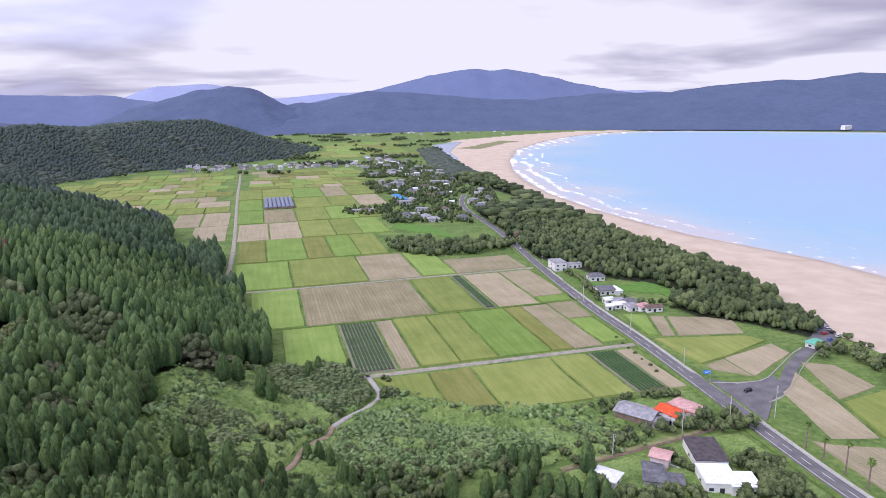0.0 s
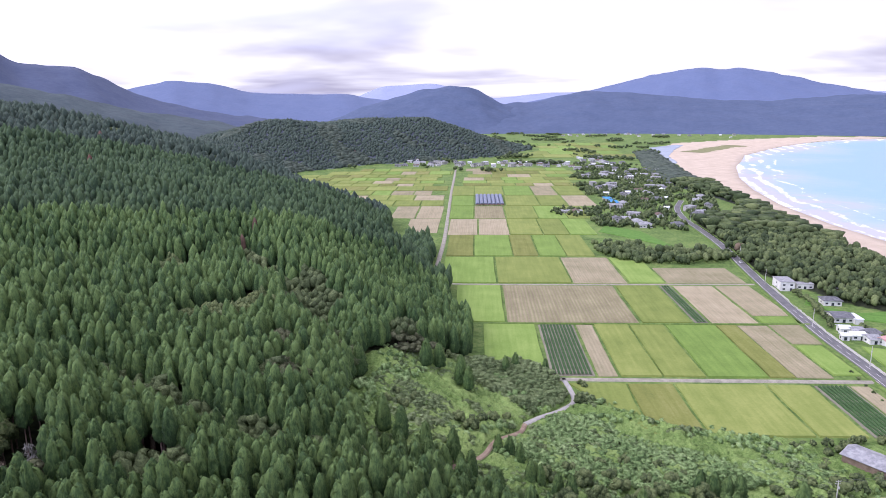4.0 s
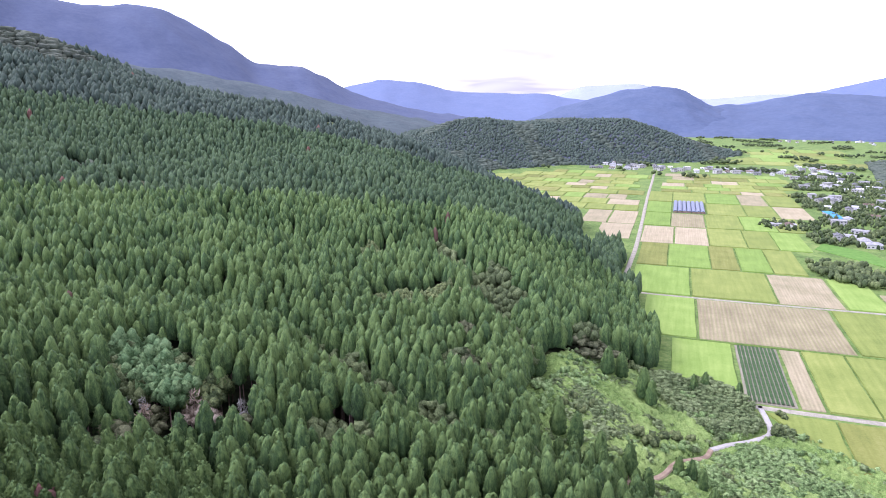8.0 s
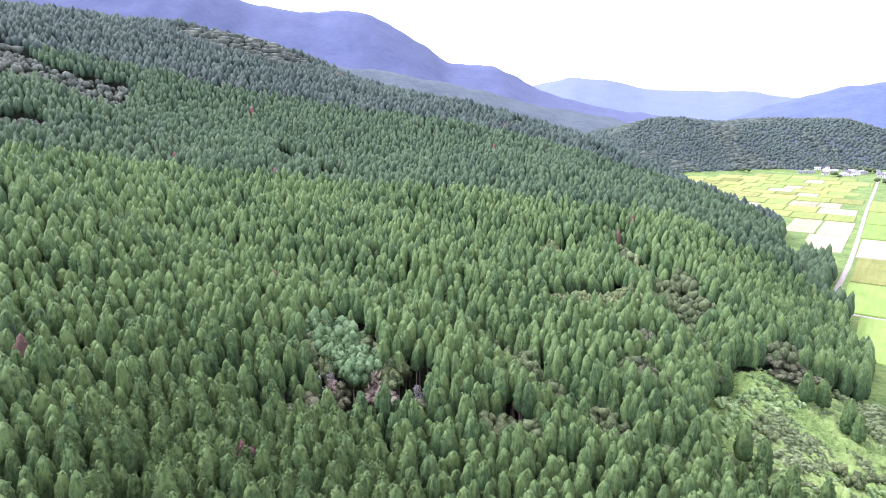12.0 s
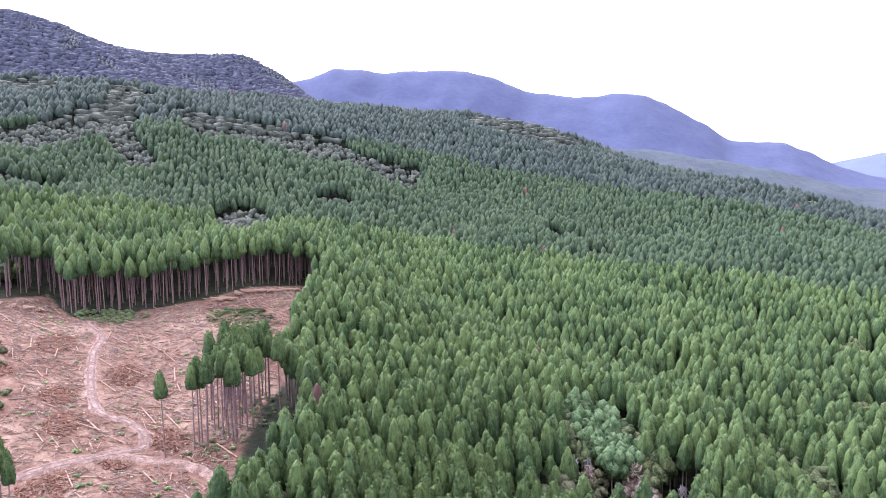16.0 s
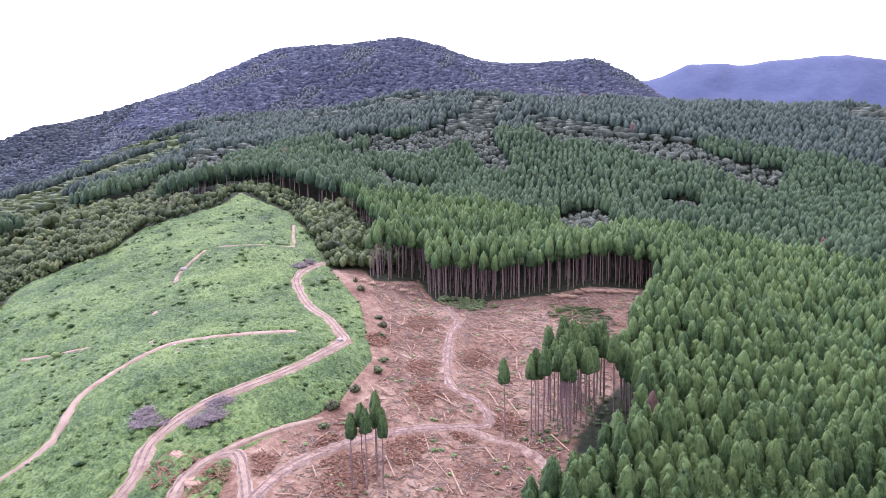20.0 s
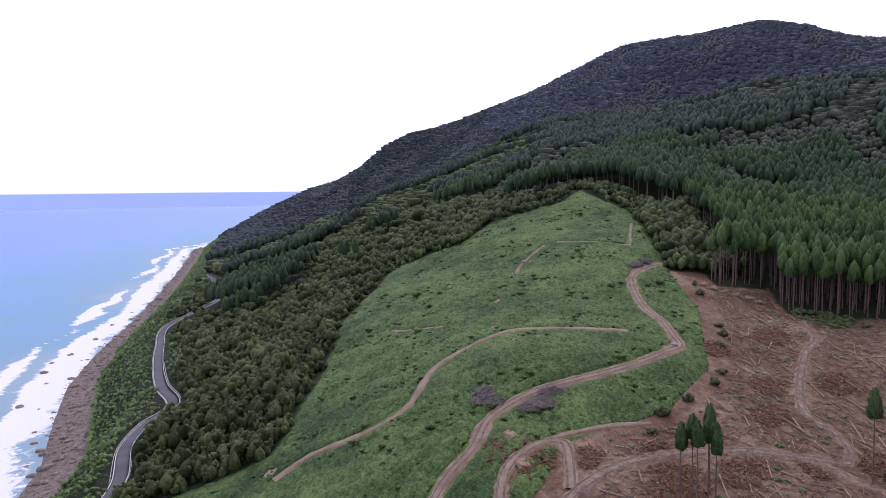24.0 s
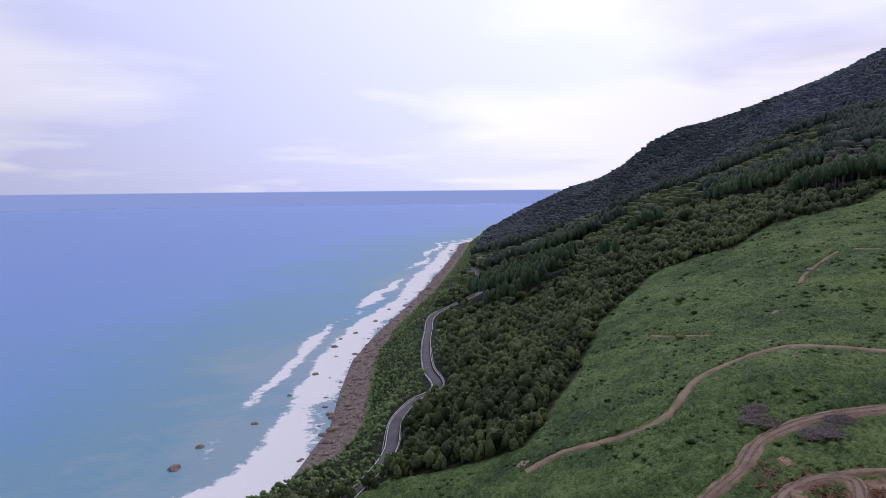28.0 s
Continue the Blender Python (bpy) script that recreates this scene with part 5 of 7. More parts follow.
# greenhouse
M["film"] = mottled("greenhouse_film", (0.075, 0.09, 0.15), (0.19, 0.23, 0.34), 3, 0.4, 0.35)
gh = tagged(new("greenhouse"), "row of pale blue plastic tunnel greenhouses", "greenhouse")
for i in range(7):
    bm = bmesh.new()
    prev = None
    for yy in (0, 84):
        cur = [bm.verts.new((2.4 * math.cos(math.pi * k / 10), yy, 1.2 + 1.9 * math.sin(math.pi * k / 10))) for k in range(11)]
        cur = [bm.verts.new((2.4, yy, 0))] + cur + [bm.verts.new((-2.4, yy, 0))]
        bm.faces.new(cur)
        if prev:
            for a, b, c, e in zip(prev, prev[1:], cur[1:], cur):
                bm.faces.new((a, b, c, e))
        prev = cur
    tn = part("tunnel", bm, M["film"], gh)
    tn.location = (2.6 + 5.1 * i, 0, 0)
    part("end_wall", box_bm(0.3 + 5.1 * i, 4.9 + 5.1 * i, -0.12, -0.02, 0, 2.2), M["wood_wall"], gh)
gh.matrix_basis = pose(*uv(1, 826), 0.1, 0, 0, 15)

# the village: a few patterns of house, repeated
village_rng = random.Random(21)
patterns = []
for i, (w, d, h, rise, st, rf) in enumerate(((12, 8, 3.4, 2.0, "hip", "slate"), (10, 7.5, 3.2, 1.8, "gable", "ash"), (13, 9, 3.6, 2.3, "hip", "ash"), (9, 7, 5.6, 1.6, "gable", "slate"), (11, 7, 3.2, 1.6, "gable", "brown"), (8, 6, 2.8, 1.2, "gable", "white"), (14, 9, 5.8, 0, "flat", "ash"))):
    ob = house(w, d, h, rise, st, rf, "plaster" if i % 3 else "plaster_grey", 2 if h > 5 else 1, "village house with a %s" % ROOF_WORDS[rf])
    tagged(ob, group="houses of the village")
    patterns.append(ob)
spots = [(-48, 1174), (-21, 1180), (-71, 1014), (-42, 914), (-16, 883), (9, 908), (-23, 758), (4, 769), (-39, 721), (-45, 812), (77, 960), (68, 995), (101, 834), (48, 801), (-104, 1287), (-125, 1272), (-141, 1256), (-155, 1540), (-87, 772), (-30, 735)]
for k in range(70):
    v = village_rng.uniform(700, 1260)
    spots.append((village_rng.uniform(-75, 70) - (v - 800) * 0.12, v))
for k in range(120):
    a = village_rng.uniform(0, 1)
    spots.append((-500 + 430 * a + village_rng.uniform(-15, 15), 1262 + 95 * a + village_rng.uniform(-30, 60)))
for k in range(16):
    spots.append((village_rng.uniform(-170, -60), village_rng.uniform(1400, 1560)))
for k in range(24):
    spots.append((village_rng.uniform(-330, 260), village_rng.uniform(2350, 2560)))
used, VILLAGE = 0, []
main_line = smooth_line(MAIN, 6)
for x, y in spots:
    if any((x - a) ** 2 + (y - b) ** 2 < 190 for a, b in VILLAGE) or np.min(np.hypot(main_line[:, 0] - x, main_line[:, 1] - y)) < 11:
        continue
    u_, v_ = x * math.cos(TURN) + y * math.sin(TURN), -x * math.sin(TURN) + y * math.cos(TURN)
    if y < 1290 and u_ < 152 + (v_ - 640) * 0.05 and v_ < 1180 and x > -250 and used > 20:
        continue
    if ground_z(x, y) > 6:
        continue
    VILLAGE.append((x, y))
    m = pose(x, y, ground_z(x, y), 0, 0, village_rng.choice((15, 15, 105, -10, 60)))
    if used < len(patterns):
        patterns[used].matrix_basis = m
    else:
        copy_thing(village_rng.choice(patterns), m)
    used += 1
set_at(house(9, 52, 3.0, 0.8, "gable", "blue", "plaster_grey", 1, "long barn with a bright blue roof", False, "barn", "barn"), -55, 868, 18)
set_at(house(14, 16, 3.6, 1.6, "hip", "slate", "plaster_grey", 1, "grey-roofed barn beside the blue-roofed one", False, "barn", "barn"), -47, 826, 18)
set_at(house(24, 9, 3.0, 0, "flat", "ash", "plaster_grey", 1, "low grey pump house at the field edge", True, "pump_house", "building"), -92, 772, 15)
set_at(house(40, 14, 14, 0, "flat", "white", "plaster", 4, "white hotel on the far shore of the bay", True, "hotel", "hotel"), 1330, 2240, 30, 4)


# ---- cars, poles, signs, palms ----
def paint(name, c, rough=0.35):
    m, n = material(name, rough)
    finish(n, n.mix(n.math("MULTIPLY", n.noise(n.place, 2.0), 0.25), c, tuple(v * 0.7 for v in c)))
    return m


CAR_PAINT = {"black": paint("black_paint", (0.015, 0.015, 0.018)), "white": paint("white_paint", (0.75, 0.75, 0.76)), "silver": paint("silver_paint", (0.42, 0.43, 0.45)), "blue": paint("blue_paint", (0.05, 0.12, 0.42)), "red": paint("red_paint", (0.45, 0.03, 0.03))}
M["tyre"] = paint("tyre_rubber", (0.02, 0.02, 0.02), 0.9)


def disc_bm(r, w, n=14):
    bm = bmesh.new()
    bmesh.ops.create_cone(bm, cap_ends=True, segments=n, radius1=r, radius2=r, depth=w, matrix=Matrix.Rotation(radians(90), 4, "X"))
    return bm


def car(colour, x, y, turn, van=False):
    top = tagged(new("car"), "%s %s parked on the asphalt" % (colour, "van" if van else "small car"), "car", "cars by the beach road")
    L, Wd, belt, roof = 3.9, 1.6, 0.95, 1.95 if van else 1.5
    bm = bmesh.new()
    side = ((-L / 2, 0.35), (-L / 2, belt - 0.1), (-L / 2 + 0.15, belt), (L / 2 - 0.9, belt), (L / 2 - 0.1, belt - 0.22), (L / 2, 0.35))
    a = [bm.verts.new((px, -Wd / 2, pz)) for px, pz in side]
    b = [bm.verts.new((px, Wd / 2, pz)) for px, pz in side]
    bm.faces.new(a)
    bm.faces.new(b[::-1])
    for i in range(len(side)):
        j = (i + 1) % len(side)
        bm.faces.new((a[j], a[i], b[i], b[j]))
    part("body", bm, CAR_PAINT[colour], top)
    bm = bmesh.new()
    f = 0.5 if van else 0.95
    lo = [bm.verts.new(p) for p in ((-L / 2 + 0.1, -0.74, belt), (L / 2 - f, -0.74, belt), (L / 2 - f, 0.74, belt), (-L / 2 + 0.1, 0.74, belt))]
    hi = [bm.verts.new(p) for p in ((-L / 2 + 0.35, -0.62, roof - 0.06), (L / 2 - f - 0.6, -0.62, roof - 0.06), (L / 2 - f - 0.6, 0.62, roof - 0.06), (-L / 2 + 0.35, 0.62, roof - 0.06))]
    for i in range(4):
        bm.faces.new((lo[i], lo[(i + 1) % 4], hi[(i + 1) % 4], hi[i]))
    part("window", bm, M["window_glass"], top)
    part("roof", box_bm(-L / 2 + 0.33, L / 2 - f - 0.55, -0.64, 0.64, roof - 0.07, roof, 0.02), CAR_PAINT[colour], top)
    for wx in (-L / 2 + 0.7, L / 2 - 0.7):
        for wy in (-Wd / 2 + 0.05, Wd / 2 - 0.05):
            o = part("wheel", disc_bm(0.31, 0.2), M["tyre"], top)
            o.location = (wx, wy, 0.31)
    for wy in (-0.5, 0.5):
        part("headlight", box_bm(L / 2 - 0.06, L / 2 + 0.02, wy - 0.16, wy + 0.16, 0.55, 0.7, 0.01), M["frame"], top)
    return set_at(top, x, y, turn, 0.5)


car("black", 132, 273, 205)
for i, (cx, cy, col) in enumerate(((211.6, 366, "white"), (211.1, 360, "silver"), (209.8, 354, "white"), (209.7, 348.6, "silver"), (209.4, 344, "black"), (209.4, 338.5, "white"), (206, 351, "blue"), (204, 342, "red"), (201.7, 333, "blue"))):
    car(col, cx, cy, 20 + 7 * (i % 3), i == 0)
car("white", 66, 562, 102)
ribbon("parking", [(194, 330), (203, 342), (208, 356), (212, 370)], 13, M["asphalt"], 0.5, "grey asphalt car park above the beach", "car park")

M["pole"] = mottled("concrete_pole", (0.38, 0.37, 0.35), (0.55, 0.54, 0.52), 1.5, 0.2)


def tube_bm(r0, r1, h, n=8):
    bm = bmesh.new()
    bmesh.ops.create_cone(bm, cap_ends=True, segments=n, radius1=r0, radius2=r1, depth=h, matrix=Matrix.Translation((0, 0, h / 2)))
    return bm


def utility_pole(x, y, h, turn):
    top = tagged(new("utility_pole"), "grey concrete utility pole with crossarms", "pole", "poles along the road")
    part("pole", tube_bm(0.19, 0.12, h), M["pole"], top)
    for z in (h - 0.5, h - 1.4):
        part("crossarm", box_bm(-0.9, 0.9, -0.05, 0.05, z, z + 0.1), M["frame"], top)
        for px in (-0.8, 0, 0.8):
            part("insulator", box_bm(px - 0.05, px + 0.05, -0.05, 0.05, z + 0.1, z + 0.28, 0.01), M["plaster"], top)
    o = part("transformer", tube_bm(0.28, 0.28, 0.8), M["frame"], top)
    o.location = (0.35, 0, h - 3.2)
    set_at(top, x, y, turn)
    return Vector((x, y, ground_z(x, y) + h - 0.3))


near_poles = [utility_pole(60.2, 221.6, 9, 20), utility_pole(90.4, 236.1, 11, 20), utility_pole(110.8, 241.7, 13, 70)]
utility_pole(132.2, 249, 14, 40)
for px, py in ((98, 352), (109, 300), (84, 410), (71, 500), (62, 575), (31, 744)):
    utility_pole(px + 4.5, py, 11 if py < 700 else 24, 75)
M["wire"] = paint("wire", (0.12, 0.12, 0.12), 0.6)
for a, b in zip(near_poles, near_poles[1:]):
    for s in (-0.8, 0.8):
        cu = bpy.data.curves.new("wire", "CURVE")
        cu.dimensions, cu.bevel_depth, cu.resolution_u = "3D", 0.03, 4
        sp = cu.splines.new("POLY")
        sp.points.add(10)
        for i in range(11):
            t = i / 10
            p = a.lerp(b, t) + Vector((s * 0.4, s * 0.8, -1.2 * 4 * t * (1 - t)))
            sp.points[i].co = (*p, 1)
        cu.materials.append(M["wire"])
        tagged(new("power_line", cu), "thin dark sagging power line between poles", "cable")
sign = tagged(new("road_sign"), "blue direction sign on a dark pole", "sign")
part("pole", tube_bm(0.09, 0.08, 5.6), M["frame"], sign)
part("panel", box_bm(-3.0, 0.1, -0.04, 0.04, 3.6, 5.5, 0.02), paint("sign_blue", (0.03, 0.22, 0.62)), sign)
for i, (bx, bz, bw) in enumerate(((-2.5, 4.9, 1.1), (-2.5, 4.2, 1.6), (-1.0, 4.9, 0.7))):
    part("lettering", box_bm(bx, bx + bw, -0.055, -0.045, bz, bz + 0.22), M["white_line"], sign)
set_at(sign, 120.1, 284.9, -12)


def palm(x, y, h, rng):
    top = tagged(new("palm_tree"), "tall fan palm with a shaggy brown trunk", "palm tree", "palms beside the road")
    part("trunk", tube_bm(0.3, 0.2, h, 9), M["bark"], top)
    bm = bmesh.new()
    for k in range(26):
        a, up = k * 2.4, rng.uniform(-0.7, 1.1)
        L = rng.uniform(1.3, 1.9)
        d = Vector((math.cos(a) * math.cos(up), math.sin(a) * math.cos(up), math.sin(up)))
        s = Vector((-math.sin(a), math.cos(a), 0)) * 0.42
        p0, p1, p2 = Vector((0, 0, h)), Vector((0, 0, h)) + d * L * 0.6, Vector((0, 0, h)) + d * L + Vector((0, 0, -0.5))
        v = [bm.verts.new(q) for q in (p0, p1 + s, p2, p1 - s, p1 + Vector((0, 0, 0.12)))]
        for f in ((0, 1, 4), (1, 2, 4), (2, 3, 4), (3, 0, 4)):
            bm.faces.new([v[i] for i in f])
    part("crown", bm, M["grass_bank"], top)
    bm = bmesh.new()
    bmesh.ops.create_cone(bm, cap_ends=True, segments=9, radius1=0.35, radius2=0.6, depth=1.5, matrix=Matrix.Translation((0, 0, h - 0.9)))
    part("dry_skirt", bm, M["reeds"], top, "dead brown fronds")
    set_at(top, x, y, rng.uniform(0, 360))


prng = random.Random(4)
for px, py, ph in ((132, 225, 10), (134, 217, 8), (136, 207, 12), (137.5, 197, 11)):
    palm(px, py, ph, prng)

boat = tagged(new("boat"), "small white upturned boat on grass", "boat")
bm = bmesh.new()
rings = []
for i in range(9):
    t = i / 8
    w = 0.75 * math.sin(math.pi * min(1, t * 0.92 + 0.04)) ** 0.6
    rings.append([bm.verts.new((t * 4.4 - 2.2, w * math.cos(a), 0.55 * math.sin(a) * min(1, w * 1.6))) for a in np.linspace(0, math.pi, 7)])
for r, q in zip(rings, rings[1:]):
    for i in range(6):
        bm.faces.new((r[i], r[i + 1], q[i + 1], q[i]))
part("hull", bm, CAR_PAINT["white"], boat)
set_at(boat, 80, 213.7, -40, 0.05)


# ---- trees and bushes on the flat, one by one ----
yard_rng = np.random.RandomState(9)


def bushes(spots_, sizes, label, group):
    for (bx, by), s in zip(spots_, sizes):
        tree_thing("broadleaf_tree", bx, by, ground_z(bx, by) - 0.6 * s, s, yard_rng, label, group)


def row_of(points, step, spread, lo, hi, label, group):
    line_ = smooth_line(points, step)
    for bx, by in line_:
        bx, by = bx + yard_rng.uniform(-spread, spread), by + yard_rng.uniform(-spread, spread)
        tree_thing("broadleaf_tree", bx, by, ground_z(bx, by) - 0.4, yard_rng.uniform(lo, hi), yard_rng, label, group)


row_of([(62, 243), (66, 254), (74, 266), (84, 270)], 4.5, 1.5, 0.3, 0.55, "green bush behind the farm shed", "bushes round the farm")
row_of([(60, 226), (72, 232), (84, 240), (97, 243), (106, 246)], 5.0, 2.0, 0.45, 0.75, "dense green hedge tree beside the lane", "bushes round the farm")
row_of([(104, 248), (112, 246), (118, 240)], 5.0, 1.5, 0.6, 0.85, "round green tree beside the road", "bushes round the farm")
row_of([(106, 216), (112, 212), (114, 200), (110, 190), (120, 182)], 5.0, 3.0, 0.6, 0.9, "dense green tree behind the white building", "bushes round the farm")
row_of([(105, 206), (106, 196), (104, 186)], 5.0, 2.0, 0.6, 0.9, "dense green tree behind the white building", "bushes round the farm")
row_of([(81, 218), (80, 222), (84, 210)], 4.0, 1.0, 0.4, 0.55, "green garden tree between houses", "bushes round the farm")
row_of([(62, 194), (70, 190), (80, 186), (88, 182)], 5.5, 2.5, 0.55, 0.85, "dense green tree below the houses", "bushes round the farm")
row_of([(88, 268), (96, 272), (100, 270)], 4.0, 1.5, 0.45, 0.6, "dark green bush at the field corner", "bushes round the farm")
row_of([(100, 296), (96, 320), (92, 342)], 7.0, 0.6, 0.16, 0.24, "low bush along the road verge", "bushes along the road")
row_of([(186, 312), (196, 316), (201, 306), (202, 292), (203, 280), (206, 268)], 4.0, 3.0, 0.5, 0.8, "dense dark green shore tree", "trees behind the beach")
row_of([(198, 322), (204, 316), (208, 304), (209, 290)], 4.5, 2.0, 0.5, 0.75, "dense dark green shore tree", "trees behind the beach")
bushes([(214, 373), (212, 334.6), (213, 324), (216, 322)], [0.55, 0.55, 0.45, 0.4], "small round tree at the beach edge", "trees behind the beach")
row_of([(92, 478), (97, 462), (96, 446), (99, 430), (98, 412)], 5.0, 1.2, 0.4, 0.7, "dark garden tree along the road", "trees round the houses")
row_of([(118, 474), (130, 468), (138, 462), (146, 458)], 5.0, 2.0, 0.55, 0.85, "dark garden tree beside the lawn", "trees round the houses")
row_of([(112, 412), (122, 404), (134, 398), (146, 392)], 4.5, 2.0, 0.45, 0.75, "dark garden tree beside the lawn", "trees round the houses")
row_of([(130, 480), (122, 502), (108, 510)], 5.0, 3.0, 0.7, 1.0, "dark garden tree beside the house", "trees round the houses")
bushes([(-26, 272), (-27, 276)], [0.6, 0.45], "lone dark tree at the bend of the lane", "trees at the hill foot")
for cx, cy, s in ((-88, 268, 0.75), (-76, 262, 0.85), (-72, 259, 0.7), (-92, 262, 0.8), (-112, 236, 0.9), (-58, 190, 0.7), (-66, 186, 0.7), (-75, 188, 0.75), (-82, 190, 0.8), (-50, 184, 0.6), (-40, 176, 0.7)):
    tree_thing("cedar_tree", cx, cy, ground_z(cx, cy), s, yard_rng, "single cedar at the edge of the hollow", "trees at the hill foot", low=True)
wild = [(x, y) for x, y in zip(yard_rng.uniform(-30, 60, 400), yard_rng.uniform(150, 222, 400)) if y < 205 + 0.25 * x and math.hypot(x, y) > 148]
for i, (bx, by) in enumerate(wild[:45]):
    if i % 3 == 0:
        tree_thing("cedar_tree", bx, by, ground_z(bx, by), yard_rng.uniform(0.55, 0.8), yard_rng, "dark green cedar among bushes", "trees at the hill foot", low=True)
    else:
        tree_thing("broadleaf_tree", bx, by, ground_z(bx, by) - 0.6, yard_rng.uniform(0.5, 0.9), yard_rng, "leafy tree among cedars", "trees at the hill foot")
village_trees = []
rv = [(x, y) for x, y in zip(yard_rng.uniform(-140, 70, 4200), yard_rng.uniform(690, 1350, 4200))]
for bx, by in rv:
    near = min((bx - a) ** 2 + (by - b) ** 2 for a, b in VILLAGE)
    if 45 < near < 800 and outline_distance(np.array([bx]), np.array([by]), MAIN, False)[0] > 8 and np.min(np.hypot(main_line[:, 0] - bx, main_line[:, 1] - by)) > 8:
        village_trees.append((bx, by, -0.5))
vt = np.array(village_trees)
vs_ = yard_rng.uniform(0.6, 1.2, len(vt))
tagged(new("garden_trees", scatter_mesh("garden_trees", tufted(lump_tree(2, 1, 61), 5, 0.24, 6), vt, 6.5 * vs_, 3.6 * vs_, yard_rng.uniform(0.1, 0.8, len(vt)), M["broad"], yard_rng)), "dark green garden trees between the village houses", "trees", kind="stuff")


# ---- felled hollow: tracks, logs, brush ----
# Darker mottled strip for the two wheel lines.
M["rut"] = mottled("dark_rut", (0.10, 0.065, 0.055), (0.26, 0.19, 0.16), 1.2, 0.3, 0.9)
for i, (points, width) in enumerate(TRACKS):
    ribbon("dirt_track", points, width, M["track_soil" if i > 6 else "dirt"], 0.35, "rutted brown dirt logging track", "track", 7, 0.5, 0.30, step=1.6)
    if i in (0, 4, 7):
        for o in (-0.8, 0.8):
            ribbon("wheel_rut", points, 0.5, M["rut"], 0.40, "darker wheel rut in the dirt track", "track", 3, 0.04, 0.5, step=1.6, offset=o)
M["lilac"] = mottled("lilac_grey_brush", (0.13, 0.105, 0.10), (0.38, 0.33, 0.32), 0.7, 0.1)
M["log"] = mottled("peeled_log", (0.26, 0.16, 0.10), (0.50, 0.36, 0.25), 0.8, 0.1)
M["slash"] = mottled("grey_slash", (0.12, 0.090, 0.074), (0.34, 0.27, 0.215), 0.8, 0.1)
M["slash_red"] = mottled("reddish_slash", (0.13, 0.058, 0.034), (0.33, 0.195, 0.125), 0.8, 0.1)


def rods(name, spots_, length, radius, rng, mat, label, cat, tilt=0.25, lift=0.15, heading=None):
    n = len(spots_)
    x, y = spots_[:, 0], spots_[:, 1]
    a = rng.uniform(0, 2 * np.pi, n) if heading is None else heading + rng.normal(0, 0.35, n)
    L = length * rng.uniform(0.5, 1.3, n)
    e = rng.normal(0, tilt, n)
    dx, dy = np.cos(a) * np.cos(e) * L / 2, np.sin(a) * np.cos(e) * L / 2
    za, zb = land_height(x - dx, y - dy) + lift, land_height(x + dx, y + dy) + lift + np.abs(np.sin(e)) * L * 0.5
    r = radius * rng.uniform(0.6, 1.4, n)
    sx_, sy_ = -np.sin(a) * r, np.cos(a) * r
    vs = []
    for px, py, pz in ((x - dx, y - dy, za), (x + dx, y + dy, zb)):
        for ca, sa in ((1, 0), (0.3, 0.95), (-0.8, 0.6), (-0.8, -0.6), (0.3, -0.95)):
            vs.append(np.stack([px + sx_ * ca, py + sy_ * ca, pz + r * sa], -1))
    v = np.stack(vs, 1).reshape(-1, 3)
    q = np.array([(k, (k + 1) % 5, 5 + (k + 1) % 5, 5 + k) for k in range(5)])
    quads = (q[None] + (np.arange(n) * 10)[:, None, None]).reshape(-1, 4)
    t = np.array([(0, 2, 1), (0, 3, 2), (0, 4, 3), (5, 6, 7), (5, 7, 8), (5, 8, 9)])
    tris = (t[None] + (np.arange(n) * 10)[:, None, None]).reshape(-1, 3)
    return tagged(new(name, mesh_from(name, v, tris=tris, quads=quads, mats=[mat], smooth=False)), label, cat, kind="stuff")


cut_rng = np.random.RandomState(17)


def within(ring, n, margin=2.0):
    r = np.array(ring)
    p = np.stack([cut_rng.uniform(r[:, 0].min(), r[:, 0].max(), n * 4), cut_rng.uniform(r[:, 1].min(), r[:, 1].max(), n * 4)], -1)
    return p[inside(p[:, 0], p[:, 1], ring) > margin][:n]


def off_track(p, gap=2.6):
    ok = np.full(len(p), True)
    for points, width in TRACKS:
        ok &= outline_distance(p[:, 0], p[:, 1], points, False) > width / 2 + gap - 2
    return p[ok]


rods("branch_litter", off_track(within(FELLED, 4200)), 3.2, 0.085, cut_rng, M["slash"], "grey-brown branches strewn over the felled slope", "brush")
rods("branch_litter", off_track(within(FELLED, 3600)), 1.4, 0.09, cut_rng, M["slash_red"], "reddish bark and branches over the felled slope", "brush")
rods("fallen_logs", off_track(within(FELLED, 420)), 5.0, 0.13, cut_rng, M["log"], "pale cut logs lying on the felled slope", "logs", 0.06, 0.2)
rods("fallen_logs", off_track(within(FELLED, 120)), 9.0, 0.17, cut_rng, M["log"], "long pale trunks lying down the felled slope", "logs", 0.05, 0.3, 0.6)
for hx, hy, hr, hn in ((-140, -48, 7, 420), (-148, -56, 5, 260), (-157, -39, 6, 320), (-171, -27, 4, 200), (-187, -41, 5, 240), (-207, -46, 6, 260), (-230, -32, 6, 260), (-219, -64, 5, 200), (-183, -16, 5, 220), (-120, -40, 8, 380), (-131, -86, 6, 260), (-127, -76, 5, 220), (-137, -68, 4, 160), (-250, -55, 7, 260)):
    a_, d_ = cut_rng.uniform(0, 6.28, hn), hr * np.sqrt(cut_rng.uniform(0, 1, hn))
    rods("bark_heap", off_track(np.stack([hx + np.cos(a_) * d_ * 1.4, hy + np.sin(a_) * d_ * 0.8], -1)), 1.5, 0.13, cut_rng, M["slash_red"], "dark reddish heap of bark and twigs", "brush", 0.5, 0.3)
stump_p = off_track(within(FELLED, 700))
stump_z = land_height(stump_p[:, 0], stump_p[:, 1])
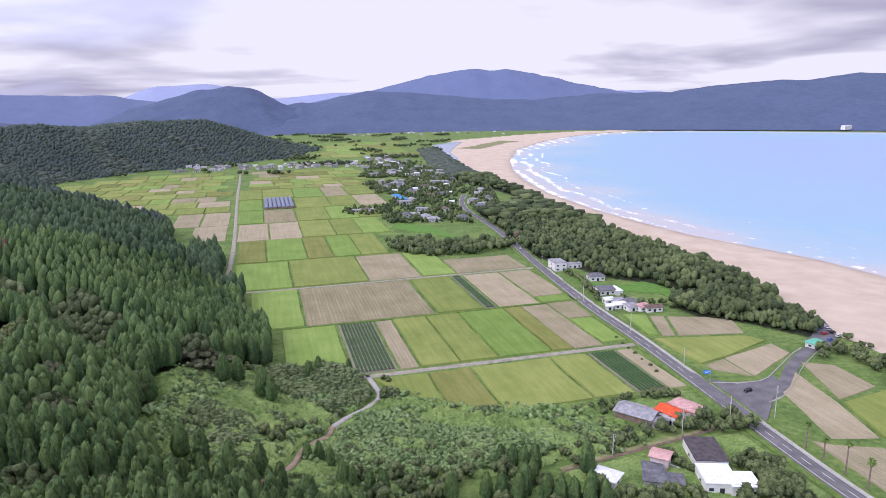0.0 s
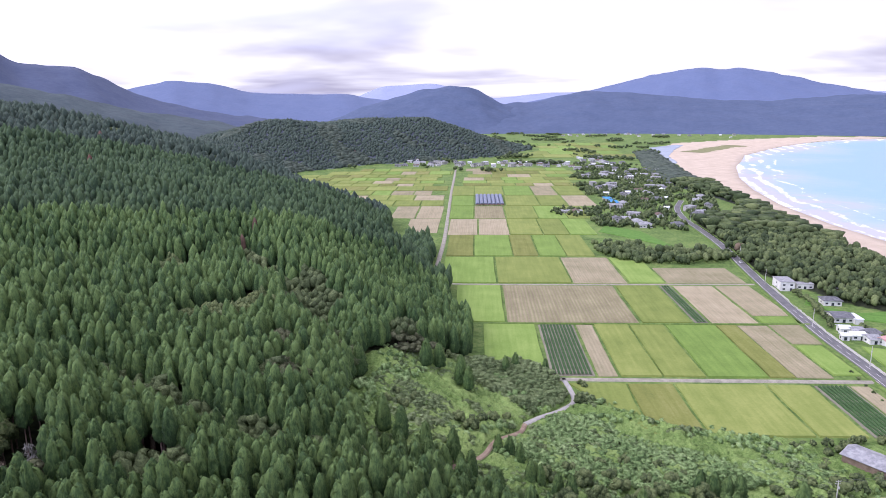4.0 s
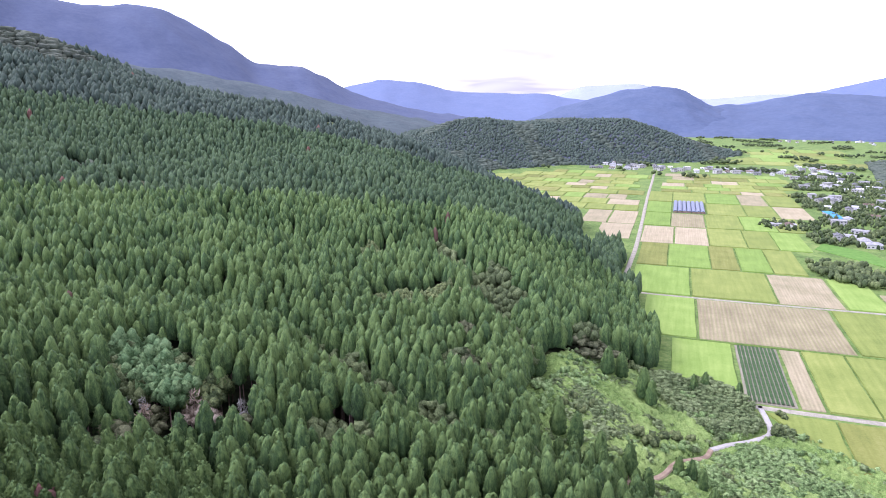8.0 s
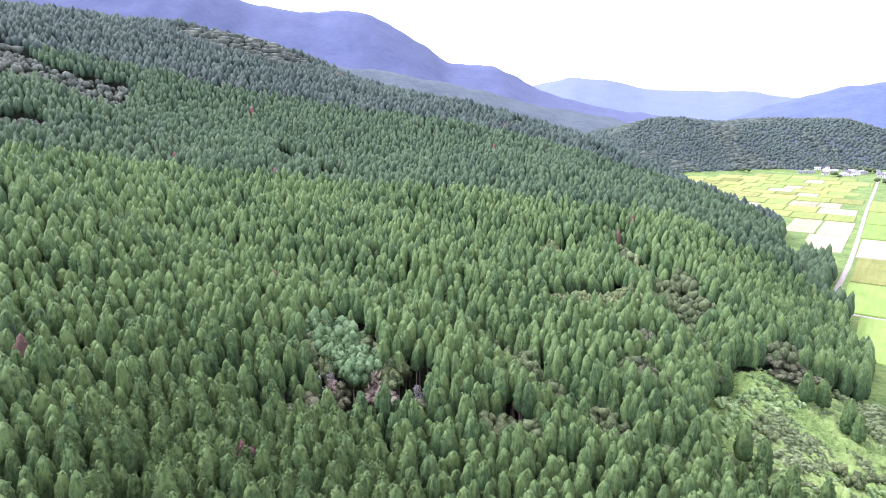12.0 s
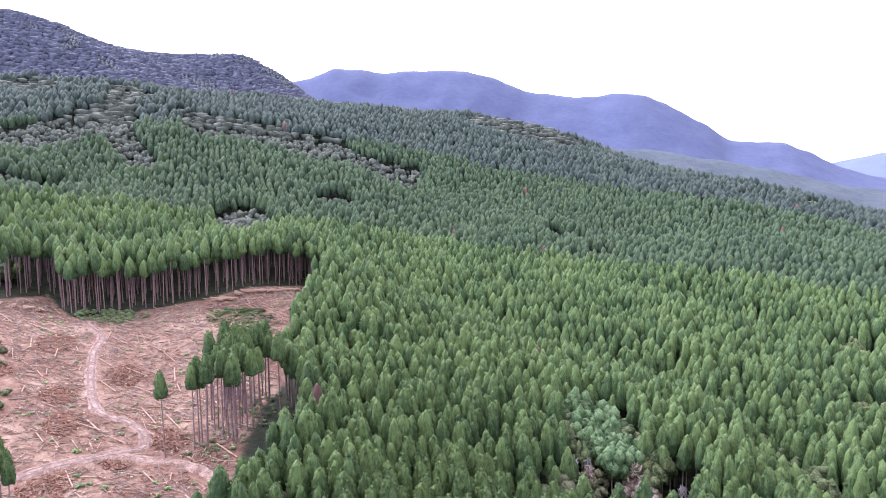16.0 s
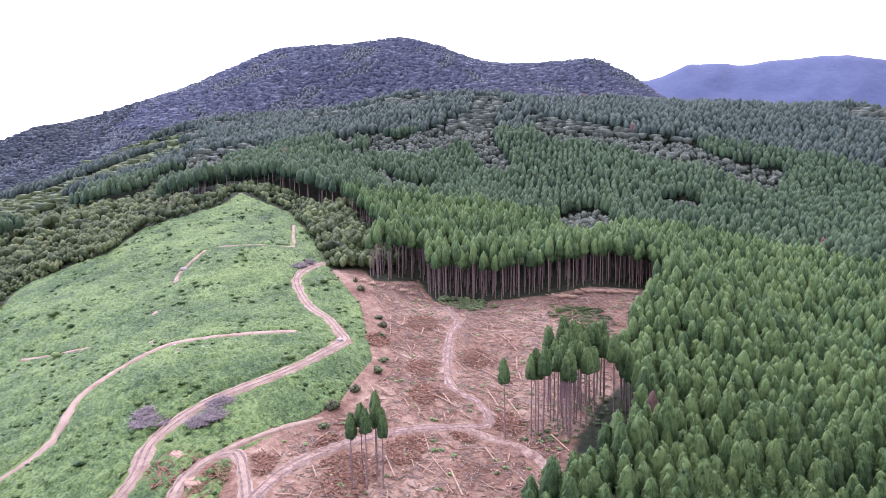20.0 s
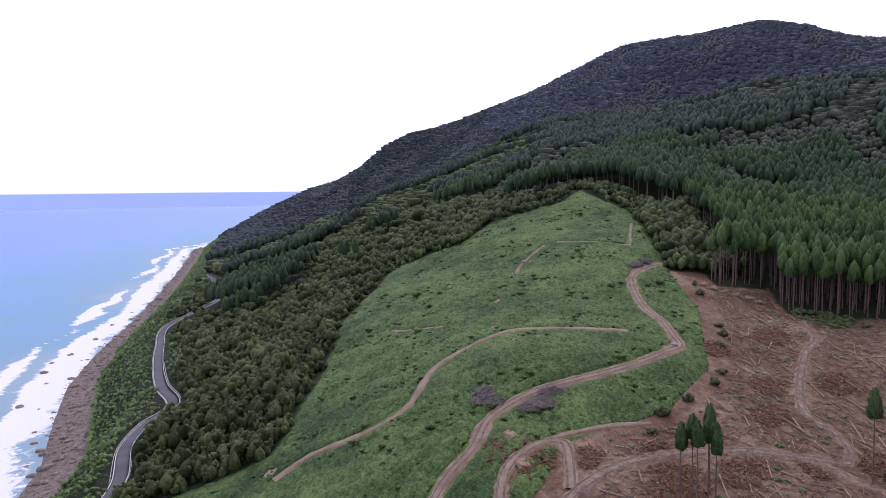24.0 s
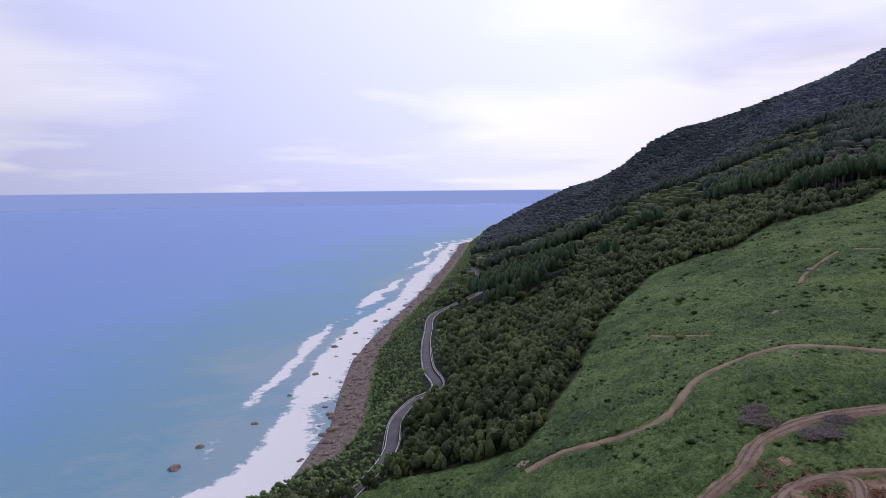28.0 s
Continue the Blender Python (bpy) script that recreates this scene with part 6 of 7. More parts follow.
tagged(new("tree_stumps", scatter_mesh("tree_stumps", tufted((np.vstack([stem(8, 0.9)[0], [[0, 0, 1.02]]]), np.vstack([stem(8, 0.9)[1], [(16 + k, 16 + (k + 1) % 8, 24) for k in range(8)]])), 0, 0.1, 1), np.stack([stump_p[:, 0], stump_p[:, 1], stump_z - 0.1], -1), cut_rng.uniform(0.4, 0.8, len(stump_p)), cut_rng.uniform(0.22, 0.4, len(stump_p)), np.full(len(stump_p), 0.5), M["log"], cut_rng)), "pale stumps of felled cedars", "stumps", kind="stuff")
weeds = off_track(within(FELLED, 260))
tagged(new("weeds", scatter_mesh("weeds", lump_tree(5, 1, 33), np.stack([weeds[:, 0], weeds[:, 1], land_height(weeds[:, 0], weeds[:, 1]) - 0.1], -1), cut_rng.uniform(0.4, 1.1, len(weeds)), cut_rng.uniform(0.4, 1.3, len(weeds)), cut_rng.uniform(0.1, 0.7, len(weeds)), M["shrub"], cut_rng)), "low green weeds among the slash", "weeds", kind="stuff")


def log_pile(x, y, turn, count, length, r, label, layers=3, fan=0.0):
    top = tagged(new("log_pile"), label, "logs", "log piles of the felling")
    bm0 = tube_bm(r, r * 0.8, length, 9)
    bmesh.ops.rotate(bm0, verts=bm0.verts[:], matrix=Matrix.Rotation(radians(90), 3, "Y"))
    bmesh.ops.translate(bm0, verts=bm0.verts[:], vec=(-length / 2, 0, 0))
    first = part("log", bm0, M["log"], top)
    k = 0
    for layer in range(layers):
        for i in range(count - layer):
            o = first if k == 0 else new("log", first.data)
            o.parent = top
            o.matrix_basis = pose(cut_rng.uniform(-0.4, 0.4), (i - (count - layer) / 2) * r * 2.1, r + layer * r * 1.75, cut_rng.uniform(0, 360) * 0, cut_rng.uniform(-1, 1), cut_rng.uniform(-2, 2) + fan * (i - count / 2))
            k += 1
    return set_at(top, x, y, turn, 0.1)


log_pile(-135, -87, 60, 9, 4.2, 0.16, "stack of orange-brown cut logs beside the track")
log_pile(-126, -78, 50, 9, 4.2, 0.16, "stack of orange-brown cut logs beside the track")
for i in range(6):
    log_pile(-287 - 1.0 * i + cut_rng.uniform(-2, 2), -90 + 4.2 * i, 20 + cut_rng.uniform(-25, 25), 6, 9.0, 0.22, "loose fan of long pale logs at the forest edge", 1, 5)
for i in range(9):
    log_pile(-306 - 2.6 * i + cut_rng.uniform(-2, 2), -4 + 4.2 * i, 30 + cut_rng.uniform(-30, 30), 6, 9.0, 0.22, "loose heap of long pale logs at the forest edge", 2, 4)


def brush_pile(x, y, r, n):
    top = tagged(new("brush_pile"), "heap of purplish-grey dead branches", "brush", "brush heaps beside the track")
    bm = bmesh.new()
    rng = random.Random(int(x * 7 + y))
    for i in range(n):
        a, d = rng.uniform(0, 6.28), r * math.sqrt(rng.random())
        h = 1.9 * (1 - d / r) * rng.random()
        p = Vector((d * math.cos(a), d * math.sin(a) * 0.75, h + 0.2))
        w = Vector((rng.uniform(-1, 1), rng.uniform(-1, 1), rng.uniform(-0.3, 0.5))).normalized() * rng.uniform(0.6, 1.6)
        s = w.cross(Vector((0, 0, 1))).normalized() * 0.06
        v = [bm.verts.new(q) for q in (p - w + s, p - w - s, p + w - s * 0.5, p + w + s * 0.5, p + Vector((0, 0, 0.1)))]
        for f in ((0, 1, 4), (1, 2, 4), (2, 3, 4), (3, 0, 4)):
            bm.faces.new([v[k] for k in f])
    part("brush", bm, M["lilac"], top)
    bm = bmesh.new()
    bmesh.ops.create_icosphere(bm, subdivisions=3, radius=1)
    for v in bm.verts:
        k = 1 + 0.3 * noise.noise(v.co * 3)
        v.co = Vector((v.co.x * r * 0.9 * k, v.co.y * r * 0.62 * k, v.co.z * (0.35 + 0.9 * noise.noise(v.co * 2.2 + Vector((x, y, 0))) ** 2) * k))
    part("core", bm, M["lilac"], top)
    set_at(top, x, y, rng.uniform(0, 180), 0.1)


for bx, by, br in ((-147, -102, 4.5), (-150, -105, 3.5), (-153, -88, 4.5), (-149, -90, 3.5), (-158, -89, 3.0), (-282, -118, 4), (-290, -117, 3)):
    brush_pile(bx, by, br * 1.15, 420)

# digger at work edge
M["teal"] = paint("teal_paint", (0.10, 0.36, 0.42))
M["orange"] = paint("orange_paint", (0.62, 0.16, 0.03))
dig = tagged(new("excavator"), "teal logging excavator at the edge of the cedars", "excavator")
for s in (-0.9, 0.9):
    bm = box_bm(-1.6, 1.6, s - 0.28, s + 0.28, 0, 0.75, 0.2)
    part("track", bm, M["tyre"], dig)
part("house", box_bm(-1.6, 1.1, -1.15, 1.15, 0.85, 1.9, 0.12), M["teal"], dig)
cabin = part("cab", box_bm(0.1, 1.5, 0.15, 1.15, 1.0, 2.75, 0.1), M["teal"], dig)
part("pane", box_bm(0.3, 1.53, 0.3, 1.0, 1.8, 2.6), M["window_glass"], cabin)
for nm, m_, lx in (("boom", pose(1.2, -0.3, 1.6, 0, -48, 0), 3.4), ("stick", pose(3.4, -0.3, 4.0, 0, 52, 0), 2.6)):
    o = part(nm, box_bm(0, lx, -0.18, 0.18, -0.22, 0.22, 0.05), M["teal"], dig)
    o.matrix_basis = m_
o = part("grapple", box_bm(-0.4, 0.4, -0.35, 0.35, -0.8, 0.1, 0.12), M["tyre"], dig)
o.location = (5.0, -0.3, 1.9)
set_at(dig, -268, 11, 150, 0.2)
crate = tagged(new("fuel_tank"), "orange fuel tank beside the excavator", "tank")
part("tank", box_bm(-1.2, 1.2, -0.6, 0.6, 0.25, 1.2, 0.15), M["orange"], crate)
for s in (-0.8, 0.8):
    part("skid", box_bm(s - 0.1, s + 0.1, -0.7, 0.7, 0, 0.25), M["tyre"], crate)
set_at(crate, -262, 7, 60, 0.2)

# slender cedars spared by the felling
stand_rng = np.random.RandomState(6)
sp = np.vstack([within(STAND, 40, 0.5), within([(-175, -10), (-184, -8), (-198, 8), (-204, 15), (-192, 13), (-180, 2)], 16, 0.3)])
for x, y in sp:
    tree_thing("cedar_tree", x, y, ground_z(x, y), stand_rng.uniform(1.1, 1.32), stand_rng, "slender cedar with a bare trunk beside the felled slope", "cedars spared by the felling", True)
for x, y in ((-173, -16), (-138, -47), (-140, -45), (-137, -43), (-141, -42), (-143, -41), (-139, -40), (-145, -43), (-136, -46)):
    tree_thing("cedar_tree", x, y, ground_z(x, y), stand_rng.uniform(0.80, 0.98) if x > -150 else 1.15, stand_rng, "slender cedar with a bare trunk beside the felled slope", "cedars spared by the felling", True)
edge_line = [(-158, -62), (-185, -58), (-215, -60), (-240, -70), (-262, -82), (-280, -92)]
# ---- meadow: knee-high fern and vine ----
mead_rng = np.random.RandomState(23)


def undergrowth(name, ring, lines, grid, high, mat, label, rng):
    """A ragged sheet of knee-high leaves over a plot, open along its tracks."""
    r = np.array(ring)
    gi, gj = np.meshgrid(np.arange(r[:, 0].min() - 5, r[:, 0].max() + 5, grid), np.arange(r[:, 1].min() - 5, r[:, 1].max() + 5, grid), indexing="ij")
    fx, fy = gi + rng.uniform(-0.35, 0.35, gi.shape) * grid, gj + rng.uniform(-0.35, 0.35, gi.shape) * grid
    rim = inside(fx, fy, ring) - 0.3
    for points, width in lines:
        rim = np.minimum(rim, outline_distance(fx, fy, points, False) - width / 2 - 0.1 - 0.5 * wob(fx, fy, 4, 8.0))
    swell = 0.62 + 0.30 * wob(fx, fy, 7, 1.0) + 0.36 * wob(fx, fy, 3.1, 4.0) + rng.uniform(-0.42, 0.42, fx.shape)
    fz = land_height(fx, fy) + np.clip(rim / 1.2, -0.2, 1) * np.maximum(swell, 0.12) * high
    tone = np.clip(0.5 + 0.27 * wob(fx, fy, 30, 1.0) + 0.22 * wob(fx, fy, 9, 2.0) + 0.34 * (swell - 0.55) + rng.normal(0, 0.14, fx.shape), 0.02, 0.97)
    fq = grid_quads(*fx.shape)
    fq = fq[(rim.ravel()[fq] > -0.4).all(1)]
    kept = np.unique(fq)
    back_ = np.zeros(fx.size, int)
    back_[kept] = np.arange(len(kept))
    me = mesh_from(name, np.stack([fx, fy, fz], -1).reshape(-1, 3)[kept], quads=back_[fq], attrs={"tint": tone.ravel()[kept]}, mats=[mat])
    return tagged(new(name, me), label, "undergrowth", kind="stuff")


undergrowth("fern_meadow", MEADOW, TRACKS, 0.85, 1.0, M["fern"], "knee-high green ferns and vines over the slope", mead_rng)
M["lush"] = foliage("lush_grass", (0.085, 0.150, 0.034), (0.180, 0.285, 0.074), (0.29, 0.395, 0.125), (0.2, 0.2, 0.1), 0.6)
undergrowth("tall_grass", SCRUB, [(FOOT_PATH, 3.0)], 0.8, 2.0, M["lush"], "tall bright green grass and vines in the hollow", mead_rng)
undergrowth("tall_grass", [(-46, 210), (-44, 236), (-34, 258), (-22, 264), (2, 250), (30, 244), (56, 250), (66, 240), (60, 228), (44, 220), (28, 212), (8, 208), (-20, 204)], [(FOOT_PATH, 3.0)], 0.9, 1.2, M["lush"], "bright green creepers and grass below the fields", mead_rng)
undergrowth("rough_grass", [(40, 212), (64, 221), (88, 231), (104, 238), (114, 236), (124, 196), (114, 178), (60, 188)], [], 0.9, 0.6, M["lush"], "rough green grass round the farm buildings", mead_rng)
undergrowth("rough_grass", [(56, 251), (70, 263), (98, 277), (108, 276), (110, 254), (98, 247), (70, 241)], [], 0.9, 0.6, M["lush"], "rough green grass round the farm buildings", mead_rng)
mx, my = jitter_grid(-405, -55, -275, -50, 2.3, mead_rng, 0.48)
ok = (inside(mx, my, MEADOW) > 0.5) & (wob(mx, my, 17, 3.0) > -0.1)
for points, width in TRACKS:
    ok &= outline_distance(mx, my, points, False) > width / 2 + 0.8
mx, my = mx[ok], my[ok]
ms = mead_rng.gamma(3.0, 0.14, len(mx)) + 0.15
tagged(new("fern_clumps", scatter_mesh("fern_clumps", tufted(lump_tree(1, 1, 51, 0.7, 0.5), 8, 0.3, 2), np.stack([mx, my, land_height(mx, my) - 0.1], -1), 1.5 * ms, 2.4 * ms, np.clip(mead_rng.normal(0.5, 0.2, len(mx)), 0.05, 0.95), M["fern"], mead_rng)), "taller fern clumps among the vines", "undergrowth", kind="stuff")
M["boulder"] = mottled("grey_boulder", (0.22, 0.20, 0.18), (0.45, 0.42, 0.38), 1.0, 0.15)


def boulder_mesh(seed, detail=2):
    bm = bmesh.new()
    bmesh.ops.create_icosphere(bm, subdivisions=detail, radius=1)
    for v in bm.verts:
        v.co *= 1 + 0.35 * noise.noise(v.co * 1.3 + Vector((seed, 0, 0)))
        v.co.z *= 0.7
    return bm


for x, y, s in ((-187, -110, 0.9), (-190, -122, 0.8), (-206, -73, 1.2), (-277, -172, 1.5), (-118, -150, 0.7)):
    tagged(set_at(part("boulder", boulder_mesh(x), M["boulder"]), x, y, x * 3, 0.3 * s), "pale boulder beside the track", "boulder").scale = (s, s, s)
bare = [(-225, -152, 3.5), (-196, -134, 2.5), (-277, -168, 2.2), (-186, -118, 3), (-108, -150, 4), (-196, -160, 2.0)]
for x, y, r in bare:
    ribbon("bare_patch", [(x - r, y - r * 0.3), (x, y), (x + r, y + r * 0.4)], r * 0.9, M["dirt"], 0.4, "scar of bare orange earth in the meadow", "bare earth", 7, 0.6, 0.35, step=1.0)

# ---- hollow of dead trees in the cedars ----
M["dead"] = mottled("dead_foliage", (0.15, 0.11, 0.08), (0.40, 0.33, 0.26), 1.0, 0.15)
M["dead_grey"] = mottled("grey_dead_twigs", (0.14, 0.14, 0.13), (0.34, 0.33, 0.31), 1.0, 0.15)
hol_rng = np.random.RandomState(8)
for x, y, s, kind in ((-152, 104, 1.1, "dead"), (-150, 107, 0.8, "dead"), (-158, 93, 0.9, "dead"), (-160, 89, 1.0, "dead_grey"), (-145, 114, 0.8, "dead_grey"), (-144, 117, 0.7, "dead_grey"), (-162, 95, 0.8, "dead_grey")):
    top = tagged(new("dead_tree"), "withered pale brown tree in a dark gap of the plantation" if kind == "dead" else "leafless grey tree in a gap of the plantation", "dead tree", "dead trees in the gap")
    bm = bmesh.new()
    for k in range(120):
        a, h = hol_rng.uniform(0, 6.28), hol_rng.uniform(3, 12)
        r = 2.6 * (1 - abs(h - 8) / 7)
        p = Vector((math.cos(a) * r * hol_rng.uniform(0.1, 1), math.sin(a) * r * hol_rng.uniform(0.1, 1), h))
        w = Vector((hol_rng.uniform(-1, 1), hol_rng.uniform(-1, 1), hol_rng.uniform(-1.5, 0.5))).normalized() * hol_rng.uniform(0.7, 1.6)
        q = w.cross(Vector((0.3, 0.2, 1))).normalized() * 0.22
        v = [bm.verts.new(t) for t in (p - w, p + q, p + w, p - q)]
        bm.faces.new(v)
    part("dead_foliage", bm, M[kind], top)
    part("trunk", tube_bm(0.25, 0.08, 12, 7), M["bark"], top)
    set_at(top, x, y, 0).scale = (s, s, s)
for k in range(26):
    a = hol_rng.uniform(0, 1)
    x, y = -168 + 14 * a + hol_rng.uniform(-6, 6), 100 + 14 * a + hol_rng.uniform(-5, 5)
    tree_thing("broadleaf_tree", x, y, ground_z(x, y) + 2 + 2 * hol_rng.uniform(), hol_rng.uniform(0.9, 1.25), hol_rng, "fresh light green broadleaf tree among the cedars", "broadleaf clump in the cedars") if k < 16 else None

# ---- coast: road, wall, rocks ----
ribbon("coast_road", COAST_ROAD, 5.6, M["asphalt_dark"], 0.9, "winding dark grey asphalt road above the shore", "road", 7, 1.6, level=True)
for o in (2.6, -2.6):
    ribbon("road_marking", COAST_ROAD, 0.3, M["white_line"], 0.98, "white edge line", "road marking", 2, 0.0, level=True, offset=o)
M["rail"] = mottled("white_guard_rail", (0.55, 0.55, 0.54), (0.75, 0.75, 0.74), 1, 0.1, 0.5)


def guard_rail(points, offset):
    c = smooth_line(points, 4.0)
    t = np.gradient(c, axis=0)
    t /= np.linalg.norm(t, axis=1)[:, None]
    c = c + np.stack([t[:, 1], -t[:, 0]], -1) * offset
    mid = np.convolve(np.pad(land_height(c[:, 0], c[:, 1]), 4, mode="edge"), np.ones(9) / 9, "valid") + 0.8
    rail = tagged(new("guard_rail"), "white steel guard rail along the coast road", "guard rail")
    v = np.stack([np.stack([c[:, 0], c[:, 1], mid + h], -1) for h in (0.45, 0.85)], 1).reshape(-1, 3)
    bar = new("beam", mesh_from("beam", v, quads=grid_quads(len(c), 2), mats=[M["rail"]]))
    sol = bar.modifiers.new("thick", "SOLIDIFY")
    sol.thickness = 0.12
    bar.parent = rail
    post = None
    for (x, y), z in zip(c, mid):
        if post is None:
            o = part("post", box_bm(-0.07, 0.07, -0.07, 0.07, -0.6, 0.8), M["rail"], rail)
            post = o.data
        else:
            o = new("post", post)
            o.parent = rail
        o.location = (x, y, z)


guard_rail(COAST_ROAD[:9], 3.1)
guard_rail(COAST_ROAD[3:13], -3.1)
rock_rng = np.random.RandomState(31)
rp = np.stack([rock_rng.uniform(-820, 60, 60000), rock_rng.uniform(-1350, -230, 60000)], -1)
rd = outline_distance(rp[:, 0], rp[:, 1], LAND)
rp = rp[(rd > -10) & (rd < 20) & (rock_rng.uniform(size=len(rd)) < np.where(rd > -1, 1, 0.12))]
rp = rp[np.argsort(np.hypot(rp[:, 0], rp[:, 1]))][:3600]
rs = rock_rng.gamma(1.5, 0.42, len(rp)) + 0.25
bmv = boulder_mesh(3, 1)
tmpl = (np.array([v.co for v in bmv.verts]), np.array([[v.index for v in f.verts] for f in bmv.faces]))
bmv.free()
tagged(new("shore_rocks", scatter_mesh("shore_rocks", tmpl, np.stack([rp[:, 0], rp[:, 1], np.maximum(land_height(rp[:, 0], rp[:, 1]), SEA - 0.6)], -1), rs, rs * 1.2, rock_rng.uniform(0, 1, len(rp)), M["shore_rock"], rock_rng)), "brown and grey boulders along the shore", "rocks", kind="stuff")
for x, y, s in ((-40, -330, 3.0), (-55, -352, 2.2), (-150, -450, 2.6), (-190, -520, 2.8), (-205, -545, 2.0), (-225, -560, 2.4), (-88, -372, 2.0), (-262, -600, 2.6), (-120, -412, 1.8), (-300, -650, 2.2), (-180, -490, 1.6)):
    ob = tagged(part("sea_rock", boulder_mesh(x, 3), M["shore_rock"]), "dark wet rock standing in the surf", "rock", "rocks in the surf")
    ob.matrix_basis = pose(x, y, SEA - 0.2, 0, 0, x) @ Matrix.Scale(s, 4)

ribbon("sandbar_grass", [(70, 1720), (110, 1800), (150, 1900), (200, 1990)], 60, M["reeds"], 0.5, "dry olive grass on the sandbar by the river mouth", "grass", 9, 0.8, 0.25, step=12)
# river mouth behind the beach, lawns
M["river"] = mottled("still_water", (0.30, 0.36, 0.44), (0.42, 0.48, 0.55), 30, 3, 0.2)
tagged(part("river", slab([(-24, 1860), (10, 1920), (44, 1990), (60, 1960), (36, 1800), (20, 1600), (36, 1440), (24, 1360), (4, 1330), (-8, 1400), (-16, 1540), (-22, 1700)], -0.5, 0.9, 1.0, 2.0), M["river"]), "calm grey-blue river mouth behind the sand", "river", kind="structure")
for ring, txt in (([(96, 470), (102, 454), (118, 444), (148, 458), (157, 452), (157, 424), (155, 407), (147, 408), (142, 425), (120, 431), (92, 456)], "mown green lawn beside the houses"), ([(-53, 666), (-49, 697), (-13, 677), (28, 590), (24, 600), (-13, 634)], "green grass strip beside the copse")):
    tagged(part("lawn", slab(ring, -0.3, 0.5, 0.5, 0.6), M["lawn"]), txt, "lawn", kind="structure")
ribbon("lane", [(40, 213), (64, 224.5), (89, 235), (106, 243), (114, 250)], 3.2, M["reeds"], 0.35, "narrow brown lane with low walls", "lane")
ribbon("lane_wall", [(40, 211), (64, 222.3), (89, 232.8), (106, 240.8)], 0.4, M["wood_wall"], 1.0, "low dark wall beside the lane", "wall", 3, 1.2)
ribbon("kerb_wall", [(119.6, 283), (132, 282.4), (144.3, 285.1), (157, 298), (173, 315.8), (182, 324)], 0.5, M["concrete"], 0.8, "low concrete wall round the field corner", "wall", 3, 0.9)
ribbon("kerb_wall", [(136, 262), (147, 270), (158, 283), (168, 297), (182, 313), (192, 323)], 0.5, M["concrete"], 0.8, "low concrete wall beside the beach road", "wall", 3, 0.9)


# ---- hill foot beside the valley: cedars, lush thicket, bushes ----
foot_rng = np.random.RandomState(41)
for x, y, s in ((-75, 174, 0.6), (-70, 175, 0.62), (-66, 177, 0.68), (-62, 178, 0.7), (-58, 181, 0.62), (-53, 182, 0.58), (-72, 179, 0.6), (-64, 182, 0.62), (-48, 211, 0.5), (-44, 211, 0.55), (-40, 210, 0.52), (-34, 198, 0.6), (-31, 199, 0.55), (-25, 195, 0.6),
                (19, 215, 0.6), (23, 214, 0.65), (27, 213, 0.62), (31, 214, 0.66), (13, 197, 0.62), (18, 196, 0.66), (23, 194, 0.7), (32, 194, 0.68), (36, 192, 0.72), (40, 191, 0.7), (45, 189, 0.74), (50, 189, 0.7), (29, 205, 0.62), (25, 203, 0.62), (-60, 300, 0.62), (-46, 302, 0.5), (-64, 296, 0.6)):
    tree_thing("cedar_tree", x, y, ground_z(x, y) - 1.5, s, foot_rng, "dense young dark green cedar at the hill foot", "cedars at the hill foot", low=True)
for x, y, s in ((58, 193, 0.8), (65, 192, 0.75), (72, 193, 0.8), (80, 192, 0.75), (102, 212, 0.7), (106, 207, 0.85), (109, 201, 0.9), (111, 195, 0.9), (103, 193, 0.9), (95, 191, 0.8), (87, 238, 0.45), (93, 240, 0.55), (100, 239, 0.6), (106, 238, 0.65), (112, 240, 0.7), (49, 228, 0.4), (55, 231, 0.45), (63, 235, 0.45), (70, 238, 0.5), (77, 241, 0.45),
                (87, 272, 0.35), (91, 271, 0.45), (95, 269, 0.45), (54, 257, 0.4), (61, 261, 0.35), (66, 262, 0.45), (72, 264, 0.4), (43, 222, 0.5), (46, 216, 0.5)):
    tree_thing("broadleaf_tree", x, y, ground_z(x, y) - 0.4, s, foot_rng, "leafy dark green garden tree beside the houses", "trees round the houses")
for x, y, s in ((-29, 204, 0.7), (-18, 207, 0.8), (-6, 208, 0.75), (2, 204, 0.8), (10, 219, 0.6), (-14, 223, 0.5), (-23, 231, 0.45), (-6, 227, 0.5), (6, 227, 0.5), (-35, 224, 0.5), (-12, 199, 0.8), (-3, 198, 0.75), (7, 210, 0.7), (-24, 214, 0.6), (-10, 215, 0.6), (2, 216, 0.55), (14, 224, 0.45),
                (-60, 220, 0.75), (-66, 224, 0.6), (-56, 237, 0.6), (-59, 232, 0.55), (-52, 244, 0.5), (-91, 222, 0.5), (-85, 216, 0.55), (-91, 214, 0.5), (-84, 225, 0.45), (-95, 290, 0.55), (-90, 289, 0.6), (-107, 311, 0.6), (-84, 300, 0.5), (-76, 303, 0.5), (-28, 292, 0.45), (-26, 290, 0.35)):
    tree_thing("broadleaf_tree", x, y, ground_z(x, y) - 0.6, s, foot_rng, "lush rounded leafy tree in the thicket", "trees of the thicket")


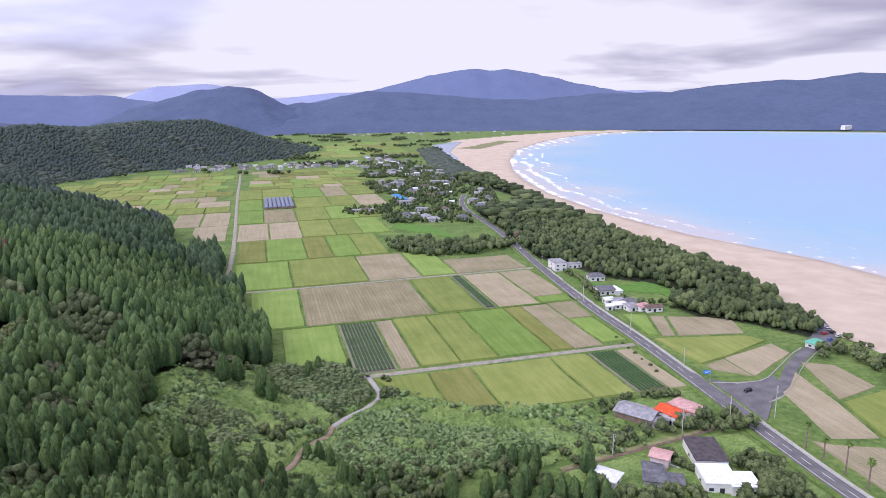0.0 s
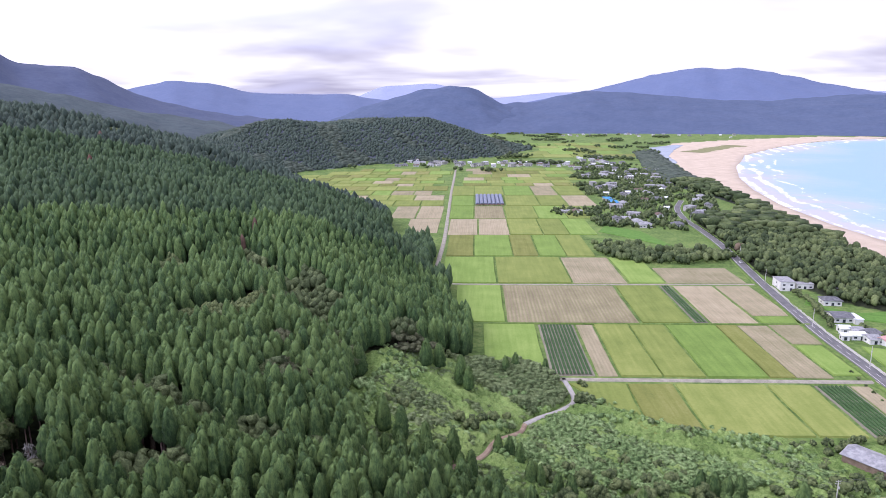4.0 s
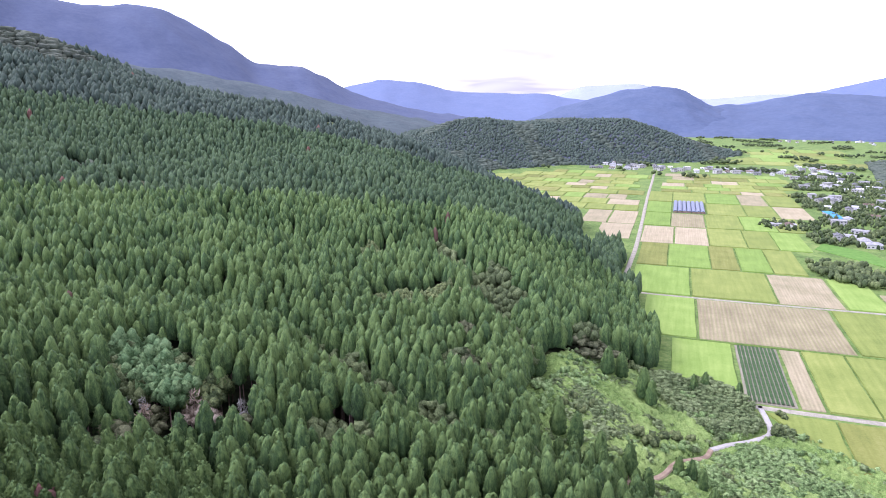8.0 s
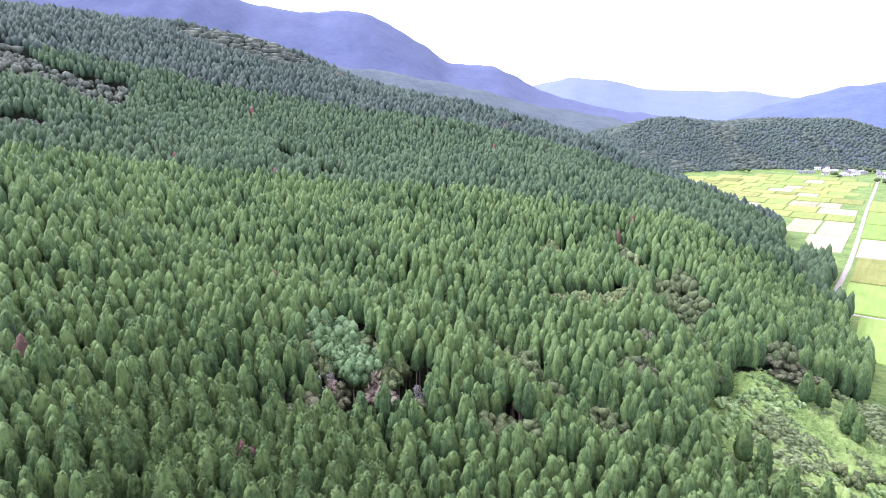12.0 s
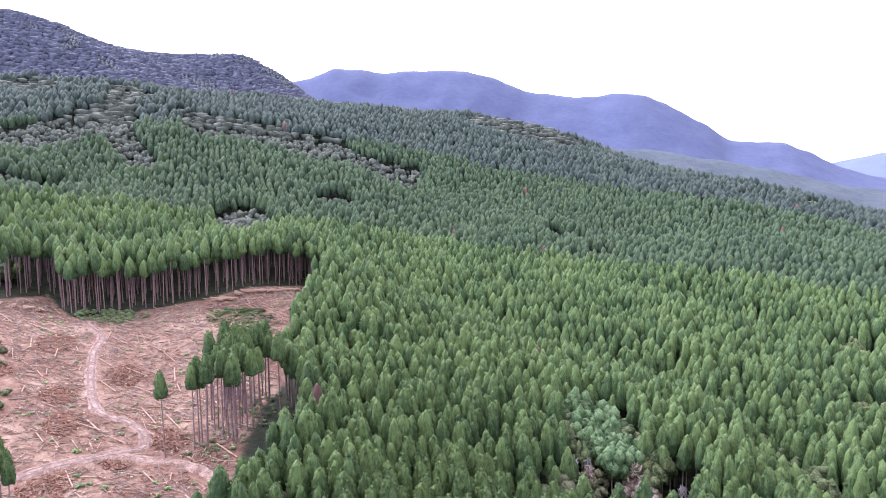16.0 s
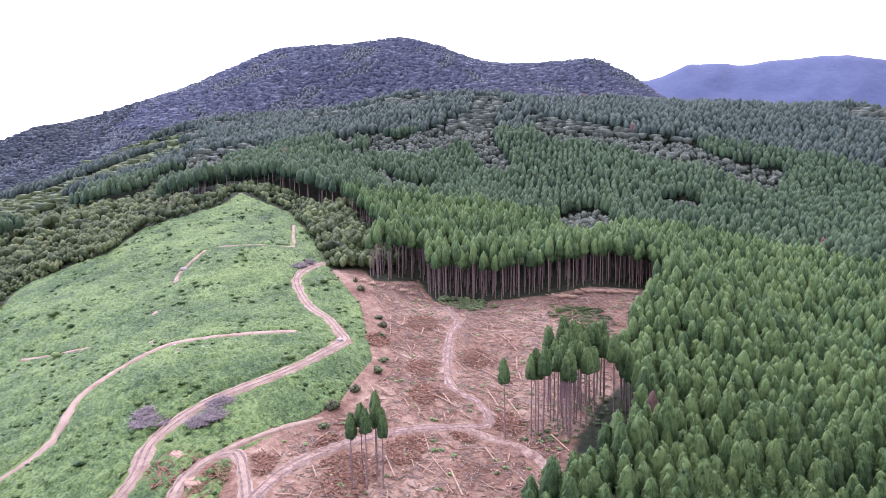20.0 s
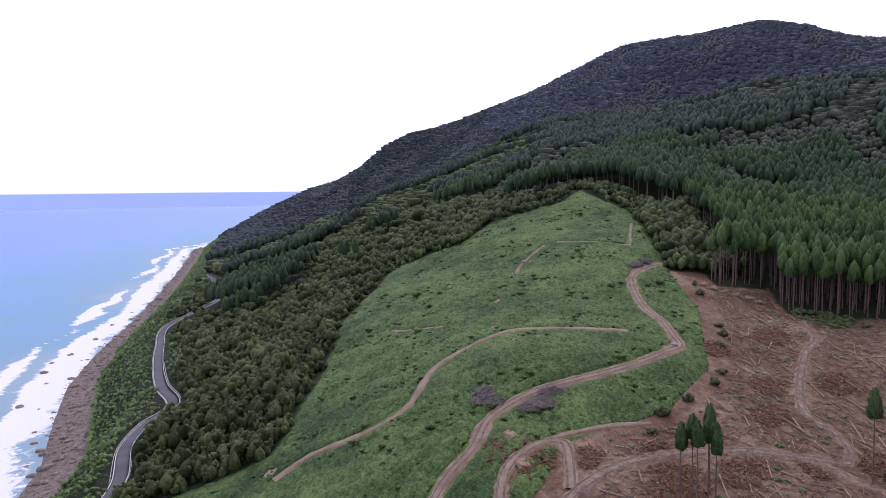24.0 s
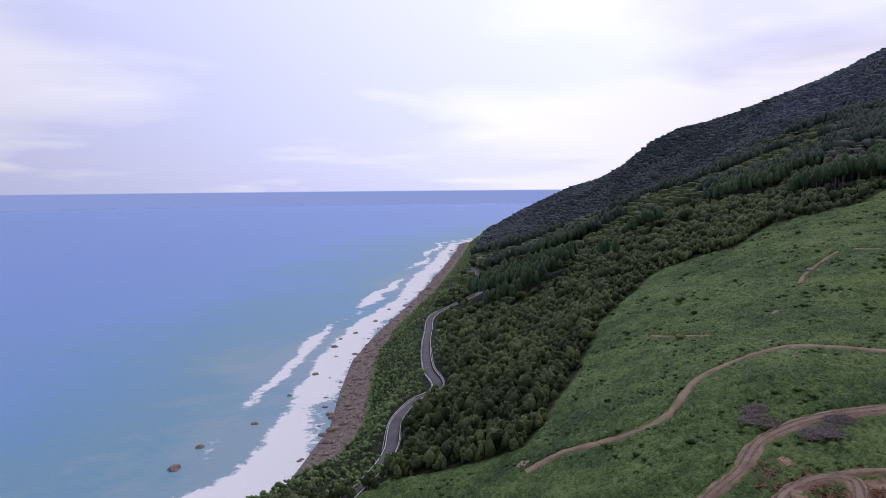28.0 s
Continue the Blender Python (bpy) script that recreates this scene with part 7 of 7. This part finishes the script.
def thicket(label, ring, count, high, wide, mat, seed, patchy=-9.0):
    """Bamboo grass and low shrubs filling a plot, as many small sprays."""
    rng = np.random.RandomState(seed)
    r = np.array(ring)
    p = np.stack([rng.uniform(r[:, 0].min(), r[:, 0].max(), count * 3), rng.uniform(r[:, 1].min(), r[:, 1].max(), count * 3)], -1)
    p = p[(inside(p[:, 0], p[:, 1], ring) > 0.5) & (outline_distance(p[:, 0], p[:, 1], FOOT_PATH, False) > 2.6) & (wob(p[:, 0], p[:, 1], 16, seed) > patchy)][:count]
    s = rng.uniform(0.6, 1.3, len(p)) * (1 + 0.35 * wob(p[:, 0], p[:, 1], 9, seed * 1.0))
    tone = np.clip(0.5 + 0.25 * wob(p[:, 0], p[:, 1], 14, seed + 2.0) + rng.normal(0, 0.14, len(p)), 0.02, 0.97)
    me = scatter_mesh("thicket", tufted(lump_tree(1, 1, seed, 0.9, 0.6), 22, 0.34, seed), np.stack([p[:, 0], p[:, 1], land_height(p[:, 0], p[:, 1]) - 0.3], -1), high * s, wide * s, tone, mat, rng)
    return tagged(new("thicket", me), label, "thicket", kind="stuff")


M["bamboo"] = foliage("bamboo_grass", (0.082, 0.126, 0.048), (0.190, 0.260, 0.108), (0.32, 0.39, 0.19), (0.2, 0.2, 0.1), 0.4)
thicket("thick grey-green bamboo grass beside the fields", [(-92, 296), (-60, 312), (-44, 300), (-34, 290), (-33, 266), (-48, 258), (-62, 268), (-80, 280)], 1500, 3.4, 2.6, M["bamboo"], 3)
thicket("lush green vines and shrubs at the hill foot", [(-44, 232), (-36, 256), (-24, 262), (0, 246), (26, 240), (40, 226), (28, 216), (8, 212), (-20, 208), (-40, 212)], 2300, 2.2, 2.4, M["shrub"], 5)
thicket("olive bramble mounds in the hollow", SCRUB, 1100, 2.2, 2.3, M["bamboo"], 19, 0.12)
thicket("dark green shrubs in the hollow", SCRUB, 420, 2.6, 2.4, M["shrub"], 21, 0.3)
thicket("olive bramble patch in the clearing", [(-96, 238), (-78, 240), (-66, 228), (-70, 206), (-84, 200), (-94, 212)], 750, 2.0, 2.2, M["bamboo"], 7)
thicket("green creepers beside the farm shed", [(40, 246), (60, 254), (66, 240), (60, 230), (46, 228), (34, 236)], 800, 1.4, 2.0, M["shrub"], 9)
thicket("grey undergrowth at the foot of the cedars", [(-172, -14), (-176, 2), (-196, 12), (-222, 18), (-222, 8), (-190, -4)], 90, 1.0, 1.3, M["bamboo"], 11)
thicket("green weeds on the bank above the excavator", [(-300, -8), (-296, 14), (-282, 20), (-268, 16), (-270, 4), (-284, -8)], 420, 0.45, 2.2, M["fern"], 13)
thicket("shrubs under the trunks at the forest edge", [(-292, -58), (-298, -40), (-290, -28), (-278, -42), (-282, -54)], 140, 1.6, 1.9, M["bamboo"], 15)
thicket("grey shrubs in a gap of the cedars", [(-108, 128), (-92, 132), (-88, 120), (-100, 114)], 160, 3.0, 2.6, M["bamboo"], 17)

# single trees of other colours among the cedars
M["russet"] = foliage("russet_leaves", (0.07, 0.030, 0.030), (0.16, 0.075, 0.070), (0.26, 0.15, 0.13), (0.2, 0.1, 0.1), 0.6)
M["dusky"] = foliage("dusky_brown_leaves", (0.042, 0.052, 0.026), (0.098, 0.112, 0.054), (0.18, 0.190, 0.105), (0.2, 0.1, 0.1), 0.6)


def odd_tree(x, y, high, wide, mat, label):
    top = tagged(new("broadleaf_tree"), label, "tree", "odd-coloured trees among the cedars")
    for nm, me in (("trunk", lone_mesh("odd_trunk", stem(7), high * 0.7, 0.25, -0.5, M["bark"])), ("crown", lone_mesh("odd_crown", tufted(lump_tree(14, 1, int(-x) % 50, 0.6, 0.75), 150, 0.2, 2), high * (0.6 if high > 5 else 1.0), wide, high * (0.4 if high > 5 else -0.2), mat))):
        o = new(nm, me)
        o.parent = top
    top.matrix_basis = pose(x, y, ground_z(x, y), 0, 0, x * 7)


odd_tree(-126, 52, 19.5, 2.6, M["russet"], "dark red withered tree among green cedars")
for x, y, h in ((-115, 185, 18), (-119, 190, 17), (-110, 190, 16), (-105, 274, 9), (-101, 277, 8), (-108, 270, 9), (-111, 285, 10), (-98, 270, 6), (-103, 266, 6), (-96, 280, 7), (-132, 211, 19), (-128, 206, 18), (-403, 251, 15), (-144, 76, 16), (-150, 80, 15)):
    odd_tree(x, y, h, 4.6, M["dusky"], "dusky brown broadleaf tree among the cedars")

M["fresh"] = foliage("fresh_leaves", (0.034, 0.082, 0.030), (0.090, 0.170, 0.068), (0.160, 0.250, 0.108), (0.2, 0.1, 0.1), 0.6)
for gx_, gy_, gr, n, mat, text in ((-184, 109, 7, 6, "fresh", "fresh green broadleaf tree among cedars"), (-175, 106, 7, 7, "fresh", "fresh green broadleaf tree among cedars"), (-166, 104, 7, 8, "fresh", "fresh green broadleaf tree among cedars"), (-159, 102, 5, 4, "fresh", "fresh green broadleaf tree among cedars"),
                                   (-170, 231, 9, 8, "olive", "yellow-green broadleaf tree in a cedar glade"), (-175, 219, 7, 5, "olive", "yellow-green broadleaf tree in a cedar glade"), (-165, 246, 7, 5, "olive", "yellow-green broadleaf tree in a cedar glade"), (-233, 272, 8, 6, "olive", "yellow-green broadleaf tree in a cedar glade"), (-216, 149, 4, 3, "olive", "yellow-green broadleaf tree in a cedar glade")):
    for i in range(n):
        a, r = foot_rng.uniform(0, 6.28), gr * math.sqrt(foot_rng.uniform(0, 1))
        odd_tree(gx_ + math.cos(a) * r, gy_ + math.sin(a) * r, foot_rng.uniform(16, 19), foot_rng.uniform(3.2, 4.6), M[mat], text)

M["tan"] = foliage("withered_tan_leaves", (0.14, 0.105, 0.075), (0.29, 0.235, 0.175), (0.44, 0.38, 0.30), (0.3, 0.2, 0.15), 0.5)
for x, y, h, w in ((-152, 103, 10, 4.0), (-149, 107, 9, 3.4), (-160, 87, 11, 4.2), (-157, 84, 12, 3.6)):
    odd_tree(x, y, h, w, M["tan"], "withered tan tree in a dark gap of the plantation")
for x, y, h, w in ((-142, 113, 7, 3.4), (-139, 110, 6, 3.0), (-155, 93, 8, 3.4), (-158, 96, 9, 3.0), (-134, 99, 5, 3.0), (-137, 105, 5, 2.6)):
    odd_tree(x, y, h, w, M["dusky"], "grey-brown bush in a dark gap of the plantation")

for x, y in smooth_line(edge_line, 7.0):
    if foot_rng.uniform() < 0.5:
        odd_tree(x + foot_rng.uniform(-2, 2), y + foot_rng.uniform(-2, 2), foot_rng.uniform(1.8, 4.2), foot_rng.uniform(1.0, 2.0), M["glade" if foot_rng.uniform() < 0.6 else "dusky"], "straggly bush on the bank above the felled slope")

# tree belts over the far plain
belt_rng = np.random.RandomState(77)
bx_, by_ = jitter_grid(-620, 60, 1180, 2500, 9.0, belt_rng, 0.5)
bz_ = land_height(bx_, by_)
ok = (bz_ < 4) & (bz_ > -2) & (wob(bx_, by_, 70, 2.0) + 0.5 * wob(bx_, by_, 25, 5.0) > 0.66) & (outline_distance(bx_, by_, SAND_IN) < -12) & (outline_distance(bx_, by_, LAND) > 40)
bx_, by_, bz_ = bx_[ok], by_[ok], bz_[ok]
bs_ = belt_rng.uniform(0.6, 1.2, len(bx_))
tagged(new("tree_belt", scatter_mesh("tree_belt", lump_tree(2, 1, 8), np.stack([bx_, by_, bz_ - 1.0], -1), 8.0 * bs_, 8.0 * bs_, belt_rng.uniform(0.1, 0.7, len(bx_)), M["broad"], belt_rng)), "dark belts of trees between far fields and farms", "trees", kind="stuff")
